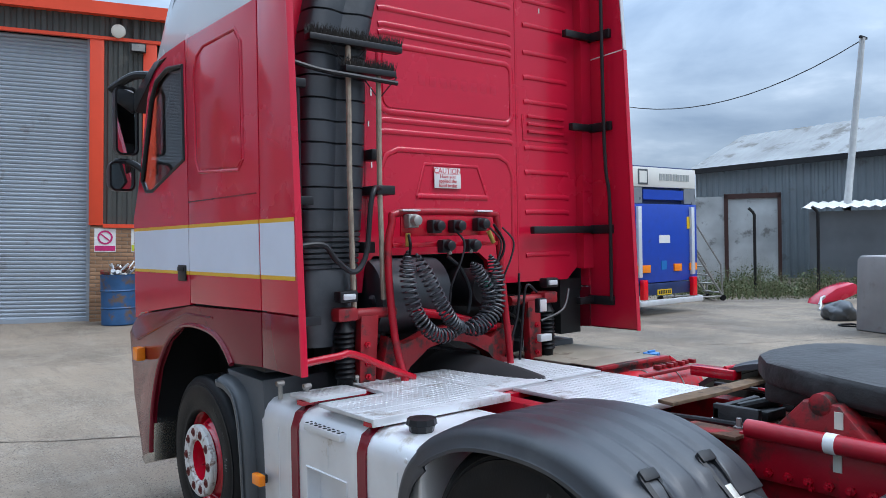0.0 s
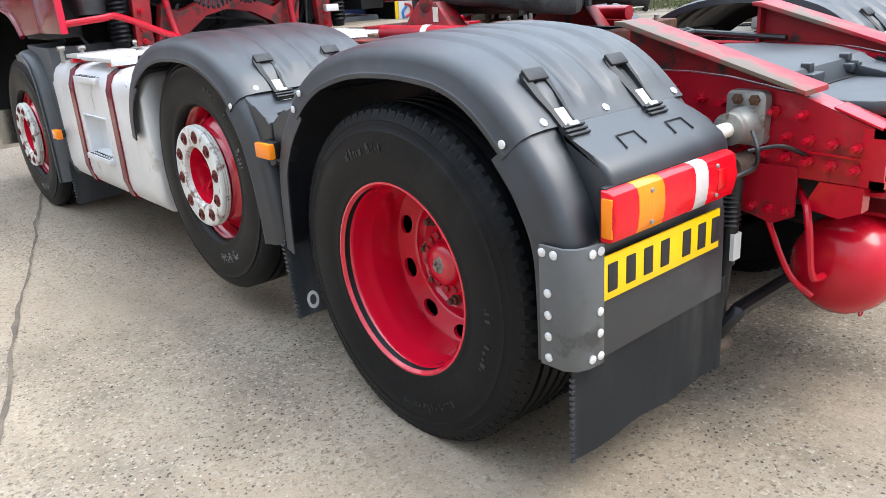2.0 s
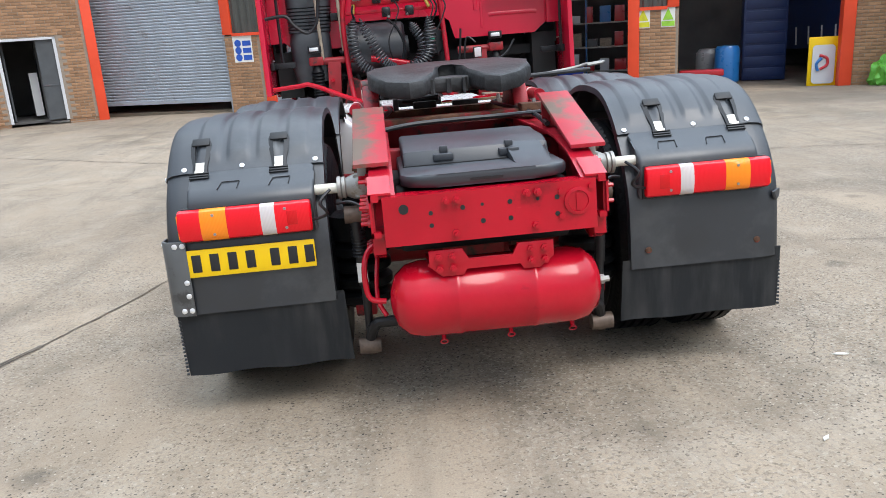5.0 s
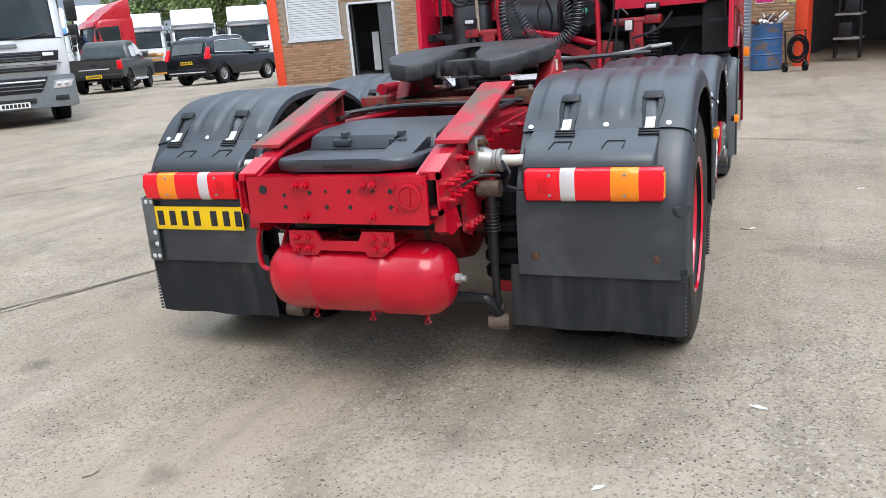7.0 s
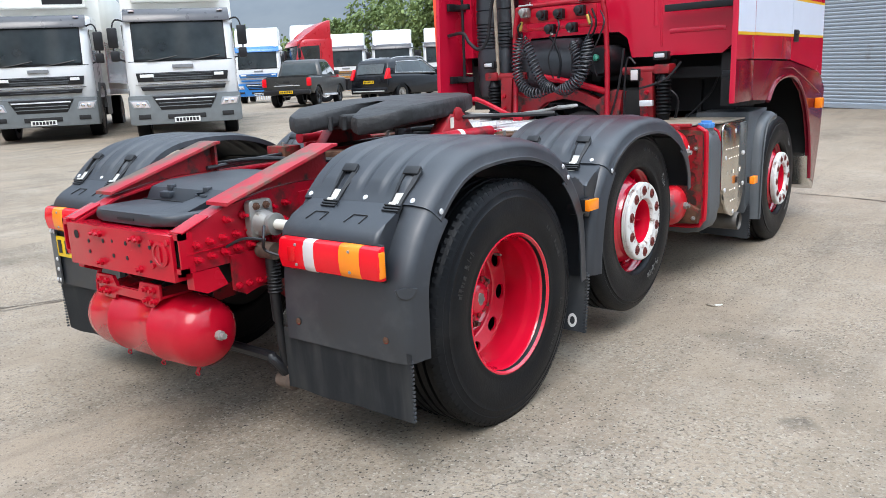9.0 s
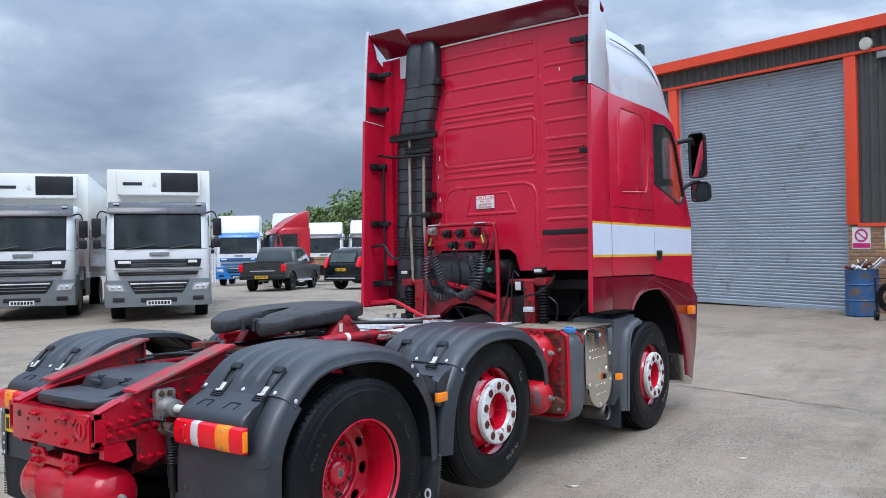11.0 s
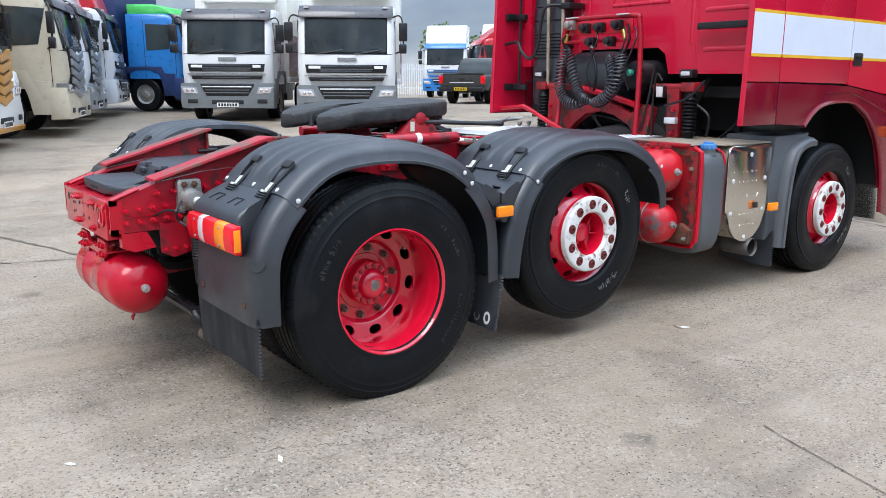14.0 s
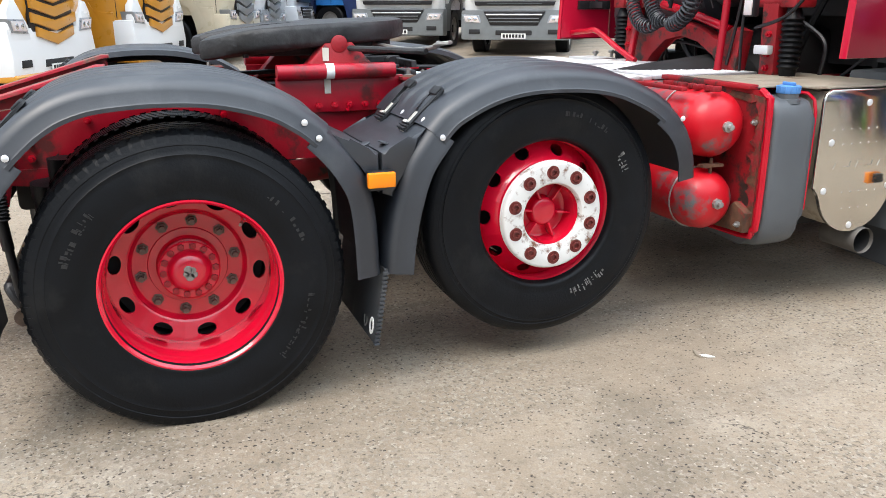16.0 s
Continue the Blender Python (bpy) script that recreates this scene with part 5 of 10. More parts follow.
M_BACK = [(0.663, 0.475), (0.676, 0.60), (0.706, 0.745), (0.755, 0.885), (0.842, 1.008)]
M_FRONT = [(1.855, 1.044), (1.92, 0.988), (1.97, 0.92), (2.005, 0.83), (2.018, 0.733)]
for s in (-1, 1):
    gd = part("rear_mudguard", side(guard_sheet(smooth_line(R_TOP), True, proud=0.006), s), PLASTIC, truck, "black ribbed plastic mudguard over the rear wheels")
    part("front_section", side(guard_sheet(smooth_line(R_FRONT), False, lip=0.10), s), PLASTIC, gd)
    part("rear_section", side(guard_sheet(smooth_line(R_BACK), False, lip=0.11), s), PLASTIC, gd)
    # moulded carrier for the lamp, with a sloping shelf on top
    bm = prism(bmesh.new(), [(-0.552, 1.008), (-0.60, 0.982), (-0.655, 0.955), (-0.695, 0.932), (-0.713, 0.905), (-0.714, 0.86), (-0.702, 0.755), (-0.67, 0.755), (-0.64, 0.88), (-0.56, 0.985)], "x", 0.645, 1.135, 0.014)
    part("lamp_carrier", side(bm, s), PLASTIC, gd)
    pieces("moulded_mark", tube(bmesh.new(), [(-0.04, -0.668, 0.9505), (-0.026, -0.625, 0.9725), (0.042, -0.625, 0.9725), (0.036, -0.668, 0.9505)], 0.0022, 5), DARK, gd, [pose(s * x, 0, 0) for x in (0.78, 0.98)])
    # raised half-disc on the rounded rear corner, shaped to shade like a thumb recess
    bm = lathe(bmesh.new(), [(0.0, 0.040), (0.006, 0.039), (0.010, 0.034)], (0, 0, 0), "z", 24)
    for v in bm.verts:
        if v.co.y > 0:
            v.co.y *= 0.12
    bm.transform(facing((1.226, -0.672, 0.735), (0.75, -0.66, 0.05)))
    part("recess_half_disc", side(bm, s), PLASTIC, gd)
    for x in (0.785, 1.10):
        guard_latch(x, -0.537, 1.016, s, gd, 45)
    rivets([((x, -0.538, 1.021), (0, -0.72, 0.69)) for x in (0.64, 0.935, 1.165)] + [((1.253, -0.489, 0.981), (1, 0, 0)), ((1.253, 0.441, 0.986), (1, 0, 0)), ((1.253, 0.395, 1.04), (1, 0, 0))], None, s, gd)
    bm = bmesh.new()
    k = 14
    rows = []
    low = 0.236 if s > 0 else 0.198
    for i in range(k + 1):
        x = 0.575 + 0.673 * i / k
        wave = 0.003 * math.sin(i * 1.1 + s)
        rows.append([bm.verts.new((x - 0.012 * f, -0.686 + wave * f + 0.012 * f, zz)) for zz, f in ((0.50, 0.0), (0.36, 0.5), (low + 0.004 * math.sin(i * 0.9), 1.0))])
    for a, b in zip(rows, rows[1:]):
        for j in range(2):
            bm.faces.new((a[j], b[j], b[j + 1], a[j + 1]))
    bmesh.ops.solidify(bm, geom=bm.faces[:], thickness=0.008)
    for i in range(15):
        z = low + 0.008 + i * 0.016
        box(bm, 1.236, 1.246, -0.686, -0.676, z, z + 0.008)
    flap = part("mud_flap", side(bm, s), FLAP, gd, "black rubber mud flap with dusty, scuffed lower edge")
    # lamp cluster: a rounded lens body in coloured lengths
    def lamp_body(x0, x1, out=0.0, bevel=0.006):
        line = [(-0.705, 0.764), (-0.730, 0.765 - out), (-0.742, 0.772), (-0.748 - out, 0.79), (-0.751 - out, 0.826), (-0.749 - out, 0.862), (-0.743, 0.880), (-0.730, 0.887 + out), (-0.705, 0.888)]
        return side(prism(bmesh.new(), line, "x", x0, x1, bevel), s)
    cluster = part("tail_lamp", lamp_body(0.662, 1.172, 0.0, 0.010), RED_LENS, truck, "long red, white and orange tail lamp")
    part("orange_lens", lamp_body(0.985, 1.085, 0.0008, 0.0004), ORANGE_LENS, cluster)
    part("white_lens", lamp_body(0.80, 0.855, 0.0008, 0.0004), WHITE_LENS, cluster)
    part("reflector", side(boxes((0.715, 0.755, -0.7525, -0.745, 0.80, 0.855), bevel=0.002), s), DEEP_RED_LENS, cluster)
    part("side_lens", side(boxes((1.15, 1.175, -0.742, -0.712, 0.778, 0.872), bevel=0.004), s), ORANGE_LENS, cluster)
    part("lamp_housing", side(boxes((0.655, 1.165, -0.716, -0.695, 0.756, 0.893), bevel=0.008), s), BLACK_STEEL, cluster)
    pieces("lens_screw", lathe(bmesh.new(), [(0, 0.006), (0.004, 0.005)], (0, 0, 0), "z", 10), DULL_STEEL, cluster, [facing((x, -0.7495, z), (0, -1, 0), s) for x in (0.76, 1.035) for z in (0.79, 0.865)])

    gm = part("middle_mudguard", side(guard_sheet(smooth_line(M_TOP), True, proud=0.006), s), PLASTIC, truck, "black ribbed plastic mudguard over the lifted middle wheel")
    part("front_section", side(guard_sheet(smooth_line(M_FRONT), False, lip=0.105, x_in=0.62), s), PLASTIC, gm)
    part("rear_section", side(guard_sheet(smooth_line(M_BACK), False, lip=0.105), s), PLASTIC, gm)
    # moulded lobes that bridge the valley between the guards
    for name, line in (("rear_lobe", [(0.475, 1.006), (0.55, 0.962), (0.62, 0.936), (0.656, 0.918), (0.657, 0.77), (0.632, 0.79), (0.588, 0.875), (0.53, 0.955)]),
                       ("front_lobe", [(0.665, 0.918), (0.70, 0.934), (0.77, 0.958), (0.84, 1.0), (0.79, 0.93), (0.745, 0.86), (0.705, 0.755), (0.664, 0.77)])):
        part(name, side(prism(bmesh.new(), line, "x", 0.66, 1.222, 0.012), s), PLASTIC, gm)
    for y, nz in ((0.622, -0.32), (0.702, 0.32)):
        part("round_boss", lathe(bmesh.new(), [(0, 0.027), (0.004, 0.027), (0.006, 0.024)], (0, 0, 0), "z", 20), PLASTIC, gm).matrix_local = facing((1.14, y, 0.934 + (0.0 if nz < 0 else 0.001)), (0, nz, 0.95), s)
    for x in (0.785, 1.08):
        guard_latch(x, 0.838, 1.007, s, gm, 45)
    rivets([((x, 0.842, 1.016), (0, -0.72, 0.69)) for x in (0.93, 1.165)] + [((1.253, 0.882, 0.962), (1, 0, 0)), ((1.253, 1.905, 0.978), (1, 0, 0))], None, s, gm)
    bm = bmesh.new()
    lean = lambda z: 0.664 - 0.045 * (0.49 - z) / 0.29
    prism(bm, [(0.664, 0.49), (0.676, 0.49), (lean(0.2) + 0.012, 0.2), (lean(0.2), 0.2)], "x", 0.63, 1.228)
    for i in range(18):
        z = 0.20 + i * 0.016
        box(bm, 1.222, 1.238, lean(z) - 0.004, lean(z) + 0.016, z, z + 0.008)
    flap2 = part("mud_flap", side(bm, s), FLAP, gm, "black rubber mud flap with a worn white mark")
    for x, r1, r0 in ((1.165, 0.034, 0.020), (1.085, 0.032, 0.022)):
        bm = lathe(bmesh.new(), [(0, r1), (0.0025, r1), (0.0025, r0), (0, r0)], (0, 0, 0), "z", 22, close=False)
        bmesh.ops.scale(bm, vec=(0.72, 1, 1), verts=bm.verts[:])
        if x < 1.1:
            bmesh.ops.delete(bm, geom=[v for v in bm.verts if v.co.y > 0.012], context='VERTS')
        bm.transform(facing((x, lean(0.252), 0.252), (0, -0.99, 0.15)))
        part("printed_mark", side(bm, s), FADED_MARK if x < 1.1 else LABEL_W, flap2)
    # side marker between the guards
    bm = boxes((1.225, 1.262, 0.605, 0.695, 0.80, 0.86), bevel=0.006)
    mk = part("side_marker", side(bm, s), BLACK_STEEL, truck, "orange side marker lamp")
    part("lens", side(boxes((1.25, 1.276, 0.60, 0.70, 0.803, 0.857), bevel=0.006), s), ORANGE_LENS, mk)
    bm = boxes((1.15, 1.23, 0.6, 0.7, 0.78, 0.84), bevel=0.02)
    part("marker_boss", side(bm, s), PLASTIC, mk)
    # front wheel: rear half guard and flap
    line = [(3.33, 0.30), (3.338, 0.5), (3.355, 0.72), (3.39, 0.90), (3.46, 1.02), (3.58, 1.075), (3.70, 1.085)]
    fg = part("front_mudguard", side(guard_sheet(smooth_line(line), False, lip=0.03, x_in=0.6, x_out=1.262), s), PLASTIC_GREY, truck, "dark grey front wheel guard")
    bm = prism(bmesh.new(), [(3.26, 1.10), (3.72, 1.11), (3.66, 1.04), (3.50, 0.90), (3.42, 0.74), (3.38, 0.45), (3.24, 0.36), (3.22, 0.75), (3.25, 1.0)], "x", 0.8, 1.19, 0.012)
    part("guard_wing", side(bm, s), PLASTIC_GREY, fg)
    bm = prism(bmesh.new(), [(0.75, 0.42), (1.2, 0.42), (1.19, 0.15), (0.78, 0.17)], "y", 3.32, 3.335)
    for i in range(14):
        box(bm, 1.185, 1.203, 3.317, 3.338, 0.16 + i * 0.018, 0.168 + i * 0.018)
    part("mud_flap", side(bm, s), FLAP, fg)
    bm = boxes((1.225, 1.252, 3.145, 3.19, 0.60, 0.645), bevel=0.006)
    mk = part("side_marker", side(bm, s), BLACK_STEEL, truck, "orange side marker lamp")
    part("lens", side(boxes((1.25, 1.285, 3.12, 3.21, 0.595, 0.65), bevel=0.006), s), ORANGE_LENS, mk)

# number plate as plain bars, on the left-hand guard
plate = part("number_plate", boxes((-1.187, -0.667, -0.712, -0.704, 0.617, 0.727), bevel=0.003), PLATE_Y, truck, "yellow rear number plate with black characters")
pieces("character_bar", boxes((0.007, 0.043, -0.7145, -0.711, 0.637, 0.707), bevel=0.002), BAR_BLACK, plate, [pose(x, 0, 0) for x in (-1.155, -1.085, -1.015, -0.945, -0.85, -0.78, -0.715)])
wrap = [(-1.163, -0.714), (-1.212, -0.712), (-1.244, -0.700), (-1.262, -0.672), (-1.264, -0.605), (-1.256, -0.605), (-1.254, -0.669), (-1.238, -0.692), (-1.209, -0.703), (-1.163, -0.705)]
patch = part("repair_plate", prism(bmesh.new(), wrap, "z", 0.462, 0.765, 0.001), PATCH_GREY, truck, "riveted grey metal repair plate on the guard")
rivets([((x, -0.7125, z), (-0.1, -1, 0)) for x in (-1.205, -1.175) for z in (0.485, 0.748)] + [((-1.178, -0.7135, z), (0, -1, 0)) for z in (0.545, 0.60)] + [((-1.263, -0.63, z), (-1, 0, 0)) for z in (0.485, 0.54, 0.595, 0.65)] + [((-1.2635, y, 0.748), (-1, 0, 0)) for y in (-0.615, -0.65)], None, 1, patch)
pieces("panel_bolt", lathe(bmesh.new(), [(0, 0.014), (0.003, 0.013), (0.006, 0.007)], (0, 0, 0), "z", 12), RUST, patch, [facing((x, -0.6975, 0.54), (0, -1, 0)) for x in (0.681, 1.139)], "rusty bolt head")

# ---- fifth wheel ----
bm = bmesh.new()
half = [(0.05, 0.62), (0.06, 0.45), (0.10, 0.30), (0.16, 0.14), (0.24, 0.10), (0.36, 0.17), (0.44, 0.32), (0.46, 0.55), (0.44, 0.80), (0.36, 0.98), (0.22, 1.08), (0.08, 1.11)]
half = [(x * 0.94, y if y > 0.6 else 0.6 + (y - 0.6) * 0.88) for x, y in half]
outline = [(x + 0.02, y) for x, y in half] + [(0.02 - x, y) for x, y in half[::-1]]
prism(bm, outline, "z", -0.09, 0.0, 0.022)
for v in bm.verts:
    edge = 0.05 * max(0.0, (0.4 - v.co.y)) / 0.3
    v.co.z += 1.335 + 0.05 * (v.co.y - 0.6) - edge + 0.006 * noise.noise(v.co * 9)
fifth = part("fifth_wheel", bm, GREASE, truck, "black greasy fifth wheel coupling plate")
bm = bmesh.new()
box(bm, -0.3, 0.3, 0.35, 1.0, 1.2, 1.28, 0.02)
rod(bm, (-0.2, 0.5, 1.23), (0.9, 0.95, 1.24), 0.012, 8)
for i in range(9):
    x = -0.34 + i * 0.085
    rod(bm, (x, 0.3 + 0.02 * (i % 3), 1.2), (x, 0.3 + 0.02 * (i % 3), 1.27), 0.014, 6)
part_each("lock_jaw", bm, GREASE, fifth)
bm = bmesh.new()
tube(bm, spline([(0.25, 0.9, 1.25), (0.55, 1.0, 1.23), (0.8, 1.02, 1.25), (0.9, 1.0, 1.27)]), 0.01, 8)
tube(bm, [(0.90, 0.985, 1.262), (0.98, 0.98, 1.27), (1.0, 1.0, 1.275), (0.98, 1.02, 1.275), (0.90, 1.01, 1.268)], 0.008, 8)
part("release_handle", bm, DULL_STEEL, fifth, "steel release handle")
for s in (-1, 1):
    bm = prism(bmesh.new(), [(0.47, 1.06), (0.97, 1.06), (0.78, 1.26), (0.66, 1.26)], "x", 0.36, 0.45, 0.015)
    st = part("pedestal", side(bm, s), GRIMY_RED, fifth)
    bm = lathe(bmesh.new(), [(0.34, 0.036), (0.452, 0.036), (0.458, 0.022)], (0, 0.72, 1.255), "x", 20)
    part("pivot", side(bm, s), GRIMY_RED, fifth)
    bm = boxes((0.44, 0.462, 0.44, 1.0, 0.97, 1.12), bevel=0.004)
    rod(bm, (0.49, 0.44, 1.145), (0.49, 0.95, 1.145), 0.032, 16)
    part("mounting_angle", side(bm, s), RAIL_RED, fifth)
    bm = lathe(bmesh.new(), [(0.645, 0.0335), (0.68, 0.0335)], (s * 0.49, 0, 1.145), "y", 18)
    part("paint_band", bm, LABEL_W, fifth, "white paint band")
    pieces("angle_bolt", bolt(0.016), CHASSIS_RED, fifth, [facing((0.462, 0.48 + i * 0.068, 1.0), (1, 0, 0), s) for i in range(8)], smooth=20)
for s in (-1, 1):
    part_each("paint_mark", side(boxes((0.45, 0.4545, 0.645, 0.672, 1.185, 1.24), (0.462, 0.4665, 0.645, 0.672, 1.05, 1.11)), s), CREAM, fifth, "pale paint mark")
    part("angle_flat", side(boxes((0.40, 0.52, 0.98, 1.22, 1.098, 1.112), bevel=0.003), s), RUST, fifth, "rusty flat bar")
part("cross_board", prism(bmesh.new(), [(-0.14, 1.50), (0.20, 1.49), (0.52, 1.505), (0.80, 1.51), (0.79, 1.60), (0.48, 1.585), (0.15, 1.585), (-0.12, 1.59)], "z", 1.082, 1.098, 0.003), PLANK, truck, "weathered brown board across the chassis")
pieces("board_bolt", bolt(0.014, 0.03, 0.03), RUST, truck, [pose(x, y, 1.096) for x, y in ((0.68, 1.53), (0.76, 1.55), (0.72, 1.58))])
part("slide_plate", prism(bmesh.new(), [(-0.30, 1.18), (0.06, 1.26), (0.24, 1.34), (0.12, 1.36), (-0.30, 1.25)], "z", 1.07, 1.082, 0.002), ALLOY, fifth, "pale alloy plate")
bm = boxes((-0.28, -0.25, 1.03, 1.22, 1.08, 1.16), (-0.28, 0.02, 1.19, 1.22, 1.10, 1.15), (-0.16, -0.02, 1.06, 1.14, 1.09, 1.13), (0.08, 0.24, 1.08, 1.14, 1.09, 1.12), bevel=0.006)
rod(bm, (-0.22, 1.15, 1.14), (0.0, 1.10, 1.15), 0.022, 10)
part_each("lock_gear", bm, GREASE, fifth)
part_each("red_offcut", prism(prism(bmesh.new(), [(0.22, 1.20), (0.34, 1.24), (0.30, 1.36)], "z", 1.115, 1.125), [(0.02, 1.12), (0.10, 1.13), (0.05, 1.22)], "z", 1.112, 1.12), CHASSIS_RED, fifth)
bm = boxes((-0.46, 0.46, 0.28, 0.40, 1.05, 1.09), (-0.46, 0.46, 1.0, 1.12, 1.05, 1.09), (-0.5, -0.35, 0.2, 0.32, 1.05, 1.12), (0.35, 0.5, 0.2, 0.32, 1.05, 1.12), bevel=0.006)
part_each("base_plate", bm, RUST, fifth, "rusty base plate")
pieces("base_bolt", bolt(0.02, 0.03, 0.03), DULL_STEEL, fifth, [pose(x, y, 1.08) for x, y in ((-0.42, 0.25), (0.42, 0.25), (-0.36, 1.06), (0.36, 1.06), (0.5, 1.08), (0.56, 1.1))])
bm = bmesh.new()
tube(bm, spline([(-0.42, -0.2, 1.07), (-0.2, -0.1, 1.09), (0.2, -0.05, 1.09), (0.42, 0.1, 1.08)]), 0.011, 8)
tube(bm, spline([(0.36, -0.35, 1.06), (0.38, 0.2, 1.08), (0.30, 0.9, 1.1), (0.45, 1.3, 1.08), (0.5, 1.7, 1.07)]), 0.012, 8)
tube(bm, spline([(-0.36, -0.3, 1.06), (-0.38, 0.3, 1.08), (-0.30, 1.0, 1.1), (-0.35, 1.7, 1.08)]), 0.012, 8)
part_each("air_line", bm, BLACK_STEEL, truck)
bm = bmesh.new()
rod(bm, (0.62, 1.72, 1.13), (0.98, 1.62, 1.15), 0.012, 8)
box(bm, 0.58, 0.66, 1.65, 1.9, 1.08, 1.13, 0.006)
part("red_lever", bm, CHASSIS_RED, truck)

# ---- deck plates ----
def checker(x0, x1, y0, y1, z, parent=truck):
    deck = part("deck_plate", boxes((x0, x1, y0, y1, z - 0.02, z), bevel=0.004), CHECKER, parent, "bright checker-plate aluminium deck")
    bm = bmesh.new()
    i = 0
    y = y0 + 0.02
    while y < y1 - 0.02:
        x = x0 + 0.02 + 0.019 * (i % 2)
        while x < x1 - 0.02:
            a = 0.013 if (i % 2) else -0.013
            pts = [(x - 0.011, y - a * 0.8), (x, y + 0.0038), (x + 0.011, y + a * 0.8), (x, y - 0.0038)]
            base = [bm.verts.new((px, py, z)) for px, py in pts]
            top = bm.verts.new((x, y, z + 0.0028))
            for j in range(4):
                bm.faces.new((base[j], base[(j + 1) % 4], top))
            x += 0.03
        y += 0.021
        i += 1
    tagged(part("tread_studs", bm, CHECKER, deck, smooth=0, fix=False), kind="stuff")


checker(-1.2, -0.42, 2.22, 2.66, 1.075)
checker(-0.41, 0.42, 2.36, 3.02, 1.07)
checker(-1.18, -0.86, 2.78, 2.98, 1.075)
checker(-0.82, -0.42, 2.67, 3.02, 1.072)
checker(-0.27, 0.42, 1.64, 2.35, 1.065)
part_each("deck_edge", boxes((-0.27, 0.42, 1.626, 1.639, 1.035, 1.066), (-1.2, -0.42, 2.206, 2.219, 1.04, 1.076), bevel=0.002), ALLOY, truck, "folded aluminium edge of the deck")

# ---- fuel tank on the left ----
TANK = [(-1.215, 0.47), (-1.207, 0.425), (-1.185, 0.385), (-1.15, 0.357), (-1.10, 0.345), (-0.62, 0.345), (-0.55, 0.42), (-0.55, 0.96), (-0.62, 1.03), (-1.11, 1.03), (-1.155, 1.02), (-1.19, 0.993), (-1.21, 0.955), (-1.215, 0.91)]
STEP = TANK + [(-1.215, 0.765), (-1.15, 0.765), (-1.15, 0.575), (-1.215, 0.555)]
bm = bmesh.new()
for line, y0, y1 in ((TANK, 1.86, 2.405), (STEP, 2.405, 2.745), (TANK, 2.745, 3.22)):
    prism(bm, line, "y", y0, y1)
es = [e for e in bm.edges if all(abs(v.co.y - y) < 1e-4 for v in e.verts for y in (1.86,)) or all(abs(v.co.y - 3.22) < 1e-4 for v in e.verts)]
bmesh.ops.bevel(bm, geom=es, offset=0.03, segments=3, affect='EDGES', profile=0.5)
tank = part("fuel_tank", bm, ALLOY, truck, "large dull aluminium fuel tank with red straps", smooth=50)
for y in (2.02, 2.56, 3.04):
    part("pressed_seam", boxes((-1.2175, -1.2145, y - 0.004, y + 0.004, 0.80 if y == 2.56 else 0.48, 0.90)), ALLOY, tank)
for y in (2.27, 2.86):
    bm = prism(bmesh.new(), [(-1.224, 0.47), (-1.198, 0.383), (-1.12, 0.337), (-0.62, 0.337), (-0.62, 0.345), (-1.118, 0.345), (-1.19, 0.39), (-1.215, 0.47), (-1.215, 0.92), (-1.19, 0.99), (-1.12, 1.031), (-0.62, 1.031), (-0.62, 1.04), (-1.123, 1.04), (-1.198, 0.997), (-1.224, 0.922)], "y", y - 0.032, y + 0.032)
    part("tank_strap", bm, MAROON, tank, "red painted tank strap")
tube_line = [(-1.216, 2.40, 0.55), (-1.216, 2.40, 0.77), (-1.216, 2.75, 0.77), (-1.216, 2.75, 0.55)]
part("step_recess", tube(bmesh.new(), tube_line, 0.006, 8), ALLOY, tank)
for z, y0, y1, d in ((0.55, 2.40, 2.75, 0.02), (0.965, 2.42, 2.74, 0.012)):
    bm = boxes((-1.225 - d, -1.15 if z < 0.6 else -1.19, y0, y1, z - 0.02, z + 0.012), bevel=0.004)
    tr = part("step_tread", bm, ALLOY, tank)
    # flat dark discs give the tread its holes, shade put in as colour
    pieces("tread_hole", lathe(bmesh.new(), [(0, 0.009), (0.003, 0.009)], (0, 0, 0), "z", 8), DARK, tr, [pose(-1.222 - d + 0.012 + 0.024 * j, y0 + 0.03 + i * 0.04, z + 0.0115) for i in range(8) for j in range(2)])
bm = lathe(bmesh.new(), [(0, 0.05), (0.025, 0.055), (0.03, 0.065), (0.055, 0.06), (0.06, 0.03), (0.061, 0.0)], (-1.06, 2.06, 1.03), "z", 10)
part("filler_cap", bm, BLACK_STEEL, tank, "black filler cap")
bm = bmesh.new()
for y in (2.86, 2.27):
    box(bm, -1.19, -0.6, y - 0.028, y + 0.028, 1.033, 1.053)
box(bm, -0.62, 0.5, 2.3, 2.36, 1.02, 1.048)
part("deck_support", bm, CHASSIS_RED, tank)
bm = bmesh.new()
for x, y in ((-1.16, 3.12), (-0.78, 2.99), (-1.1, 2.95)):
    rod(bm, (x, y, 1.02), (x, y, 1.10), 0.012, 8)
    rod(bm, (x - 0.02, y, 1.10), (x + 0.02, y, 1.10), 0.014, 8)
part_each("deck_pin", bm, DULL_STEEL, tank)

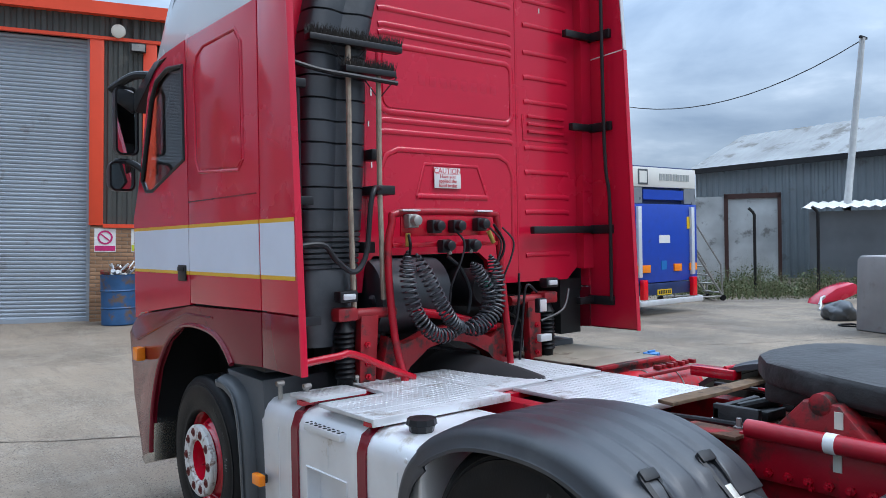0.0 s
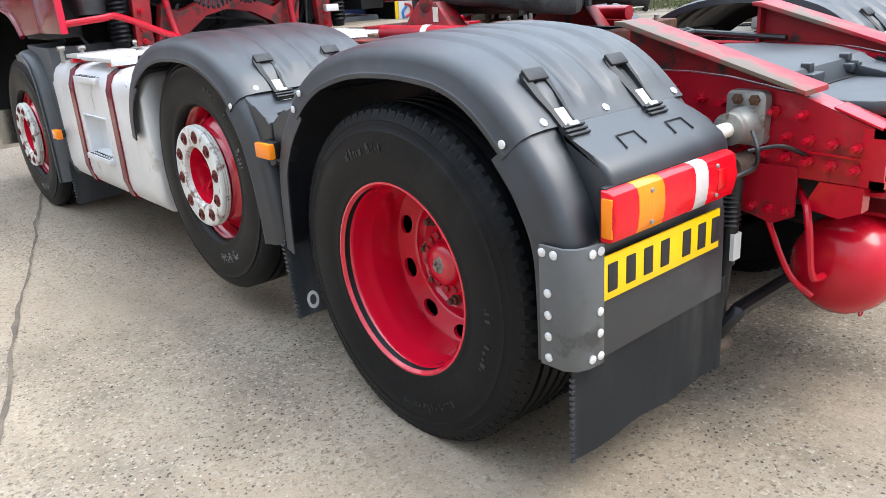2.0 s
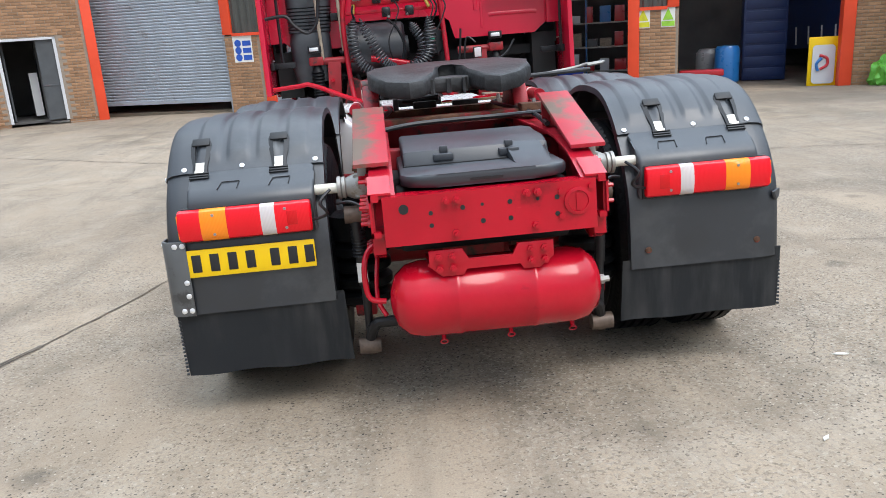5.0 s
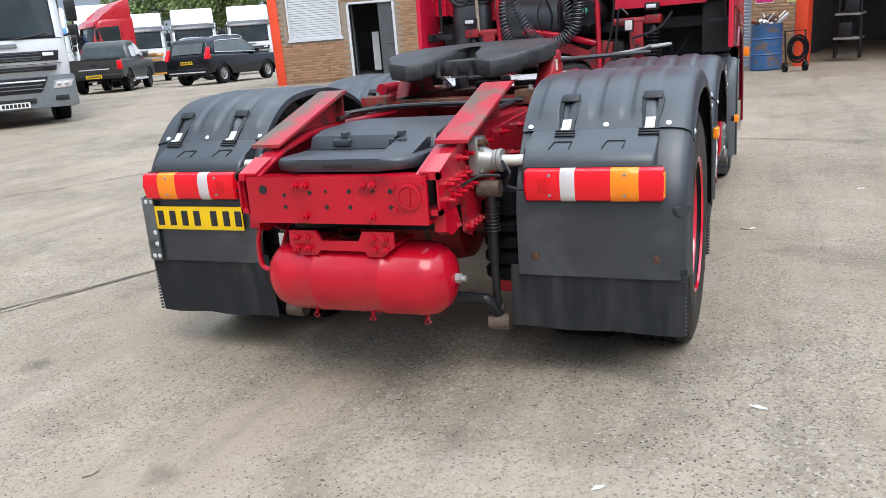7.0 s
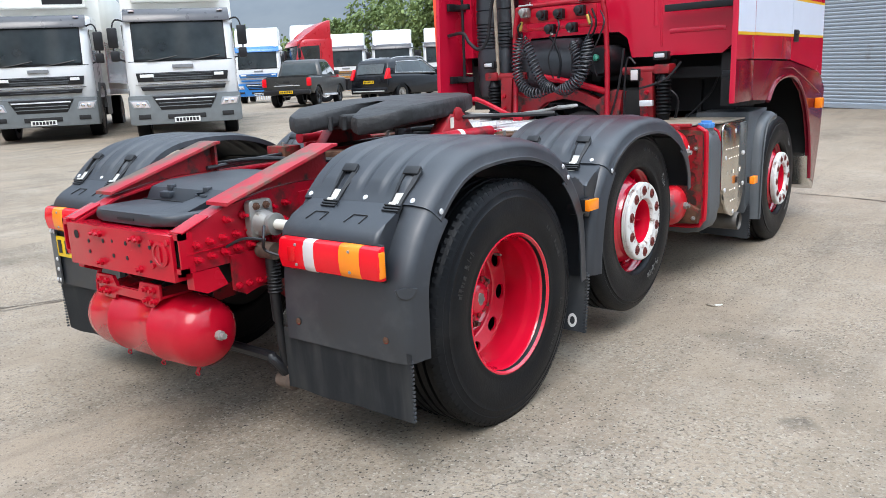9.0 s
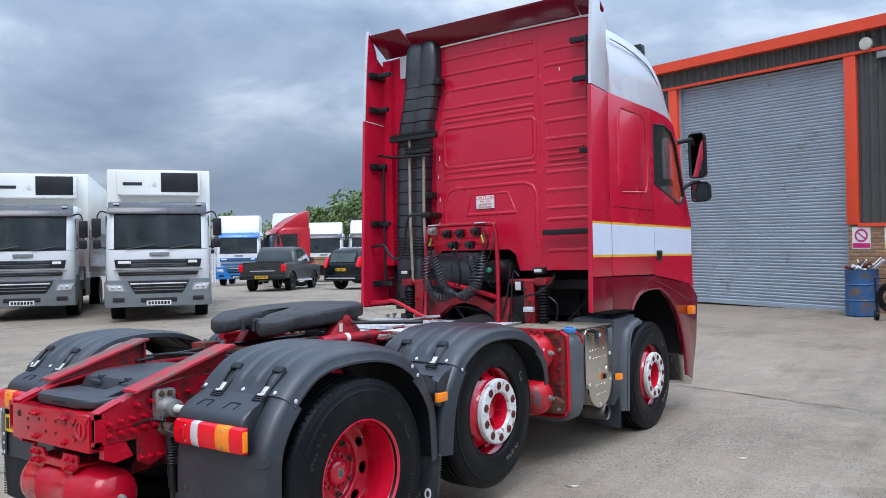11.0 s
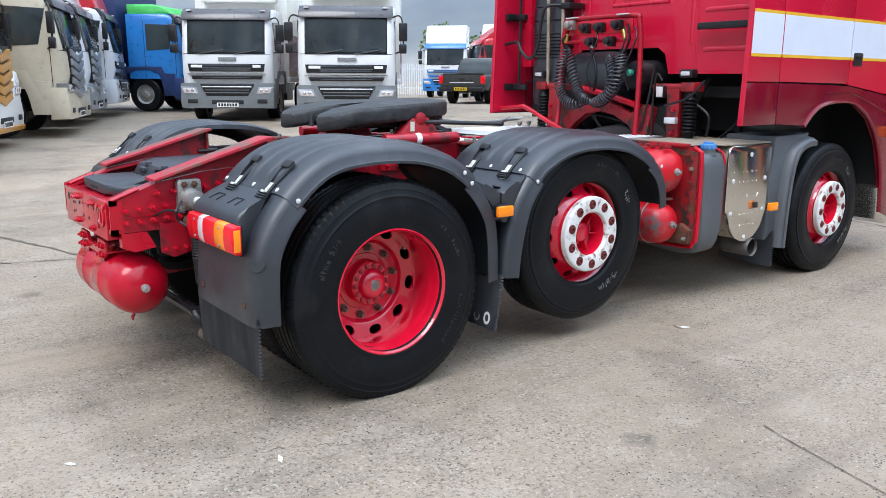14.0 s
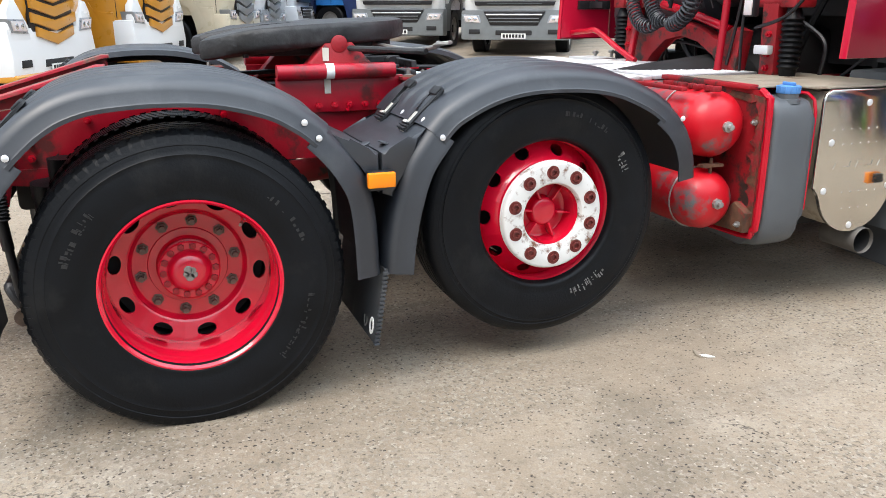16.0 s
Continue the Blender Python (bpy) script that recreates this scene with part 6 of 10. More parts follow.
# ---- right-hand side: air tanks, urea tank, silencer ----
for y, z, r in ((2.252, 0.908, 0.15), (2.238, 0.568, 0.137)):
    bm = lathe(bmesh.new(), [(0.42, 0.02), (0.45, 0.09), (0.52, r), (0.99, r), (1.035, r * 0.95), (1.07, r * 0.82), (1.095, r * 0.6), (1.108, r * 0.3), (1.11, 0.01)], (0, y, z), "x", 40)
    t2 = part("side_air_tank", bm, TANK_PATCH, truck, "red air tank with flaking paint", smooth=60)
    part("tank_bolt", lathe(bmesh.new(), [(1.105, 0.024), (1.125, 0.024), (1.127, 0.013), (1.145, 0.013), (1.147, 0.0)], (0, y, z), "x", 8), DULL_STEEL, t2)
    for x in ((0.62, 0.84) if z > 0.8 else (0.96,)):
        part("wire_strap", tube(bmesh.new(), [(x, y + (r + 0.003) * math.cos(a), z + (r + 0.003) * math.sin(a)) for a in [i * math.pi / 14 for i in range(28)]], 0.004, 6, closed=True), DULL_STEEL, t2)
bm = boxes((1.02, 1.06, 2.19, 2.30, 0.722, 0.734))
rod(bm, (1.04, 2.245, 0.69), (1.04, 2.245, 0.76), 0.008, 8)
part("tank_tie", bm, RUST, truck)
bracket = [(0.45, 0.40), (1.08, 0.40), (1.155, 0.44), (1.18, 0.50), (1.18, 0.98), (1.165, 1.03), (1.12, 1.058), (0.45, 1.058)]
bk = part("tank_bracket", prism(bmesh.new(), bracket, "y", 2.405, 2.417), GRIMY_RED, truck, "red pressed bracket with rusted edge")
part("bracket_rim", tube(bmesh.new(), [(x, 2.413, z) for x, z in smooth_line(bracket[:-1], 3)], 0.015, 8), CHASSIS_RED, bk)
ragged = random.Random(31)
inner = [(1.155 - ragged.uniform(0.02, 0.065), 0.47 + 0.02 * i) for i in range(28)]
part("rust_edge", prism(bmesh.new(), [(1.158, 0.46), (1.162, 0.80), (1.16, 1.03), (0.95, 1.045), (0.93, 1.02), (1.08, 1.0)] + inner[::-1], "y", 2.399, 2.406), RUST, bk)
part("rust_foot", prism(bmesh.new(), [(0.93, 0.42), (1.15, 0.43), (1.16, 0.52), (1.08, 0.56), (0.99, 0.47)], "y", 2.36, 2.405, 0.006), RUST, bk, "rusty folded foot of the bracket")
pieces("bracket_bolt", bolt(0.014), DULL_STEEL, bk, [facing((1.125, 2.36, 0.465), (0, -1, 0)), facing((1.12, 2.40, 0.92), (0, -1, 0))], smooth=20)
bm = bmesh.new()
for i in range(7):
    box(bm, 0.72 + i * 0.055, 0.745 + i * 0.055, 2.19 + 0.012 * (i % 2), 2.235, 1.054, 1.078, 0.003)
part_each("clip", bm, GRIMY_RED, bk)
part("top_rail", boxes((0.45, 1.08, 2.38, 2.43, 1.058, 1.078), (0.45, 0.98, 2.10, 2.13, 1.052, 1.07), bevel=0.003), GRIMY_RED, bk)
flask = [(0.5, 0.36), (1.06, 0.345), (1.12, 0.352), (1.165, 0.378), (1.19, 0.425), (1.197, 0.50), (1.197, 0.93), (1.188, 0.985), (1.165, 1.015), (1.10, 1.03), (0.5, 1.055)]
urea = part("additive_tank", prism(bmesh.new(), flask, "y", 2.435, 2.655, 0.035), PLASTIC_GREY, truck, "grey plastic additive tank with blue cap", smooth=60)
part("filler_neck", lathe(bmesh.new(), [(0, 0.055), (0.018, 0.052), (0.02, 0.046), (0.045, 0.046)], (1.13, 2.55, 1.0), "z", 20), PLASTIC_GREY, urea)
cap = part("blue_cap", lathe(bmesh.new(), [(0, 0.047), (0.006, 0.05), (0.03, 0.048), (0.034, 0.042), (0.035, 0.0)], (1.13, 2.55, 1.042), "z", 24), BLUE_CAP, urea, "pale blue filler cap")
pieces("cap_rib", boxes((-0.004, 0.004, 0.044, 0.052, 0.0, 0.03), bevel=0.001), BLUE_CAP, cap, [pose(1.13, 2.55, 1.044, 0, 0, 30 * i) for i in range(12)])
part("cap_grip", boxes((1.095, 1.165, 2.543, 2.557, 1.076, 1.09), bevel=0.004), BLUE_CAP, cap)
part("tank_strap", side(tube(bmesh.new(), [(0.9, 2.668, 1.04), (1.13, 2.668, 1.035), (1.168, 2.668, 1.01), (1.182, 2.668, 0.96), (1.182, 2.668, 0.52)], 0.008, 8), 1), CHASSIS_RED, urea, "thin red strap edge")
bm = prism(bmesh.new(), [(2.72, 0.95), (2.72, 1.0), (2.745, 1.045), (3.19, 1.04), (3.215, 1.0), (3.215, 0.62)] + arc(2.967, 0.61, 0.21, -12, -168, 10), "x", 0.5, 1.172, 0.01)
sil = part("silencer_box", bm, TAN_DIRT, truck, "square silencer with a polished stainless end cover", smooth=40)
plate_line = [(2.708, 0.61), (2.706, 1.0), (2.714, 1.035), (2.745, 1.055), (3.19, 1.05), (3.222, 1.03), (3.228, 1.0), (3.226, 0.61)] + arc(2.967, 0.61, 0.222, -8, -172, 18)
cover = part("end_cover", prism(bmesh.new(), plate_line, "x", 1.172, 1.19, 0.006), POLISHED, sil, "polished stainless cover plate", smooth=50)
rivets([((1.19, y, z), (1, 0, 0)) for y, z in ((2.973, 0.99), (2.778, 0.818), (3.165, 0.818), (2.77, 0.596), (3.165, 0.596), (2.958, 0.419))], None, 1, sil, 0.016)
pieces("stamped_dot", lathe(bmesh.new(), [(0, 0.006), (0.002, 0.005), (0.003, 0.0)], (0, 0, 0), "x", 6), POLISHED, cover, [pose(1.19, y0 + i * 0.052, z) for y0, n_, z in ((2.785, 6, 0.873), (2.85, 5, 0.806), (2.885, 5, 0.58), (2.90, 4, 0.503)) for i in range(n_)])
bm = bmesh.new()
for i in range(5):
    y = 2.80 + 0.068 * i
    prism(bm, [(y, 0.73), (y + 0.05, 0.728), (y + 0.048, 0.721), (y + 0.03, 0.722), (y + 0.016, 0.694), (y + 0.008, 0.695), (y + 0.02, 0.722)] if i % 2 == 0 else [(y, 0.695), (y + 0.046, 0.694), (y + 0.05, 0.727), (y + 0.042, 0.727), (y + 0.038, 0.702), (y, 0.703)], "x", 1.19, 1.1925)
part_each("stamped_mark", bm, POLISHED, cover)
part_each("heat_cover", boxes((0.5, 1.17, 2.67, 3.24, 1.056, 1.066), (0.5, 1.08, 2.41, 2.67, 1.062, 1.07), bevel=0.003), TAN_DIRT, sil, "dirt-stained tan top cover")
bm = lathe(bmesh.new(), [(1.0, 0.064), (1.205, 0.064), (1.208, 0.062), (1.205, 0.060), (1.0, 0.060)], (0, 3.05, 0.335), "x", 28, close=False)
part("exhaust_pipe", bm, SOOTY, sil, "open sooty exhaust pipe", smooth=50)
# dark lining closes the bore of the pipe
part("pipe_dark_lining", lathe(bmesh.new(), [(1.0, 0.0), (1.0, 0.06), (1.19, 0.0595)], (0, 3.05, 0.335), "x", 24, close=False), DARK, sil)
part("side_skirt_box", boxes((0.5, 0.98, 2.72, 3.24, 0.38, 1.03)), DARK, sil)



# ---- cab ----
def panel(name, pts, s, material, x0=1.222, x1=1.25, label="", parent=truck, bevel=0.004):
    return part(name, side(prism(bmesh.new(), pts, "x", x0, x1, bevel), s), material, parent, label)


def toe_in(bm):
    """Turn a mirror head inwards to the driver and a little down."""
    for v in bm.verts:
        v.co.y -= (v.co.x - 1.35) * 0.22 - (2.62 - v.co.z) * 0.03
    return bm


def mirror_head(name, x0, x1, z0, z1, s, parent, label=""):
    """A rounded housing, deep behind the glass, with the glass sunk in a dark rim."""
    bm = bmesh.new()
    rings = []
    for y, g in ((4.985, 0.0), (5.04, 0.0), (5.10, 0.012), (5.14, 0.035)):
        rings.append([bm.verts.new((x, y, z)) for x, z in rounded(x0 + g, x1 - g, z0 + g, z1 - g, 0.045)])
    for a, b in zip(rings, rings[1:]):
        for j in range(len(a)):
            bm.faces.new((a[j], a[(j + 1) % len(a)], b[(j + 1) % len(a)], b[j]))
    bm.faces.new(rings[-1])
    inner = [bm.verts.new((x, 4.985, z)) for x, z in rounded(x0 + 0.014, x1 - 0.014, z0 + 0.014, z1 - 0.014, 0.034)]
    sunk = [bm.verts.new((x, 5.003, z)) for x, z in rounded(x0 + 0.016, x1 - 0.016, z0 + 0.016, z1 - 0.016, 0.032)]
    for a, b in ((rings[0], inner), (inner, sunk)):
        for j in range(len(a)):
            bm.faces.new((a[j], b[j], b[(j + 1) % len(a)], a[(j + 1) % len(a)]))
    head = part(name, side(toe_in(bm), s), BLACK_STEEL, parent, label, smooth=40)
    glass_bm = prism(bmesh.new(), rounded(x0 + 0.0165, x1 - 0.0165, z0 + 0.0165, z1 - 0.0165, 0.03), "y", 5.0, 5.004)
    part("mirror_face", side(toe_in(glass_bm), s), MIRROR, head)
    return head


DOOR_GLASS = [(4.13, 2.325), (4.13, 2.89), (4.40, 2.915), (4.60, 2.872), (4.71, 2.76), (4.93, 2.25), (4.84, 2.175), (4.72, 2.17)]
for s in (-1, 1):
    fair = panel("side_fairing", [(2.738, 1.475), (3.125, 1.475), (3.105, 3.03), (2.808, 3.05)], s, RED, x0=1.226, label="red cab side air deflector")
    panel("lower_panel", [(2.728, 1.19), (3.125, 1.19), (3.125, 1.467), (2.737, 1.467)], s, MAROON, x0=1.226, parent=fair)
    panel("upper_panel", [(2.81, 3.058), (3.105, 3.038), (3.125, 3.64), (3.01, 3.71), (3.012, 3.785), (2.955, 3.875), (2.92, 3.97), (2.885, 3.975), (2.84, 3.50)], s, WHITE, x0=1.232, x1=1.25, parent=fair, label="white upper air deflector")
    panel("inner_skin", [(2.732, 1.20), (3.12, 1.20), (3.12, 3.63), (3.0, 3.71), (2.95, 3.87), (2.888, 3.96), (2.842, 3.50), (2.81, 3.04)], s, RED, x0=1.218, x1=1.225, parent=fair)
    panel("edge_trim", [(2.72, 1.19), (2.729, 1.19), (2.809, 3.05), (2.80, 3.05)], s, RED, x0=1.216, x1=1.252, parent=fair, bevel=0.002)
    panel("upper_edge_trim", [(2.802, 3.058), (2.811, 3.058), (2.841, 3.50), (2.886, 3.975), (2.877, 3.975), (2.832, 3.50)], s, WHITE, x0=1.222, x1=1.252, parent=fair, bevel=0.002, label="thin white edge strip of the upper deflector")
    panel("deflector_seam", [(2.812, 3.046), (3.08, 3.03), (3.08, 3.038), (2.812, 3.054)], s, LABEL_W, x0=1.214, x1=1.219, parent=fair, bevel=0.001)
    part("corner_filler", side(boxes((1.12, 1.217, 3.085, 3.16, 1.6, 3.70)), s), RED, truck, smooth=0)
    slp = panel("sleeper_side", [(3.136, 1.475), (4.082, 1.463), (4.082, 3.03), (3.118, 3.035)], s, RED)
    bm = bmesh.new()
    bead = [(3.30, 2.25), (3.30, 2.86), (3.37, 2.94), (3.80, 2.94), (3.90, 2.90), (3.95, 2.80), (3.95, 2.30), (3.90, 2.23), (3.36, 2.20)]
    tube(bm, [(1.249, a, b) for a, b in bead], 0.010, 8, closed=True)
    part("blank_window_bead", side(bm, s), RED, slp)
    panel("blank_window", [(3.32, 2.25), (3.32, 2.86), (3.38, 2.925), (3.80, 2.925), (3.89, 2.885), (3.935, 2.80), (3.935, 2.30), (3.89, 2.245), (3.37, 2.215)], s, RED, x0=1.25, x1=1.254, parent=slp)
    part("panel_seam", side(boxes((1.2495, 1.2515, 3.155, 4.08, 2.062, 2.07)), s), MAROON, slp)
    bm = bmesh.new()
    for poly in ([(4.09, 1.455), (5.0, 1.355), (5.13, 1.31), (5.12, 2.0), (4.985, 2.245), (4.93, 2.25), (4.84, 2.175), (4.72, 2.17), (4.13, 2.325), (4.09, 2.33)],
                 [(4.09, 2.33), (4.13, 2.325), (4.13, 2.89), (4.09, 2.95)],
                 [(4.09, 2.95), (4.13, 2.89), (4.40, 2.915), (4.60, 2.872), (4.66, 2.955), (4.53, 3.0), (4.42, 3.015), (4.09, 3.03)],
                 [(4.60, 2.872), (4.71, 2.76), (4.93, 2.25), (4.985, 2.245), (4.77, 2.80), (4.66, 2.955)]):
        prism(bm, poly, "x", 1.222, 1.25)
    bmesh.ops.remove_doubles(bm, verts=bm.verts[:], dist=0.0005)
    door = part("cab_door", side(bm, s), RED, truck, "red cab door with side window", smooth=20)
    gl = part("door_glass", side(prism(bmesh.new(), DOOR_GLASS, "x", 1.228, 1.232), s), PANE, door)
    gl.visible_shadow = False
    part("window_seal", side(tube(bmesh.new(), [(1.246, a, b) for a, b in DOOR_GLASS], 0.014, 8, closed=True), s), BLACK_STEEL, door)
    part("door_handle", side(boxes((1.25, 1.262, 4.13, 4.26, 1.595, 1.69), bevel=0.008), s), BLACK_STEEL, door, "black door handle")
    part("handle_grip", side(boxes((1.262, 1.27, 4.145, 4.245, 1.655, 1.68), bevel=0.006), s), DARK, door)
    # stripe
    for name, z0, z1, mat_, out in (("white_stripe", 1.655, 1.912, STRIPE_W, 1.2525), ("yellow_line", 1.912, 1.932, STRIPE_Y, 1.2525), ("yellow_line", 1.635, 1.655, STRIPE_Y, 1.2525)):
        for y0, y1, par in ((2.762, 3.122, fair), (3.136, 4.082, slp), (4.09, 5.11, door)):
            part(name, side(boxes((1.249, out, y0, y1, z0, z1)), s), mat_, par, smooth=0)
    low = panel("arch_panel", [(3.136, 1.19), (3.50, 1.17), (3.60, 1.25), (3.74, 1.31), (4.0, 1.335), (4.25, 1.31), (4.48, 1.20), (4.66, 1.02), (4.80, 0.74), (4.86, 0.42), (5.05, 0.36), (5.20, 0.75), (5.27, 1.20), (5.14, 1.295),
                               (5.0, 1.345), (4.09, 1.447), (3.136, 1.467)], s, MAROON, label="maroon wheel arch panel")
    part("arch_lip", side(tube(bmesh.new(), [(1.252, a, b) for a, b in smooth_line([(3.50, 1.165), (3.60, 1.25), (3.74, 1.31), (4.0, 1.335), (4.25, 1.31), (4.48, 1.20), (4.66, 1.02), (4.80, 0.74), (4.86, 0.42)], 3)], 0.016, 8), s), MAROON, low)
    part("panel_bead", side(tube(bmesh.new(), [(1.251, 3.75, 1.40), (1.251, 4.15, 1.40), (1.251, 4.45, 1.33), (1.251, 5.1, 1.16)], 0.006, 6), s), MAROON, low)
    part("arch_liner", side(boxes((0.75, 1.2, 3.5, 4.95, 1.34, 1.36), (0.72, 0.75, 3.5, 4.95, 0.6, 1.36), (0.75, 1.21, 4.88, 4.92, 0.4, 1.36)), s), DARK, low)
    bm = boxes((1.25, 1.31, 4.93, 5.03, 1.03, 1.12), bevel=0.01)
    part("arch_marker", side(bm, s), ORANGE_LENS, low, "orange marker lamp on the wheel arch")
    bm = prism(bmesh.new(), [(4.80, 0.62), (4.83, 0.36), (5.03, 0.30), (5.09, 0.34), (5.03, 0.38), (4.88, 0.42), (4.86, 0.64)], "x", 1.0, 1.245, 0.006)
    part("entry_step", side(bm, s), STEEL, low, "bright metal entry step")
    # mirrors
    m0, m1, w0, w1 = (1.235, 1.40, 1.265, 1.445) if s < 0 else (1.285, 1.465, 1.30, 1.50)
    mir = mirror_head("wing_mirror", m0, m1, 2.43, 2.895, s, truck, "tall black door mirror")
    mirror_head("wide_mirror", w0, w1, 2.185, 2.388, s, mir)
    bm = bmesh.new()
    tube(bm, spline([(1.2, 4.72, 2.93), (1.30, 4.88, 2.95), (1.40, 5.06, 2.88)] if s < 0 else [(1.2, 4.86, 2.80), (1.29, 4.98, 2.83), (1.38, 5.06, 2.83)]), 0.028, 10)
    tube(bm, spline([(1.23, 4.93, 2.32), (1.30, 5.0, 2.38), (1.38, 5.06, 2.39)]), 0.022, 10)
    part_each("mirror_arm", side(bm, s), BLACK_STEEL, mir)
    if s > 0:
        continue
    bm = prism(bmesh.new(), [(4.38, 2.985), (4.60, 3.0), (5.02, 2.86), (5.06, 2.74), (4.98, 2.72), (4.62, 2.94)], "x", 1.17, 1.262, 0.015)
    part("corner_deflector", side(bm, s), BLACK_STEEL, truck)

# front, windscreen, floor and inside
bm = boxes((-1.18, 1.18, 5.0, 5.30, 0.36, 1.25), (-1.12, 1.12, 5.05, 5.34, 1.25, 2.05), bevel=0.05)
part("front_panel", bm, RED, truck)
gl = part("windscreen", prism(bmesh.new(), [(5.20, 2.05), (5.21, 2.05), (4.70, 2.98), (4.69, 2.98)], "x", -1.1, 1.1), PANE, truck)
gl.visible_shadow = False
bm = boxes((-1.21, 1.21, 3.3, 5.1, 1.36, 1.44), (-1.12, 1.12, 4.78, 5.12, 1.44, 2.12))
part("cab_floor", bm, DARK, truck)
bm = bmesh.new()
for x in (-0.65, 0.65):
    box(bm, x - 0.26, x + 0.26, 4.1, 4.55, 1.75, 1.9, 0.04)
    box(bm, x - 0.25, x + 0.25, 4.0, 4.14, 1.85, 2.6, 0.05)
part_each("cab_seat", bm, DARK, truck)
# dark lining behind the panels, coloured as the shade in their gaps
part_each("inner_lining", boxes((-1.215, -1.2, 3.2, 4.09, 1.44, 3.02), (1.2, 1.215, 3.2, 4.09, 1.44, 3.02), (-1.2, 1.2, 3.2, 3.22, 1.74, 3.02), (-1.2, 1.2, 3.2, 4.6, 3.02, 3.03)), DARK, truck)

# high roof
bm = bmesh.new()
rows = []
for y, top in ((3.20, 3.74), (3.3, 3.745), (3.6, 3.745), (3.9, 3.735), (4.15, 3.715), (4.36, 3.675), (4.48, 3.62), (4.59, 3.52), (4.68, 3.39), (4.76, 3.23), (4.82, 3.08), (4.85, 2.99)):
    h = top - 2.99
    pin = 1.0 - 0.05 * max(0, y - 3.9)
    half_line = [(1.235, 0), (1.232, 0.35), (1.205, 0.68), (1.15, 0.86), (1.04, 0.97), (0.6, 1.03)]
    line = [(x * pin, 2.99 + h * f) for x, f in half_line] + [(-x * pin, 2.99 + h * f) for x, f in half_line[::-1]]
    rows.append([bm.verts.new((x, y, z)) for x, z in line])
for a, b in zip(rows, rows[1:]):
    for j in range(len(a) - 1):
        bm.faces.new((a[j], a[j + 1], b[j + 1], b[j]))
bm.faces.new(rows[0])
roof = part("high_roof", bm, WHITE, truck, "white high cab roof", smooth=50)
for s in (-1, 1):
    part("roof_line", side(tube(bmesh.new(), spline([(1.222, 3.26, 3.525), (1.222, 3.55, 3.518), (1.214, 3.86, 3.495), (1.204, 4.12, 3.46), (1.192, 4.30, 3.41), (1.18, 4.47, 3.31), (1.172, 4.58, 3.20)], 5), 0.005, 6), s), PLASTIC_GREY, roof)
part("roof_beacon", boxes((1.0, 1.1, 4.26, 4.36, 3.60, 3.72), bevel=0.012), BLACK_STEEL, roof)
bm = prism(bmesh.new(), [(3.15, 3.735), (3.15, 3.765), (2.99, 3.90), (2.97, 3.892), (2.978, 3.87)], "x", -0.82, 1.0, 0.004)
for s in (-1, 1):
    part("deflector_cap", side(prism(bmesh.new(), [(3.15, 3.735), (3.15, 3.765), (2.91, 3.935), (2.885, 3.928), (2.895, 3.905)], "x", 0.83 if s < 0 else 1.01, 1.222, 0.004), s), MAROON, truck)
part("roof_spoiler", bm, MAROON, truck, "dark red roof spoiler lip")
part("spoiler_trim", tube(bmesh.new(), [(-0.5, 3.13, 3.735), (0.3, 3.13, 3.74), (1.1, 3.13, 3.73)], 0.009, 8), LABEL_W, truck, "white roof trim strip")

# back wall with an opening over the engine
back = [(-1.02, 1.53), (-0.64, 1.53), (-0.62, 1.66), (-0.56, 1.73), (0.22, 1.73), (0.29, 1.68), (0.33, 1.53), (1.02, 1.53), (1.13, 1.62), (1.19, 3.02), (1.19, 3.72), (0.6, 3.745), (-0.6, 3.745), (-1.19, 3.72), (-1.19, 3.02), (-1.13, 1.62)]
wall = part("cab_back", prism(bmesh.new(), back, "y", 3.15, 3.19), RED, truck, "red cab back wall with pressed ribs", smooth=20)
YB = 3.149


def rib(pts, r=0.011, closed=False, name="pressed_rib"):
    """A pressed bead: a half-sunk round."""
    k = []
    for x, z in pts:
        k.append((x, YB, z))
    bm = tube(bmesh.new(), k, r * 1.6, 10, closed)
    for v in bm.verts:
        v.co.y = YB + (v.co.y - YB) * 0.42
    part(name, bm, RED, wall, smooth=70)


rib(rounded(-0.50, 0.52, 2.545, 2.925, 0.06), 0.012, True)
part("pressed_panel", prism(bmesh.new(), rounded(-0.475, 0.495, 2.57, 2.90, 0.05), "y", 3.144, 3.152), RED, wall)
for z in (3.60, 3.45, 3.29, 3.12, 3.03, 2.985):
    rib([(-0.50, z), (-0.47, z + 0.008), (0.49, z + 0.008), (0.52, z)])
for z in (2.49, 2.425):
    rib([(-0.50, z), (-0.47, z + 0.008), (0.49, z + 0.008), (0.52, z)])
rib([(-0.50, 1.98), (-0.50, 2.22), (-0.46, 2.30), (-0.38, 2.335), (0.40, 2.335), (0.48, 2.30), (0.52, 2.22), (0.52, 1.75)])
rib([(-0.25, 2.07), (0.30, 2.07)])
rib([(-0.25, 2.07), (-0.19, 2.26), (0.22, 2.26), (0.30, 2.07)], 0.007)
for z in (3.50, 3.36, 3.20, 3.02, 2.86, 2.70, 2.40, 2.24, 2.08, 1.98, 1.70):
    rib([(0.63, z), (0.66, z + 0.006), (1.0, z + 0.006), (1.04, z)])
rib([(0.565, 3.70), (0.565, 1.60)], 0.006)
rib([(0.62, 2.62), (0.62, 2.46), (1.04, 2.46)], 0.008)
rib([(-0.60, 1.55), (-0.60, 3.68)], 0.006)
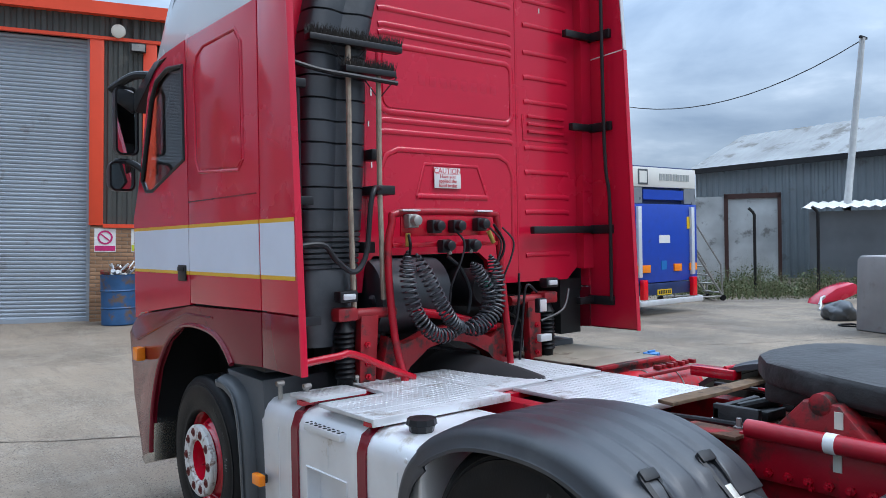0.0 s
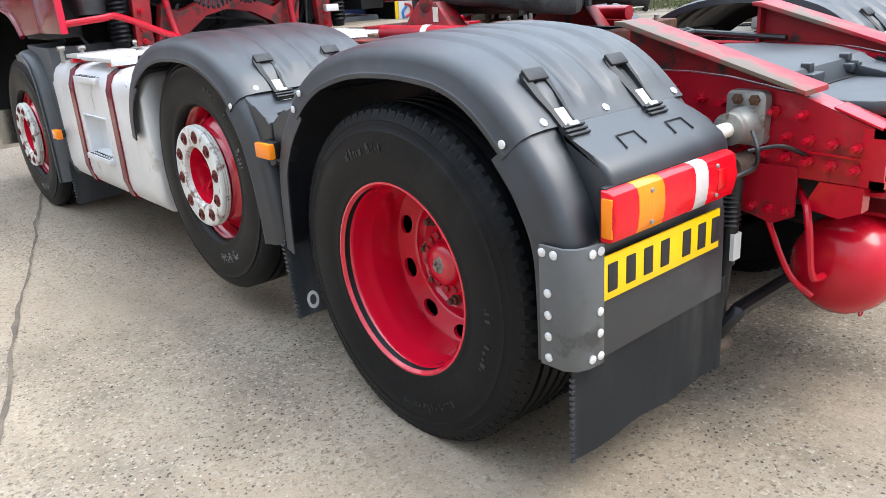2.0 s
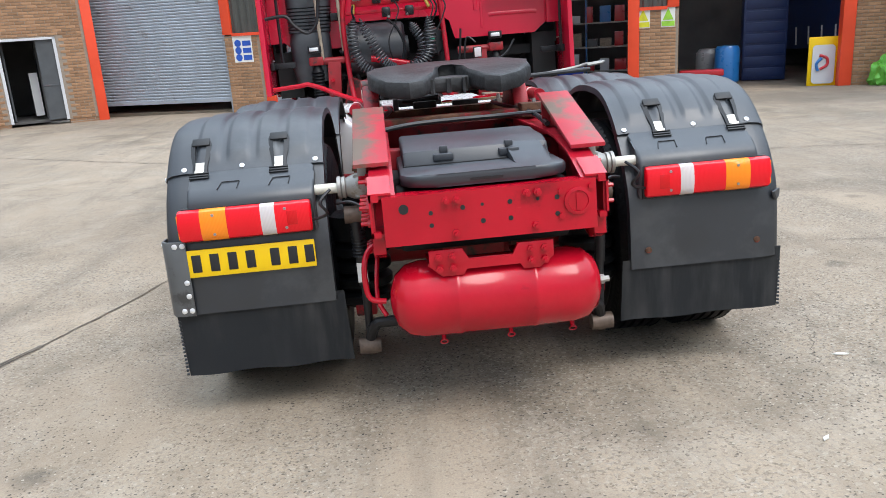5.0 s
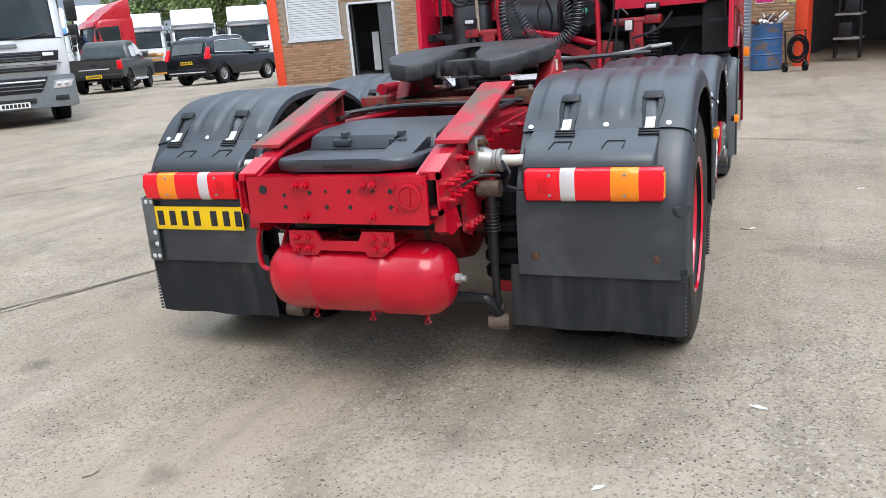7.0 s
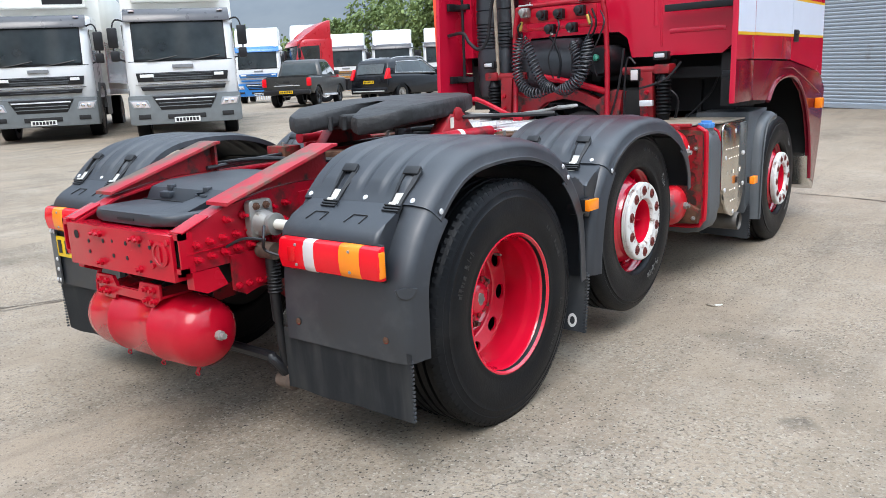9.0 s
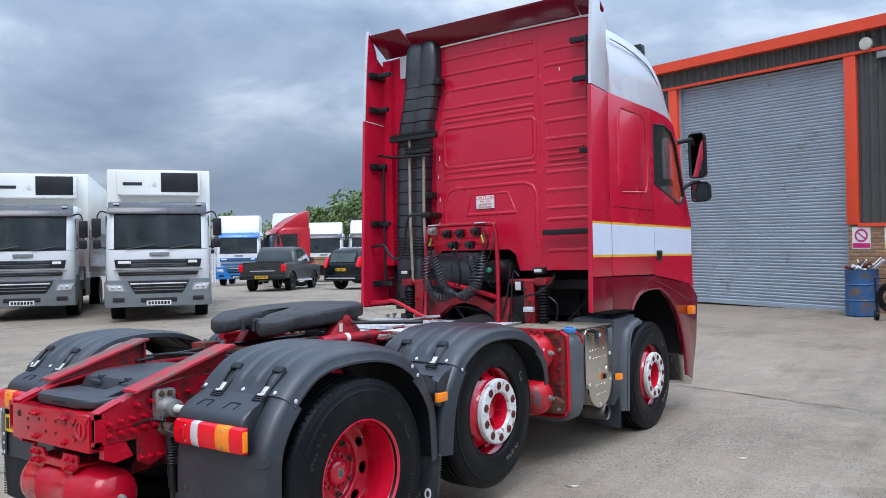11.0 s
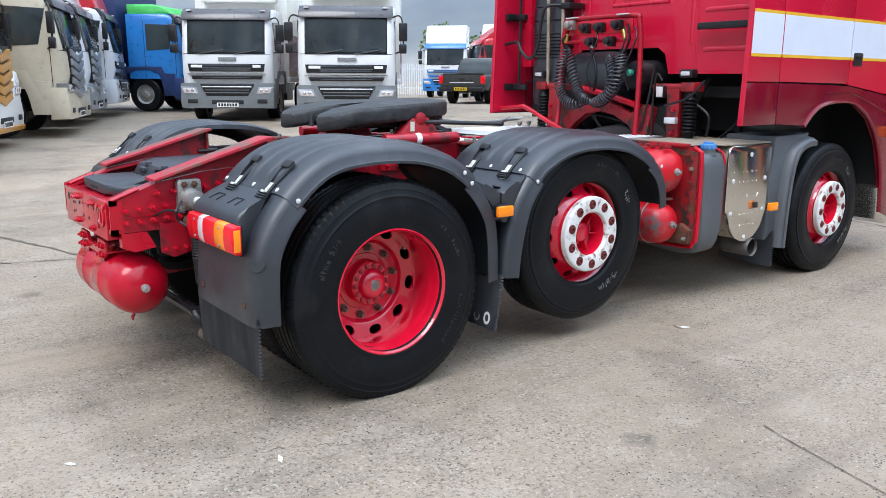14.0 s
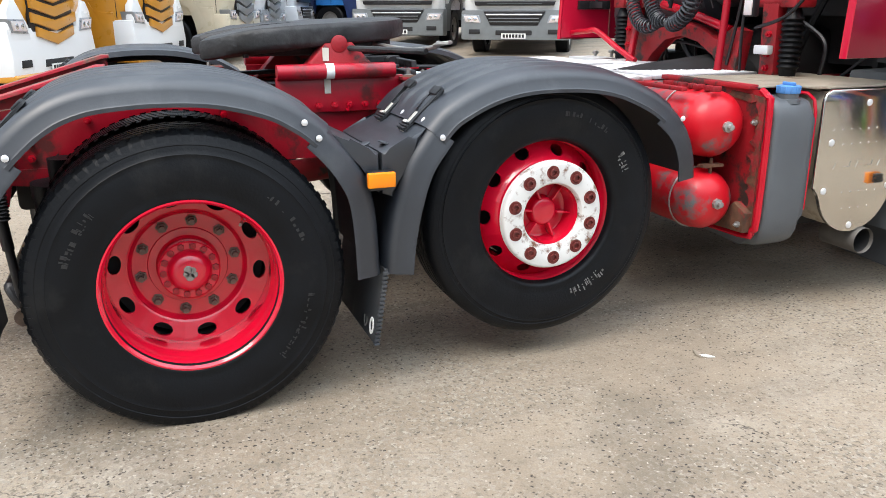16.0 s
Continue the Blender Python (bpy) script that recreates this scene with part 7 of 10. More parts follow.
for z in (2.50, 2.55, 2.60):
    part("vent_slat", boxes((0.66, 1.0, 3.136, 3.152, z, z + 0.02), bevel=0.004), RED, wall)
pieces("faded_letter_bar", boxes((-0.024, 0.024, 3.143, 3.1445, 2.72, 2.775)), surface("faded_red_print", (0.52, 0.010, 0.040), 0.3), wall, [pose(-0.2 + 0.08 * i, 0, 0) for i in range(8)], smooth=0)
for i, (x, z, h) in enumerate(((-0.56, 2.62, 0.05), (-0.58, 2.45, 0.03), (-0.565, 2.22, 0.04), (-0.575, 1.93, 0.09), (0.78, 3.3, 0.03))):
    part("paint_chip", boxes((x, x + 0.008, 3.146, 3.1495, z, z + h)), LABEL_W, wall, smooth=0)

part("white_corner", boxes((-1.02, -0.90, 3.128, 3.145, 3.5, 3.73), bevel=0.004), WHITE, wall, "white corner of the cab behind the intake")

# warning label
cau = part("caution_label", boxes((-0.127, 0.075, 3.136, 3.142, 2.12, 2.242), bevel=0.001), LABEL_W, wall, "white caution label with red lettering")
FLAT = Matrix.Rotation(radians(90), 4, 'X')
text_mesh("caution_heading", "CAUTION", 0.046, LABEL_R, cau, Matrix.Translation((-0.026, 3.135, 2.222)) @ FLAT)
for i, line in enumerate(("Have you", "applied the", "hand brake")):
    text_mesh("caution_line", line, 0.031, LABEL_R, cau, Matrix.Translation((-0.026, 3.135, 2.19 - 0.027 * i)) @ FLAT)
part("label_rule", boxes((-0.118, 0.066, 3.1348, 3.1362, 2.2035, 2.2055)), LABEL_R, cau, smooth=0)

# near-black sheets put the engine bay's shade into colour behind the opening
part_each("engine_bay_shade", boxes((-1.0, 1.0, 3.55, 3.58, 1.1, 1.74), (-0.9, 0.9, 3.2, 3.55, 1.725, 1.74), (-1.2, -1.0, 3.2, 3.6, 1.15, 1.53), (1.0, 1.2, 3.2, 3.6, 1.15, 1.53)), DARK, truck)
bm = bmesh.new()
lathe(bm, [(-0.40, 0.18), (-0.38, 0.22), (-0.05, 0.225), (0.10, 0.215), (0.12, 0.19), (0.125, 0.10), (0.15, 0.09), (0.155, 0.0)], (-0.22, 3.22, 1.50), "x", 36)
part("air_filter", bm, PLASTIC, truck, "round black air filter housing")
bm = bmesh.new()
lathe(bm, [(-0.12, 0.04), (-0.11, 0.10), (-0.08, 0.115), (0.2, 0.12)], (0.13, 3.1, 1.52), "y", 24)
part("pump_body", bm, BLACK_STEEL, truck)
part("green_tap", lathe(bmesh.new(), [(-0.04, 0.012), (-0.03, 0.026), (0, 0.026)], (0.12, 2.97, 1.54), "y", 10), surface("green_plastic", (0.05, 0.32, 0.22), 0.5), truck)

# air intake stack, ribbed
bm = bmesh.new()
rows = []
stack = [(1.27, -0.89, 0.145, 0.09), (1.33, -0.89, 0.165, 0.1), (1.62, -0.89, 0.17, 0.105), (1.90, -0.875, 0.185, 0.11), (2.4, -0.845, 0.19, 0.11), (2.85, -0.83, 0.195, 0.11), (3.3, -0.72, 0.20, 0.11), (3.55, -0.70, 0.195, 0.11), (3.74, -0.70, 0.185, 0.10), (3.80, -0.70, 0.16, 0.07)]


def stack_at(z):
    for a, b in zip(stack, stack[1:]):
        if z <= b[0]:
            f = (z - a[0]) / (b[0] - a[0])
            return [a[i] + f * (b[i] - a[i]) for i in range(4)]
    return stack[-1]


zs = []
z = 1.27
while z < 3.80:
    pitch = 0.028 if 1.62 < z < 1.86 else (0.115 if 1.86 <= z < 3.33 else 0.08)
    if 1.62 < z < 3.33:
        zs += [(z, -0.012), (z + 0.006, 0.0), (z + pitch - 0.006, 0.0), (z + pitch - 0.001, -0.012)]
    else:
        zs.append((z, 0.0))
    z += pitch
zs.append((3.80, 0))
for z, d in zs:
    _, cx, w, h = stack_at(z)
    ring = []
    for i in range(28):
        a = 2 * math.pi * i / 28
        c, s_ = math.cos(a), math.sin(a)
        px = abs(c) ** 0.5 * math.copysign(1, c) * (w + d)
        py = abs(s_) ** 0.5 * math.copysign(1, s_) * (h + d)
        if s_ < 0 and abs(px + 0.02) < 0.035 and z > 1.6:
            py += 0.03
        ring.append(bm.verts.new((cx + px, 3.125 + py, z)))
    rows.append(ring)
for a, b in zip(rows, rows[1:]):
    for j in range(28):
        bm.faces.new((a[j], a[(j + 1) % 28], b[(j + 1) % 28], b[j]))
bm.faces.new(rows[0][::-1])
bm.faces.new(rows[-1])
stk = part("air_intake", bm, PLASTIC, truck, "black ribbed air intake stack", smooth=30)
for z, x in ((3.38, -0.50), (2.28, -0.62), (1.78, -0.68)):
    part("stack_clip", boxes((x - 0.02, x + 0.05, 3.02, 3.12, z - 0.03, z + 0.03), bevel=0.006), BLACK_STEEL, stk)

# stays between the cab and the side deflectors
for x0, x1, z in ((-1.21, -1.0, 3.52), (-1.21, -1.04, 3.17), (-1.21, -1.08, 2.6), (-1.21, -1.05, 2.02), (-1.21, -1.02, 1.42)):
    part("deflector_stay", boxes((x0, x1, 2.93, 2.97, z - 0.022, z + 0.022), (x0, x0 + 0.03, 2.85, 3.1, z - 0.03, z + 0.03), bevel=0.005), BLACK_STEEL, truck)
for x0, x1, z in ((0.93, 1.215, 3.52), (0.95, 1.215, 3.18), (1.0, 1.215, 2.56), (0.62, 1.215, 1.865), (1.05, 1.215, 1.38)):
    part("deflector_stay", boxes((x0, x1, 3.06, 3.10, z - 0.024, z + 0.024), (1.19, 1.217, 2.9, 3.12, z - 0.03, z + 0.03), bevel=0.005), BLACK_STEEL, truck)
part("stay_rod", tube(bmesh.new(), spline([(1.15, 2.93, 3.5), (1.16, 2.93, 2.6), (1.165, 2.92, 2.25), (1.185, 2.91, 2.05), (1.19, 2.91, 1.38)], 5), 0.012, 8), BLACK_STEEL, truck)
part("stay_rod", tube(bmesh.new(), [(-1.12, 2.95, 2.6), (-1.12, 2.95, 1.42)], 0.012, 8), BLACK_STEEL, truck)
part("grab_rail", tube(bmesh.new(), spline([(-0.62, 2.98, 2.09), (-0.72, 2.88, 2.085), (-0.76, 2.86, 2.0), (-0.80, 2.85, 1.75), (-0.88, 2.84, 1.66), (-0.98, 2.84, 1.72), (-1.05, 2.85, 1.80), (-1.21, 2.86, 1.79)], 6), 0.014, 10), BLACK_STEEL, truck, "bent black grab rail")
part("rail_foot", boxes((-0.66, -0.54, 2.95, 3.14, 2.06, 2.11), bevel=0.006), BLACK_STEEL, truck)

# coupling board, couplings and coiled lines
bm = tube(bmesh.new(), spline([(-0.56, 2.86, 1.05), (-0.585, 2.92, 1.3), (-0.60, 2.95, 1.7), (-0.57, 2.95, 1.90), (-0.50, 2.95, 1.965), (0.12, 2.95, 1.965), (0.19, 2.95, 1.92), (0.21, 2.95, 1.75), (0.23, 2.93, 1.4), (0.24, 2.90, 1.05)], 5), 0.021, 12)
board = part("coupling_frame", bm, RAIL_RED, truck, "red tube frame carrying air and electric couplings")
part("coupling_board", boxes((-0.52, 0.14, 2.935, 2.947, 1.835, 1.945), bevel=0.004), CHASSIS_RED, board)
part("lower_bar", boxes((-0.57, 0.19, 2.94, 2.965, 1.775, 1.80), bevel=0.004), CHASSIS_RED, board)
for x, zt, mm in ((-0.47, 1.93, DULL_STEEL), (-0.31, 1.90, BLACK_STEEL), (-0.16, 1.90, BLACK_STEEL), (0.02, 1.91, BLACK_STEEL), (-0.24, 1.79, BLACK_STEEL), (-0.05, 1.79, BLACK_STEEL)):
    bm = boxes((x - 0.035, x + 0.035, 2.88, 2.94, zt - 0.05, zt + 0.025), bevel=0.01)
    lathe(bm, [(-0.05, 0.02), (-0.045, 0.028), (0, 0.03)], (x, 2.89, zt - 0.01), "y", 12)
    part("coupling", bm, mm, board)
for x in (-0.47, 0.06):
    part("silver_tab", boxes((x - 0.06, x + 0.06, 2.90, 2.97, 1.97, 1.98), bevel=0.003), ALLOY, board)
for x, z, tilt in ((-0.24, 1.73, 0.02), (-0.05, 1.74, -0.02), (0.08, 1.79, 0.03), (-0.50, 1.78, -0.01)):
    mm = (surface("brass", (0.5, 0.36, 0.08), 0.4, metal=0.6) if x in (0.08, -0.50) else DULL_STEEL)
    part("hose_end", tube(bmesh.new(), [(x, 2.90, z + 0.07), (x + tilt, 2.89, z)], 0.014, 10), mm, board)


def coiled_line(name, pts, turns, material, big=0.038, thin=0.0062, parent=board):
    base = spline(pts, 24)
    k = len(base)
    n = turns * 12
    out = []
    u = Vector((0, 1, 0))
    for i in range(n + 1):
        f = i / n * (k - 1)
        j = min(int(f), k - 2)
        c = base[j].lerp(base[j + 1], f - j)
        d = (base[j + 1] - base[j]).normalized()
        v = d.cross(u).normalized()
        a = 2 * math.pi * turns * i / n
        r_ = big * min(1, 6 * i / n, 6 * (n - i) / n)
        out.append(c + (u * math.cos(a) + v * math.sin(a)) * r_)
    part(name, tube(bmesh.new(), out, thin, 6), material, parent)


coiled_line("coiled_air_line", [(-0.50, 2.90, 1.76), (-0.53, 2.87, 1.62), (-0.50, 2.83, 1.42), (-0.38, 2.82, 1.30), (-0.2, 2.83, 1.30)], 28, PLASTIC)
coiled_line("coiled_air_line", [(-0.46, 2.88, 1.74), (-0.40, 2.85, 1.60), (-0.32, 2.83, 1.44), (-0.24, 2.83, 1.34), (-0.15, 2.84, 1.32)], 24, PLASTIC)
coiled_line("coiled_cable", [(-0.2, 2.85, 1.31), (-0.05, 2.83, 1.32), (0.07, 2.83, 1.42), (0.10, 2.86, 1.60), (0.09, 2.90, 1.72)], 26, PLASTIC, 0.042)
coiled_line("coiled_cable", [(-0.16, 2.86, 1.33), (-0.02, 2.85, 1.36), (0.03, 2.85, 1.5), (-0.02, 2.88, 1.62), (-0.05, 2.90, 1.68)], 20, PLASTIC, 0.036)
part("plain_hose", tube(bmesh.new(), spline([(-0.24, 2.89, 1.72), (-0.17, 2.86, 1.65), (-0.12, 2.84, 1.52), (-0.14, 2.84, 1.40)]), 0.011, 8), RUBBER, board)
part("plain_hose", tube(bmesh.new(), spline([(-0.50, 2.90, 1.85), (-0.515, 2.86, 1.8), (-0.505, 2.88, 1.74)]), 0.008, 8), RUBBER, board)
part("plain_hose", tube(bmesh.new(), spline([(0.12, 2.9, 1.9), (0.17, 2.87, 1.8), (0.15, 2.86, 1.72), (0.1, 2.88, 1.66)]), 0.008, 8), RUBBER, board)

# arched cross member, cab springs, lamp
arch = [(-0.66, 1.04), (-0.60, 1.30), (-0.50, 1.24), (-0.35, 1.30), (-0.18, 1.325), (0.0, 1.29), (0.14, 1.22), (0.26, 1.30), (0.34, 1.28), (0.30, 1.04), (0.20, 1.04), (0.12, 1.15), (-0.02, 1.22), (-0.18, 1.25), (-0.33, 1.22), (-0.46, 1.13), (-0.52, 1.04)]
# dark drivetrain mass added to stop light leaking in below the cab
part("gearbox", lathe(bmesh.new(), [(2.75, 0.14), (2.9, 0.19), (3.1, 0.24), (3.3, 0.32), (3.5, 0.40), (4.7, 0.42), (4.75, 0.2)], (0, 0, 0.86), "y", 20), DARK, truck, "dark gearbox shape added to block light under the cab")
part("cab_cross_member", prism(bmesh.new(), arch, "y", 2.96, 3.04, 0.008), GRIMY_RED, truck)
bm = tube(bmesh.new(), spline([(-0.40, 2.98, 1.42), (-0.1, 2.99, 1.36), (0.2, 3.0, 1.28)]), 0.026, 12)
part("cross_tube", bm, CHASSIS_RED, truck)
for s in (-1, 1):
    x = s * 0.30 - 0.13 + (0.48 if s > 0 else -0.42)
    bm = bmesh.new()
    lathe(bm, [(-0.1, 0.03)] + [q for i in range(10) for q in ((i * 0.026, 0.044), (i * 0.026 + 0.012, 0.056))] + [(0.26, 0.044), (0.30, 0.03), (0.32, 0.03)], (x, 3.0, 1.10), "z", 18)
    spr = part("cab_spring", bm, RUBBER, truck, "black cab suspension bellows")
    bm = boxes((x - 0.06, x + 0.06, 2.95, 3.08, 1.40, 1.47), bevel=0.012)
    rod(bm, (x - s * 0.32, 3.0, 1.43), (x + s * 0.05, 3.0, 1.43), 0.03, 12)
    part("spring_arm", bm, GRIMY_RED, spr)
    bm = boxes((x - 0.06, x + 0.05, 2.93, 3.0, 1.50, 1.56), bevel=0.01)
    part("cab_latch", bm, BLACK_STEEL, spr)
    part("latch_plate", boxes((x - 0.045, x + 0.03, 2.92, 2.94, 1.515, 1.545), bevel=0.006), ALLOY, spr)
    bm = prism(bmesh.new(), [(x - s * 0.12 - 0.05, 1.04), (x - s * 0.12 + 0.05, 1.04), (x - s * 0.14 + 0.06, 1.42), (x - s * 0.14 - 0.05, 1.42)], "y", 2.97, 3.03, 0.006)
    upr = part("cab_upright", bm, GRIMY_RED, truck)
    pieces("upright_bolt", bolt(0.018), CHASSIS_RED, upr, [facing((x - s * 0.12, 2.97, z), (0, -1, 0)) for z in (1.10, 1.17, 1.27)], smooth=20)
bm = boxes((0.445, 0.515, 2.86, 2.90, 1.355, 1.445), bevel=0.008)
wl_ = part("work_lamp", bm, BLACK_STEEL, truck, "small square rear work lamp")
part("work_lamp_glass", boxes((0.452, 0.508, 2.853, 2.862, 1.363, 1.437), bevel=0.004), WHITE_LENS, wl_)
part("lamp_stalk", tube(bmesh.new(), spline([(0.36, 2.95, 1.05), (0.37, 2.93, 1.3), (0.40, 2.92, 1.52), (0.47, 2.9, 1.48)]), 0.008, 8), BLACK_STEEL, wl_)
part("connector_box", boxes((0.50, 0.60, 2.9, 2.94, 1.17, 1.215), bevel=0.006), ALLOY, truck)
part("bent_red_tube", tube(bmesh.new(), spline([(-1.21, 2.82, 1.235), (-1.0, 2.82, 1.25), (-0.9, 2.83, 1.25), (-0.65, 2.85, 1.14), (-0.5, 2.87, 1.08)], 4), 0.019, 10), CHASSIS_RED, truck)
for a, b, c in (((-0.55, 3.05, 1.15), (-0.3, 3.06, 1.2), (0.1, 3.05, 1.14)), ((-0.8, 3.05, 1.2), (-0.6, 3.08, 1.3), (-0.4, 3.05, 1.1)), ((0.25, 2.95, 1.1), (0.33, 2.93, 1.35), (0.36, 2.94, 1.6)), ((0.5, 2.9, 1.3), (0.7, 2.9, 1.36), (0.8, 2.94, 1.48))):
    part("loose_cable", tube(bmesh.new(), spline([a, b, c]), 0.009, 6), BLACK_STEEL, truck)
rnd = random.Random(21)
for i in range(16):
    x = rnd.uniform(-0.95, 0.9)
    y = rnd.uniform(3.02, 3.3)
    pts = [(x, y, rnd.uniform(1.02, 1.1)), (x + rnd.uniform(-0.15, 0.15), y + rnd.uniform(-0.04, 0.1), rnd.uniform(1.15, 1.3)), (x + rnd.uniform(-0.3, 0.3), y + rnd.uniform(-0.03, 0.1), rnd.uniform(1.3, 1.52))]
    part("engine_hose", tube(bmesh.new(), spline(pts), rnd.choice((0.008, 0.012, 0.018)), 6), rnd.choice((BLACK_STEEL, RUBBER, PLASTIC)), truck)
for x in (0.09, -0.19, 0.19):
    part("board_cable", tube(bmesh.new(), spline([(x, 2.90, 1.88), (x + 0.05, 2.86, 1.8), (x + 0.02, 2.85, 1.7), (x - 0.05, 2.86, 1.55), (x - 0.03, 2.9, 1.4)]), 0.006, 6), BLACK_STEEL, board)


# brooms hung on the intake stack
def broom(label, hx0, hx1, hz, sx, z_low, y):
    t = thing("yard_broom", label, "broom", group="brooms behind the cab")
    part("broom_head", boxes((hx0, hx1, y - 0.03, y + 0.03, hz - 0.04, hz - 0.005), bevel=0.006), BLACK_STEEL, t)
    bm = bmesh.new()
    rnd = random.Random(int(hz * 100))
    x = hx0 + 0.006
    while x < hx1 - 0.004:
        for dy in (-0.024, -0.014, -0.005, 0.005, 0.014, 0.024):
            p = Vector((x + rnd.uniform(-0.003, 0.003), y + dy, hz - 0.006))
            q = p + Vector((rnd.uniform(-0.012, 0.012), dy * 0.9 + rnd.uniform(-0.01, 0.01), 0.052 + rnd.uniform(-0.010, 0.008)))
            w_ = Vector((0.0032, 0, 0))
            u_ = Vector((0, 0.0032, 0))
            ring = [bm.verts.new(p + o) for o in (w_, u_, -w_)]
            tip = bm.verts.new(q)
            for a, b in zip(ring, ring[1:] + ring[:1]):
                bm.faces.new((a, b, tip))
        x += 0.0065
    tagged(part("bristles", bm, BRISTLE, t, smooth=0), kind="stuff")
    part("broom_handle", tube(bmesh.new(), [(sx, y, hz - 0.02), (sx - 0.01, y - 0.005, (hz + z_low) / 2), (sx + 0.005, y, z_low)], 0.0145, 10), WOOD, t, "worn wooden broom handle")
    bm = tube(bmesh.new(), [(sx - 0.12, y, hz - 0.03), (sx, y, hz - 0.16), (sx + 0.12, y, hz - 0.03)], 0.004, 6)
    part("broom_brace", bm, BLACK_STEEL, t)


broom("wide black-bristled yard broom with wooden handle, hung head up", -1.04, -0.47, 2.87, -0.80, 1.42, 2.985)
broom("smaller black-bristled yard broom with wooden handle, hung head up", -0.84, -0.52, 2.73, -0.62, 1.50, 2.975)
part("broom_rest", tube(bmesh.new(), spline([(-1.2, 2.97, 2.72), (-1.0, 2.95, 2.68), (-0.8, 2.945, 2.67), (-0.52, 2.945, 2.66)]), 0.013, 8), BLACK_STEEL, truck)



# ---- parked vehicles ----
def on_yard(x, y, turn):
    return pose(x, y, ground_z(x, y), 0, 0, turn)


def road_wheel(parent, x, y, r, width, rim_mat, name="wheel"):
    s = 1 if x > 0 else -1
    hub = part(name, lathe(bmesh.new(), [(-0.03, 0.0), (-0.03, r * 0.18), (-0.005, r * 0.22), (0.01, r * 0.16), (0.015, 0.0)], (0, 0, 0), "x", 16), rim_mat, parent)
    part("tyre", lathe(bmesh.new(), [(-width, r * 0.58), (-width, r * 0.93), (-width * 0.9, r), (-width * 0.1, r), (0, r * 0.93), (0.006, r * 0.75), (-0.01, r * 0.58)], (0, 0, 0), "x", 30, close=False), RUBBER, hub)
    part("rim", lathe(bmesh.new(), [(-0.012, r * 0.59), (-0.03, r * 0.52), (-0.06, r * 0.48), (-0.05, r * 0.2)], (0, 0, 0), "x", 24, close=False), rim_mat, hub)
    hub.matrix_local = pose(x, y, r, 0, 0, 0 if s > 0 else 180)
    return hub


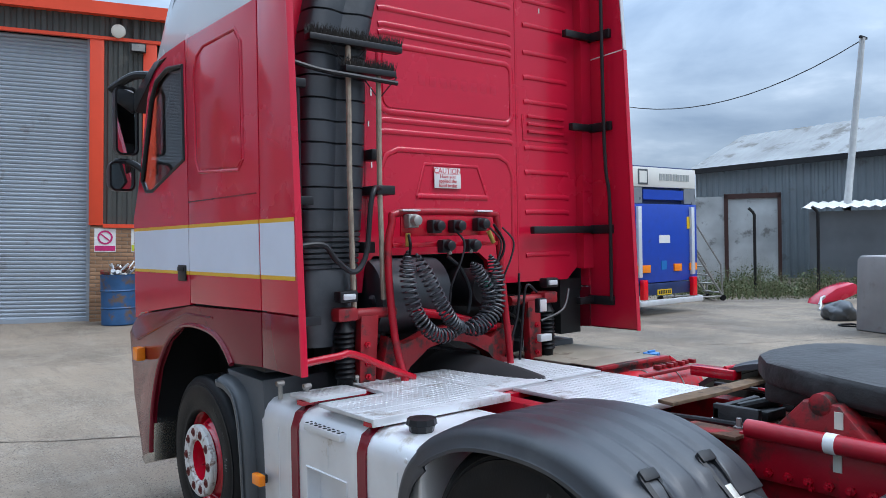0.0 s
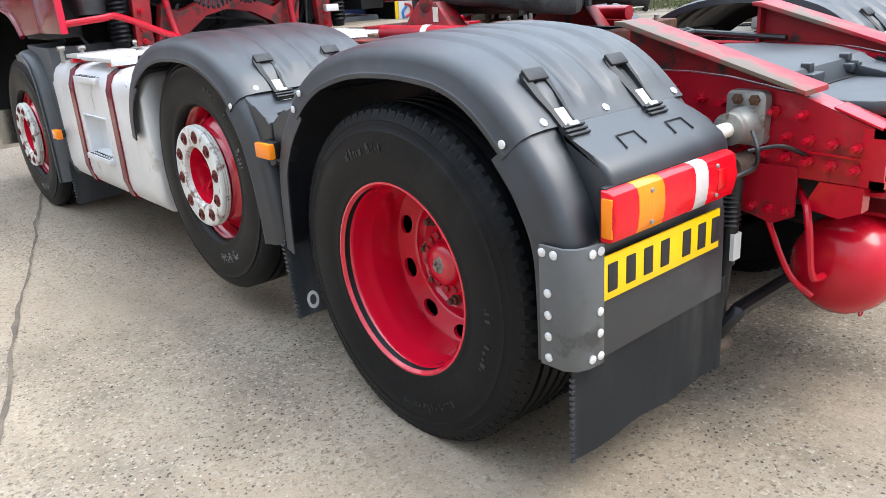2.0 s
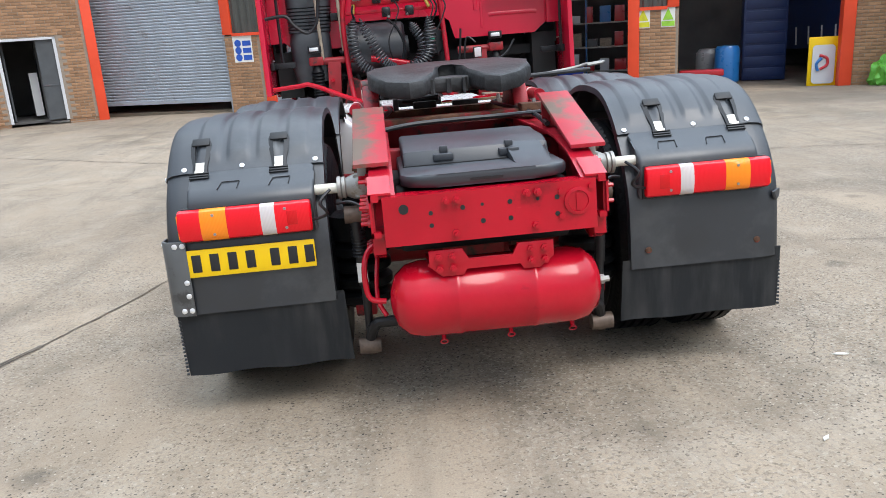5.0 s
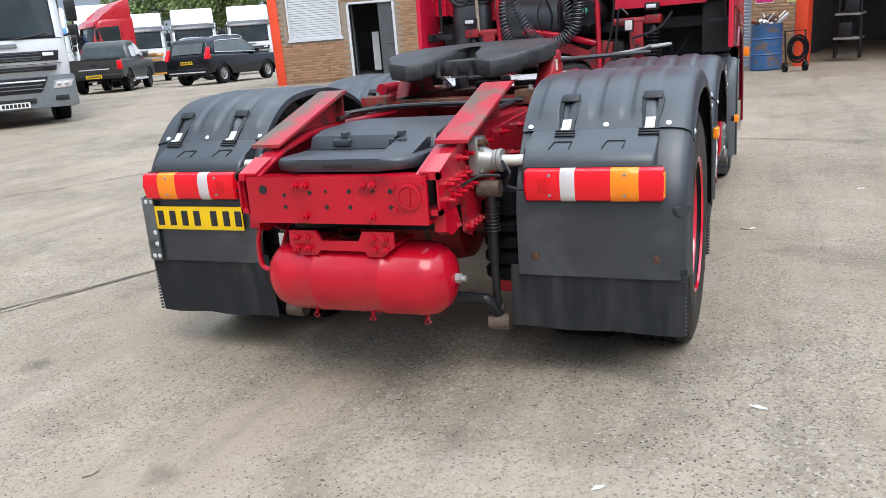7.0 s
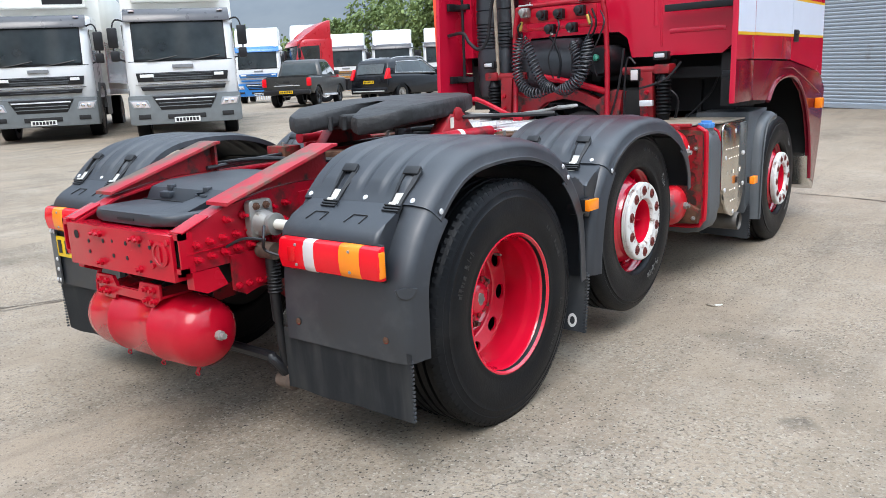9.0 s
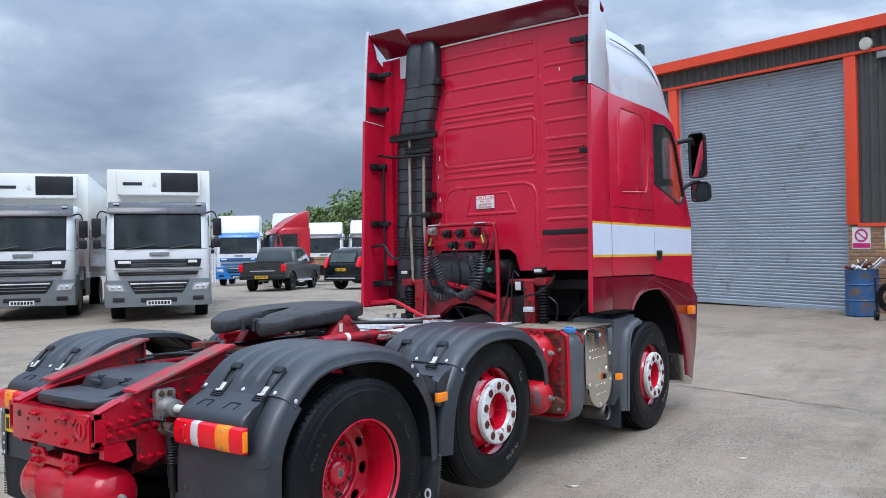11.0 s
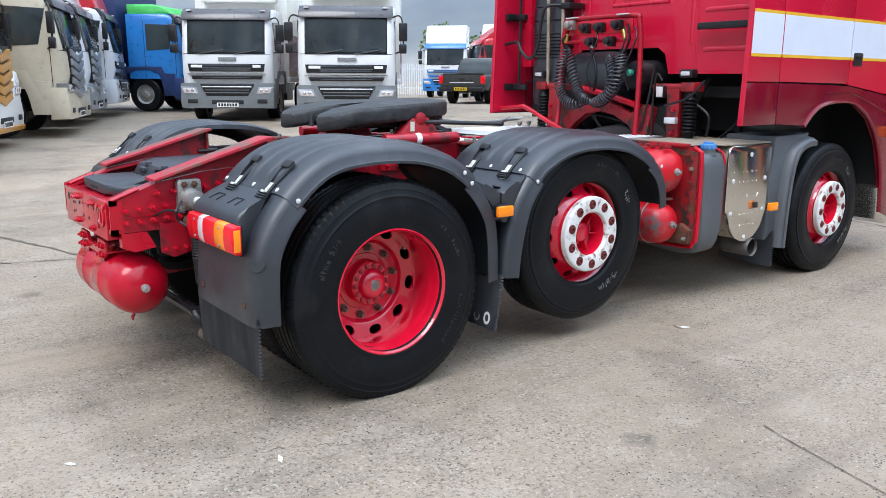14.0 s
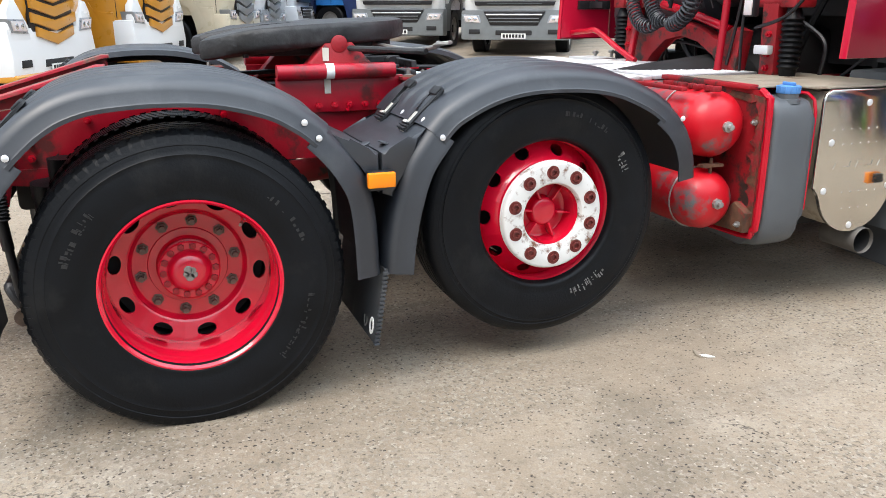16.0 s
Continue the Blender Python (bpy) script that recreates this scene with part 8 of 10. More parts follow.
def lorry(label, m, cab, bumper, top=2.95, grille="bars", body=None, body_mat=None, visor=None, lamp_z=0.78, accent=None, hood=None, slot=None, slope=False, group="parked lorries"):
    """A parked lorry. Its front stands at y = 0 and faces -y; x runs across it."""
    t = thing("lorry", label, "lorry", m, group)
    accent = accent or BLACK_STEEL
    visor = visor or SMOKED
    slot = slot or BLACK_STEEL
    levels = [(0.10, 0.95), (0.02, 1.25), (0.05, 1.72), (0.22, 2.62), (0.30, 2.74), (0.46, 2.80)]

    def face(y, half=1.15):
        return [(-half, y + 0.20), (-half + 0.05, y + 0.07), (-half + 0.18, y), (half - 0.18, y), (half - 0.05, y + 0.07), (half, y + 0.20)]

    def strip(z0, z1, half, off):
        """A curved sheet just off the cab's front, between two heights."""
        bm = bmesh.new()
        rows = [[bm.verts.new((x, y - off, z)) for x, y in face(0.05 + (z - 1.72) * 0.189, half)] for z in (z0, z1)]
        for k in range(5):
            bm.faces.new((rows[0][k], rows[0][k + 1], rows[1][k + 1], rows[1][k]))
        bmesh.ops.solidify(bm, geom=bm.faces[:], thickness=0.012)
        return bm

    bm = bmesh.new()
    rings = [[bm.verts.new((x, y, z)) for x, y in [(-1.15, 1.75)] + face(yf) + [(1.15, 1.75)]] for yf, z in levels]
    for a, b in zip(rings, rings[1:]):
        for k in range(8):
            bm.faces.new((a[k], a[(k + 1) % 8], b[(k + 1) % 8], b[k]))
    bm.faces.new(rings[0][::-1])
    bm.faces.new(rings[-1])
    cabin = part("cab", bm, cab, t, smooth=50)
    if top > 2.9:
        roof_line = [(0.30, 2.78), (0.62, 2.94), (1.05, top - 0.26), (1.45, top - 0.08), (1.62, top), (1.75, top), (1.75, 2.78)] if slope else [(0.35, 2.78), (0.50, 2.78 + 0.6 * (top - 2.78)), (0.68, top - 0.09), (0.95, top), (1.75, top), (1.75, 2.78)]
        part("roof", prism(bmesh.new(), roof_line, "x", -1.08, 1.08, 0.06), hood or cab, cabin)
    part("screen_surround", strip(1.69, 2.56, 1.135, 0.006), BLACK_STEEL, cabin)
    part("windscreen", strip(1.74, 2.52, 1.10, 0.014), DARK_PANE, cabin)
    bm = prism(bmesh.new(), [(0.12, 2.53), (0.15, 2.66), (0.32, 2.80), (0.42, 2.82), (0.30, 2.62), (0.22, 2.53)], "x", -1.10, 1.10, 0.02)
    part("sun_visor", bm, visor, cabin)
    pieces("roof_marker", boxes((-0.06, 0.06, 0.20, 0.26, 2.74, 2.775), bevel=0.008), WHITE_LENS, cabin, [pose(x, 0, 0) for x in (-0.92, 0.92)])
    pieces("wiper", tube(bmesh.new(), [(-0.3, 0.015, 1.70), (0.0, 0.02, 1.74), (0.32, 0.03, 1.80)], 0.012, 5), BLACK_STEEL, cabin, [pose(-0.4, 0, 0), pose(0.5, 0, 0)])
    for s in (-1, 1):
        part("side_window", side(prism(bmesh.new(), [(0.45, 1.80), (0.28, 2.48), (1.15, 2.52), (1.15, 1.76)], "x", 1.145, 1.156), s), DARK_PANE, cabin)
        part_each("door_seam", side(boxes((1.148, 1.153, 1.21, 1.225, 1.0, 2.6), (1.148, 1.153, 0.25, 0.262, 1.0, 1.75)), s), DARK, cabin)
        mr = part_each("mirror", side(boxes((1.24, 1.44, 0.10, 0.22, 2.0, 2.42), (1.24, 1.42, 0.10, 0.22, 1.72, 1.94), bevel=0.03), s), BLACK_STEEL, t)
        part("mirror_arm", side(tube(bmesh.new(), spline([(1.1, 0.25, 2.55), (1.25, 0.2, 2.58), (1.33, 0.16, 2.4), (1.33, 0.16, 1.85), (1.12, 0.3, 1.72)]), 0.018, 6), s), BLACK_STEEL, mr)
        lp = part("headlamp", side(prism(bmesh.new(), [(0.70, lamp_z - 0.09), (1.10, lamp_z - 0.07), (1.16, lamp_z + 0.11), (0.78, lamp_z + 0.10)], "y", -0.03, 0.2, 0.02), s), SILVER, t)
        part("lamp_glass", side(prism(bmesh.new(), [(0.75, lamp_z - 0.06), (1.07, lamp_z - 0.045), (1.12, lamp_z + 0.08), (0.82, lamp_z + 0.075)], "y", -0.042, -0.025, 0.008), s), WHITE_LENS, lp)
        for x in (0.86, 0.99):
            part("reflector", side(lathe(bmesh.new(), [(-0.046, 0.0), (-0.048, 0.03), (-0.04, 0.045)], (x, 0, lamp_z + 0.01), "y", 14, close=False), s), MIRROR, lp)
        bm = prism(bmesh.new(), [(0.3, 0.45), (0.3, 1.1), (0.62, 1.1), (0.72, 1.3), (1.9, 1.3), (1.98, 1.1), (1.98, 0.7), (1.86, 0.7), (1.8, 1.1), (1.5, 1.22), (1.1, 1.22), (0.8, 1.1), (0.7, 0.8), (0.66, 0.45)], "x", 1.0, 1.17, 0.01)
        part("arch", side(bm, s), cab if grille == "chevron" else bumper, t)
    if grille == "bars":
        for z0, z1, w in ((1.265, 1.455, 0.93), (1.075, 1.165, 0.86)):
            part("grille_slot", prism(bmesh.new(), [(-w, z0), (w, z0), (w + 0.03, z1), (-w - 0.03, z1)], "y", -0.01, 0.06, 0.012), slot, t)
        part("grille_bar", prism(bmesh.new(), [(-0.62, 1.335), (0.62, 1.335), (0.63, 1.36), (-0.63, 1.36)], "y", -0.03, 0.02, 0.006), PLASTIC_GREY, t)
        part("apron_seam", boxes((-0.98, 0.98, -0.006, 0.02, 1.205, 1.215)), DARK, t, smooth=0)
        part("name_bar", boxes((-0.2, 0.24, -0.004, 0.03, 1.545, 1.615), bevel=0.004), surface("grey_lettering", (0.20, 0.21, 0.22), 0.5), t, smooth=0)
        pieces("grille_louvre", boxes((-0.6, 0.6, -0.02, 0.0, 0, 0.012)), PLASTIC_GREY, t, [pose(0, 0, z) for z in (1.40, 1.43, 1.29, 1.31, 1.11)], smooth=0)
        part("badge_bar", boxes((-0.88, -0.60, -0.022, -0.005, 1.36, 1.425), bevel=0.006), LABEL_W, t, smooth=0)
        part("badge_bar", boxes((0.66, 0.86, -0.022, -0.005, 1.36, 1.425), bevel=0.006), LABEL_W, t, smooth=0)
        part("lower_grille", prism(bmesh.new(), [(-0.52, 0.66), (0.52, 0.66), (0.68, 0.96), (-0.68, 0.96)], "y", -0.05, 0.06, 0.02), BLACK_STEEL, t)
        pieces("lower_bar", boxes((-0.55, 0.55, -0.062, -0.045, 0, 0.018)), bumper, t, [pose(0, 0, z) for z in (0.73, 0.80)])
        part("bright_bar", boxes((-0.62, 0.62, -0.066, -0.045, 0.875, 0.905), bevel=0.006), ALLOY, t)
    else:
        part("grille_back", prism(bmesh.new(), [(-0.44, 0.72), (0.44, 0.72), (0.60, 0.95), (0.60, 1.78), (-0.60, 1.78), (-0.60, 0.95)], "y", -0.005, 0.05, 0.02), BLACK_STEEL, t)
        for i in range(5):
            w = 0.60 if i else 0.50
            part("grille_bar", prism(bmesh.new(), [(-w, 0.10), (0.0, -0.02), (w, 0.10), (w, -0.03), (0.0, -0.15), (-w, -0.03)], "y", -0.05, 0.0, 0.012), accent, t).location.z = 0.90 + 0.185 * i
        if grille == "chevron":
            for s in (-1, 1):
                part("front_cheek", side(prism(bmesh.new(), [(0.60, 0.62), (1.13, 0.62), (1.15, 1.18), (1.04, 1.34), (0.92, 1.36), (0.66, 1.02)], "y", -0.015, 0.12, 0.03), s), bumper, t)
            part("front_lip", prism(bmesh.new(), [(-0.03, 0.30), (-0.05, 0.37), (-0.02, 0.40), (0.34, 0.40), (0.34, 0.30)], "x", -1.17, 1.17, 0.02), cab, t)
        part("star_badge", lathe(bmesh.new(), [(0, 0.09), (-0.03, 0.09), (-0.03, 0.07), (0, 0.07)], (0, -0.02, 1.62), "y", 20, close=False), ALLOY, t)
    bm = prism(bmesh.new(), [(-0.02, 0.36), (-0.04, 0.60), (0.0, 0.98), (0.35, 0.98), (0.35, 0.34)], "x", -1.18, 1.18, 0.05)
    part("bumper", bm, bumper, t)
    part_each("bumper_slot", boxes((-0.4, 0.4, -0.045, 0.0, 0.46, 0.56), (-1.0, -0.75, -0.045, 0.0, 0.48, 0.58), (0.75, 1.0, -0.045, 0.0, 0.48, 0.58), bevel=0.01), DARK, t)
    pl = part("number_plate", boxes((-0.27, 0.27, -0.055, -0.04, 0.385, 0.495)), PLATE_W, t, smooth=0)
    pieces("plate_bar", boxes((-0.025, 0.025, -0.058, -0.054, 0.405, 0.475)), BAR_BLACK, pl, [pose(-0.21 + 0.07 * i, 0, 0) for i in range(7)], smooth=0)
    long = 8.2 if body else 6.0
    part("chassis", boxes((-0.42, -0.34, 0.5, long, 0.72, 0.98), (0.34, 0.42, 0.5, long, 0.72, 0.98), (-1.1, -0.5, 2.4, 3.6, 0.5, 0.98), (0.5, 1.1, 2.4, 3.4, 0.5, 0.98), (-0.5, 0.5, 0.3, 1.7, 0.5, 1.0)), BLACK_STEEL, t)
    for s in (-1, 1):
        for y in ((1.3, 5.9) if body else (1.3, 4.9)):
            road_wheel(t, s * 1.12, y, 0.49, 0.3, DULL_STEEL)
    if body:
        part("load_body", boxes((-1.25, 1.25, 2.0, 8.3, 1.08, 3.78), bevel=0.03), body_mat, t, body)
        part("body_rail", boxes((-1.26, 1.26, 1.98, 8.32, 1.0, 1.14), bevel=0.01), ALLOY, t)
        if body.startswith("white"):
            fr = part("fridge_unit", boxes((-1.0, 1.0, 1.55, 2.0, 3.1, 3.72), bevel=0.03), OFF_WHITE, t, "white refrigeration unit on the body front")
            part("fridge_grille", boxes((0.05, 0.94, 1.535, 1.56, 3.17, 3.66), bevel=0.01), BLACK_STEEL, fr)
            part("fridge_badge", boxes((-0.85, -0.4, 1.54, 1.56, 3.33, 3.41)), BAR_BLACK, fr, smooth=0)
            part_each("side_band", boxes((-1.255, -1.248, 2.1, 8.2, 1.3, 2.3), (1.248, 1.255, 2.1, 8.2, 1.3, 2.3)), MAROON, t)
    return t


LORRY_WHITE = surface("white_lorry_paint", (0.72, 0.73, 0.73), 0.3, spread=0.03, scale=1.5, coat=0.3)
GREY_BUMPER = surface("grey_bumper", (0.15, 0.165, 0.17), 0.5, spread=0.1)
OFF_WHITE = surface("off_white_body", (0.74, 0.73, 0.68), 0.4, spread=0.06, scale=1.0, stain=(0.35, 0.32, 0.27), stain_amount=0.15)
GOLD = surface("golden_yellow_paint", (0.55, 0.24, 0.02), 0.3, spread=0.06, coat=0.5)
CREAM_PAINT = surface("cream_paint", (0.52, 0.46, 0.34), 0.3, spread=0.05, coat=0.5)
SILVER = surface("silver_grey_paint", (0.30, 0.32, 0.34), 0.3, metal=0.4, spread=0.06)
BLUE = surface("bright_blue_paint", (0.02, 0.17, 0.48), 0.3, spread=0.06, coat=0.4)
SMOKED = surface("smoked_brown_visor", (0.045, 0.042, 0.046), 0.3, spread=0.1, coat=0.3)
NAVY = surface("navy_curtain", (0.012, 0.028, 0.10), 0.45, spread=0.15)
ROYAL = surface("royal_blue_panel", (0.015, 0.06, 0.42), 0.4, spread=0.08, stain=(0.03, 0.05, 0.2), stain_amount=0.2)
GREEN_SHEET = surface("green_sheet", (0.05, 0.42, 0.08), 0.5)
BRIGHT_RED = surface("bright_red_paint", (0.50, 0.02, 0.03), 0.3, spread=0.06, coat=0.4)
GUNMETAL = surface("gunmetal_paint", (0.05, 0.05, 0.048), 0.35, metal=0.3, spread=0.08, coat=0.2)
BLACK_PAINT = surface("black_car_paint", (0.008, 0.009, 0.012), 0.22, spread=0.1, coat=0.2, spec=0.35)

lorry("white rigid refrigerated lorry with grey bumper, parked nose out", on_yard(-12.2, 7.75, 55), LORRY_WHITE, GREY_BUMPER, 2.85, body="white refrigerated box body", body_mat=OFF_WHITE)
lorry("white rigid refrigerated lorry beside a like one", on_yard(-15.2, 6.05, 54), LORRY_WHITE, GREY_BUMPER, 2.85, body="white refrigerated box body", body_mat=OFF_WHITE)
lorry("golden yellow tractor unit with white bumper and chevron grille", on_yard(-8.9, -1.1, 157), GOLD, LORRY_WHITE, 3.7, "chevron", accent=GOLD, lamp_z=1.0)
lorry("golden yellow tractor unit with white bumper, next in the row", on_yard(-11.45, 0.42, 157), GOLD, LORRY_WHITE, 3.7, "chevron", accent=GOLD, lamp_z=1.0)
lorry("cream high-roof tractor unit with black lower grille", on_yard(-14.0, 2.25, 157), CREAM_PAINT, CREAM_PAINT, 3.7, "dark", accent=SILVER, lamp_z=0.95)
lorry("silver grey tractor unit in a row of parked lorries", on_yard(-16.6, 3.3, 157), WHITE, SILVER, 3.5, "dark", accent=SILVER)
lorry("white tractor unit with red trim in the row", on_yard(-19.1, 4.6, 157), WHITE, WHITE, 3.6, "bars", hood=BRIGHT_RED)
lorry("dark blue curtain-sided lorry with light blue cab", on_yard(-20.0, 7.25, 134), BLUE, NAVY, 3.08, body="navy curtain-sided body", body_mat=NAVY, hood=GREEN_SHEET)
lorry("white and blue high-roof tractor unit behind a pickup", on_yard(-29.24, 23.86, 44), LORRY_WHITE, BLUE, 3.75, "bars", visor=BLUE, slot=BLUE)
lorry("red high-roof tractor unit parked side on", on_yard(-25.2, 22.4, -28), BRIGHT_RED, BRIGHT_RED, 3.6, "bars", visor=BRIGHT_RED, slope=True)
lorry("white tractor unit with yellow grille bars", on_yard(-28.6, 29.5, 40), LORRY_WHITE, GOLD, 3.5, "bars", accent=GOLD, slot=GOLD)
lorry("white high-roof tractor unit at the back of the yard", on_yard(-26.6, 31.2, 38), LORRY_WHITE, LORRY_WHITE, 3.6, "bars")
lorry("white tractor unit with blue bumper at the back", on_yard(-24.3, 32.9, 36), LORRY_WHITE, BLUE, 3.6, "bars")
lorry("white high-roof tractor unit behind the others", on_yard(-33.0, 30.8, 36), LORRY_WHITE, GREY_BUMPER, 4.35, "bars")


def car_plate(parent, y, z):
    pl = part("number_plate", boxes((-0.26, 0.26, y - 0.012, y, z, z + 0.11)), PLATE_Y, parent, smooth=0)
    pieces("plate_bar", boxes((-0.022, 0.022, y - 0.015, y - 0.011, z + 0.02, z + 0.09)), BAR_BLACK, pl, [pose(-0.2 + 0.066 * i, 0, 0) for i in range(7)], smooth=0)


def lean_in(bm, z0, rate):
    """Lean a car's upper sides inwards above a height."""
    for v in bm.verts:
        if v.co.z > z0:
            v.co.x *= 1 - rate * (v.co.z - z0)
    return bm


def pickup(m):
    t = thing("pickup_truck", "gunmetal grey double-cab pickup seen from behind", "car", m)
    lower = [(0.05, 0.55), (0.0, 0.75), (0.02, 1.12), (1.55, 1.14), (1.6, 1.10), (5.1, 1.08), (5.25, 0.95), (5.25, 0.5), (4.75, 0.45), (4.68, 0.7), (4.4, 0.86), (4.05, 0.86), (3.8, 0.7), (3.72, 0.42), (1.6, 0.42), (1.52, 0.7), (1.25, 0.86), (0.9, 0.86), (0.65, 0.7), (0.58, 0.5)]
    body = part("body", prism(bmesh.new(), lower, "x", -0.92, 0.92, 0.05), GUNMETAL, t, smooth=50)
    part("cabin", lean_in(prism(bmesh.new(), [(1.6, 1.1), (1.68, 1.45), (1.80, 1.72), (2.1, 1.80), (3.0, 1.79), (3.25, 1.68), (4.05, 1.12)], "x", -0.90, 0.90, 0.06), 1.12, 0.30), GUNMETAL, t, smooth=50)
    part("rear_window", lean_in(prism(bmesh.new(), [(1.60, 1.20), (1.63, 1.20), (1.665, 1.42), (1.76, 1.66), (1.72, 1.66), (1.63, 1.42)], "x", -0.76, 0.76), 1.12, 0.30), DARK_PANE, t)
    part("cargo_rail", tube(bmesh.new(), [(-0.84, 0.2, 1.13), (-0.84, 1.5, 1.15), (0.84, 1.5, 1.15), (0.84, 0.2, 1.13)], 0.025, 6), BLACK_STEEL, t)
    part("tailgate_pressing", tube(bmesh.new(), [(-0.42, -0.002, 0.96), (-0.30, -0.004, 0.86), (0.30, -0.004, 0.86), (0.42, -0.002, 0.96)], 0.012, 6), GUNMETAL, t)
    for s in (-1, 1):
        part("side_window", side(lean_in(prism(bmesh.new(), [(1.82, 1.2), (1.94, 1.66), (2.50, 1.70), (2.50, 1.2)], "x", 0.895, 0.909), 1.12, 0.30), s), DARK_PANE, t)
        part("side_window", side(lean_in(prism(bmesh.new(), [(2.58, 1.2), (2.58, 1.70), (3.05, 1.69), (3.75, 1.2)], "x", 0.895, 0.909), 1.12, 0.30), s), DARK_PANE, t)
        part("tail_lamp", side(boxes((0.78, 0.94, -0.03, 0.12, 0.78, 1.08), bevel=0.02), s), RED_LENS, t)
        part("wing_mirror", side(boxes((0.92, 1.12, 3.4, 3.52, 1.18, 1.36), bevel=0.03), s), GUNMETAL, t)
        part("sill_step", side(boxes((0.84, 0.97, 1.7, 3.65, 0.36, 0.44), bevel=0.02), s), ALLOY, t)
        for y in (1.08, 4.23):
            road_wheel(t, s * 0.91, y, 0.38, 0.25, BLACK_STEEL)
    part("bed", boxes((-0.78, 0.78, 0.1, 1.5, 1.13, 1.16)), DARK, t)
    part("rear_bumper", boxes((-0.9, 0.9, -0.12, 0.1, 0.48, 0.66), bevel=0.03), BLACK_STEEL, t)
    part("tailgate_handle", boxes((-0.12, 0.12, -0.012, 0.0, 0.92, 0.99), bevel=0.004), DARK, t)
    part("tailgate_bar", boxes((-0.5, 0.5, -0.01, 0.002, 0.80, 0.83)), ALLOY, t)
    car_plate(t, -0.12, 0.52)


def estate_car(m):
    t = thing("sport_utility_car", "black sport utility car with red tail lamps, seen from behind", "car", m)
    lower = [(0.05, 0.42), (-0.02, 0.6), (0.02, 0.98), (0.2, 1.06), (4.4, 1.0), (4.7, 0.75), (4.66, 0.36), (4.25, 0.34), (4.18, 0.62), (3.9, 0.78), (3.55, 0.78), (3.3, 0.62), (3.22, 0.32), (1.35, 0.32), (1.28, 0.62), (1.0, 0.78), (0.7, 0.78), (0.45, 0.62), (0.38, 0.4)]
    part("body", prism(bmesh.new(), lower, "x", -0.93, 0.93, 0.06), BLACK_PAINT, t, smooth=50)
    part("cabin", lean_in(prism(bmesh.new(), [(0.06, 1.0), (0.22, 1.42), (0.3, 1.58), (0.8, 1.68), (1.9, 1.69), (2.5, 1.60), (3.5, 1.02)], "x", -0.91, 0.91, 0.09), 1.05, 0.32), BLACK_PAINT, t, smooth=50)
    part("rear_window", prism(bmesh.new(), [(0.055, 1.1), (0.075, 1.1), (0.22, 1.46), (0.20, 1.46)], "x", -0.66, 0.66), DARK_PANE, t)
    for s in (-1, 1):
        part("side_window", side(lean_in(prism(bmesh.new(), [(0.5, 1.14), (0.72, 1.5), (2.3, 1.54), (3.05, 1.1)], "x", 0.905, 0.920), 1.05, 0.32), s), DARK_PANE, t)
        part("window_trim", side(lean_in(tube(bmesh.new(), [(0.922, 0.5, 1.13), (0.922, 3.1, 1.08), (0.922, 2.32, 1.57), (0.922, 0.74, 1.53)], 0.011, 6, closed=True), 1.05, 0.32), s), ALLOY, t)
        part("tail_lamp", side(prism(bmesh.new(), [(-0.02, 0.90), (-0.01, 1.0), (0.13, 1.28), (0.2, 1.30), (0.17, 1.0), (0.28, 0.92)], "x", 0.79, 0.936, 0.01), s), RED_LENS, t)
        part("roof_rail", side(tube(bmesh.new(), spline([(0.66, 0.6, 1.64), (0.68, 1.0, 1.70), (0.68, 2.2, 1.71), (0.66, 2.6, 1.62)]), 0.016, 6), s), ALLOY, t)
        part("wing_mirror", side(boxes((0.92, 1.08, 2.95, 3.08, 1.05, 1.2), bevel=0.03), s), BLACK_PAINT, t)
        for y in (0.86, 3.72):
            road_wheel(t, s * 0.93, y, 0.36, 0.24, DULL_STEEL)
    part("rear_bumper", boxes((-0.9, 0.9, -0.06, 0.12, 0.36, 0.6), bevel=0.04), BLACK_PAINT, t)
    part("bumper_strip", boxes((-0.8, 0.8, -0.068, -0.05, 0.44, 0.48), bevel=0.004), ALLOY, t)
    car_plate(t, -0.02, 0.74)


pickup(on_yard(-19.95, 17.5, 30))
estate_car(on_yard(-17.8, 19.7, 1))


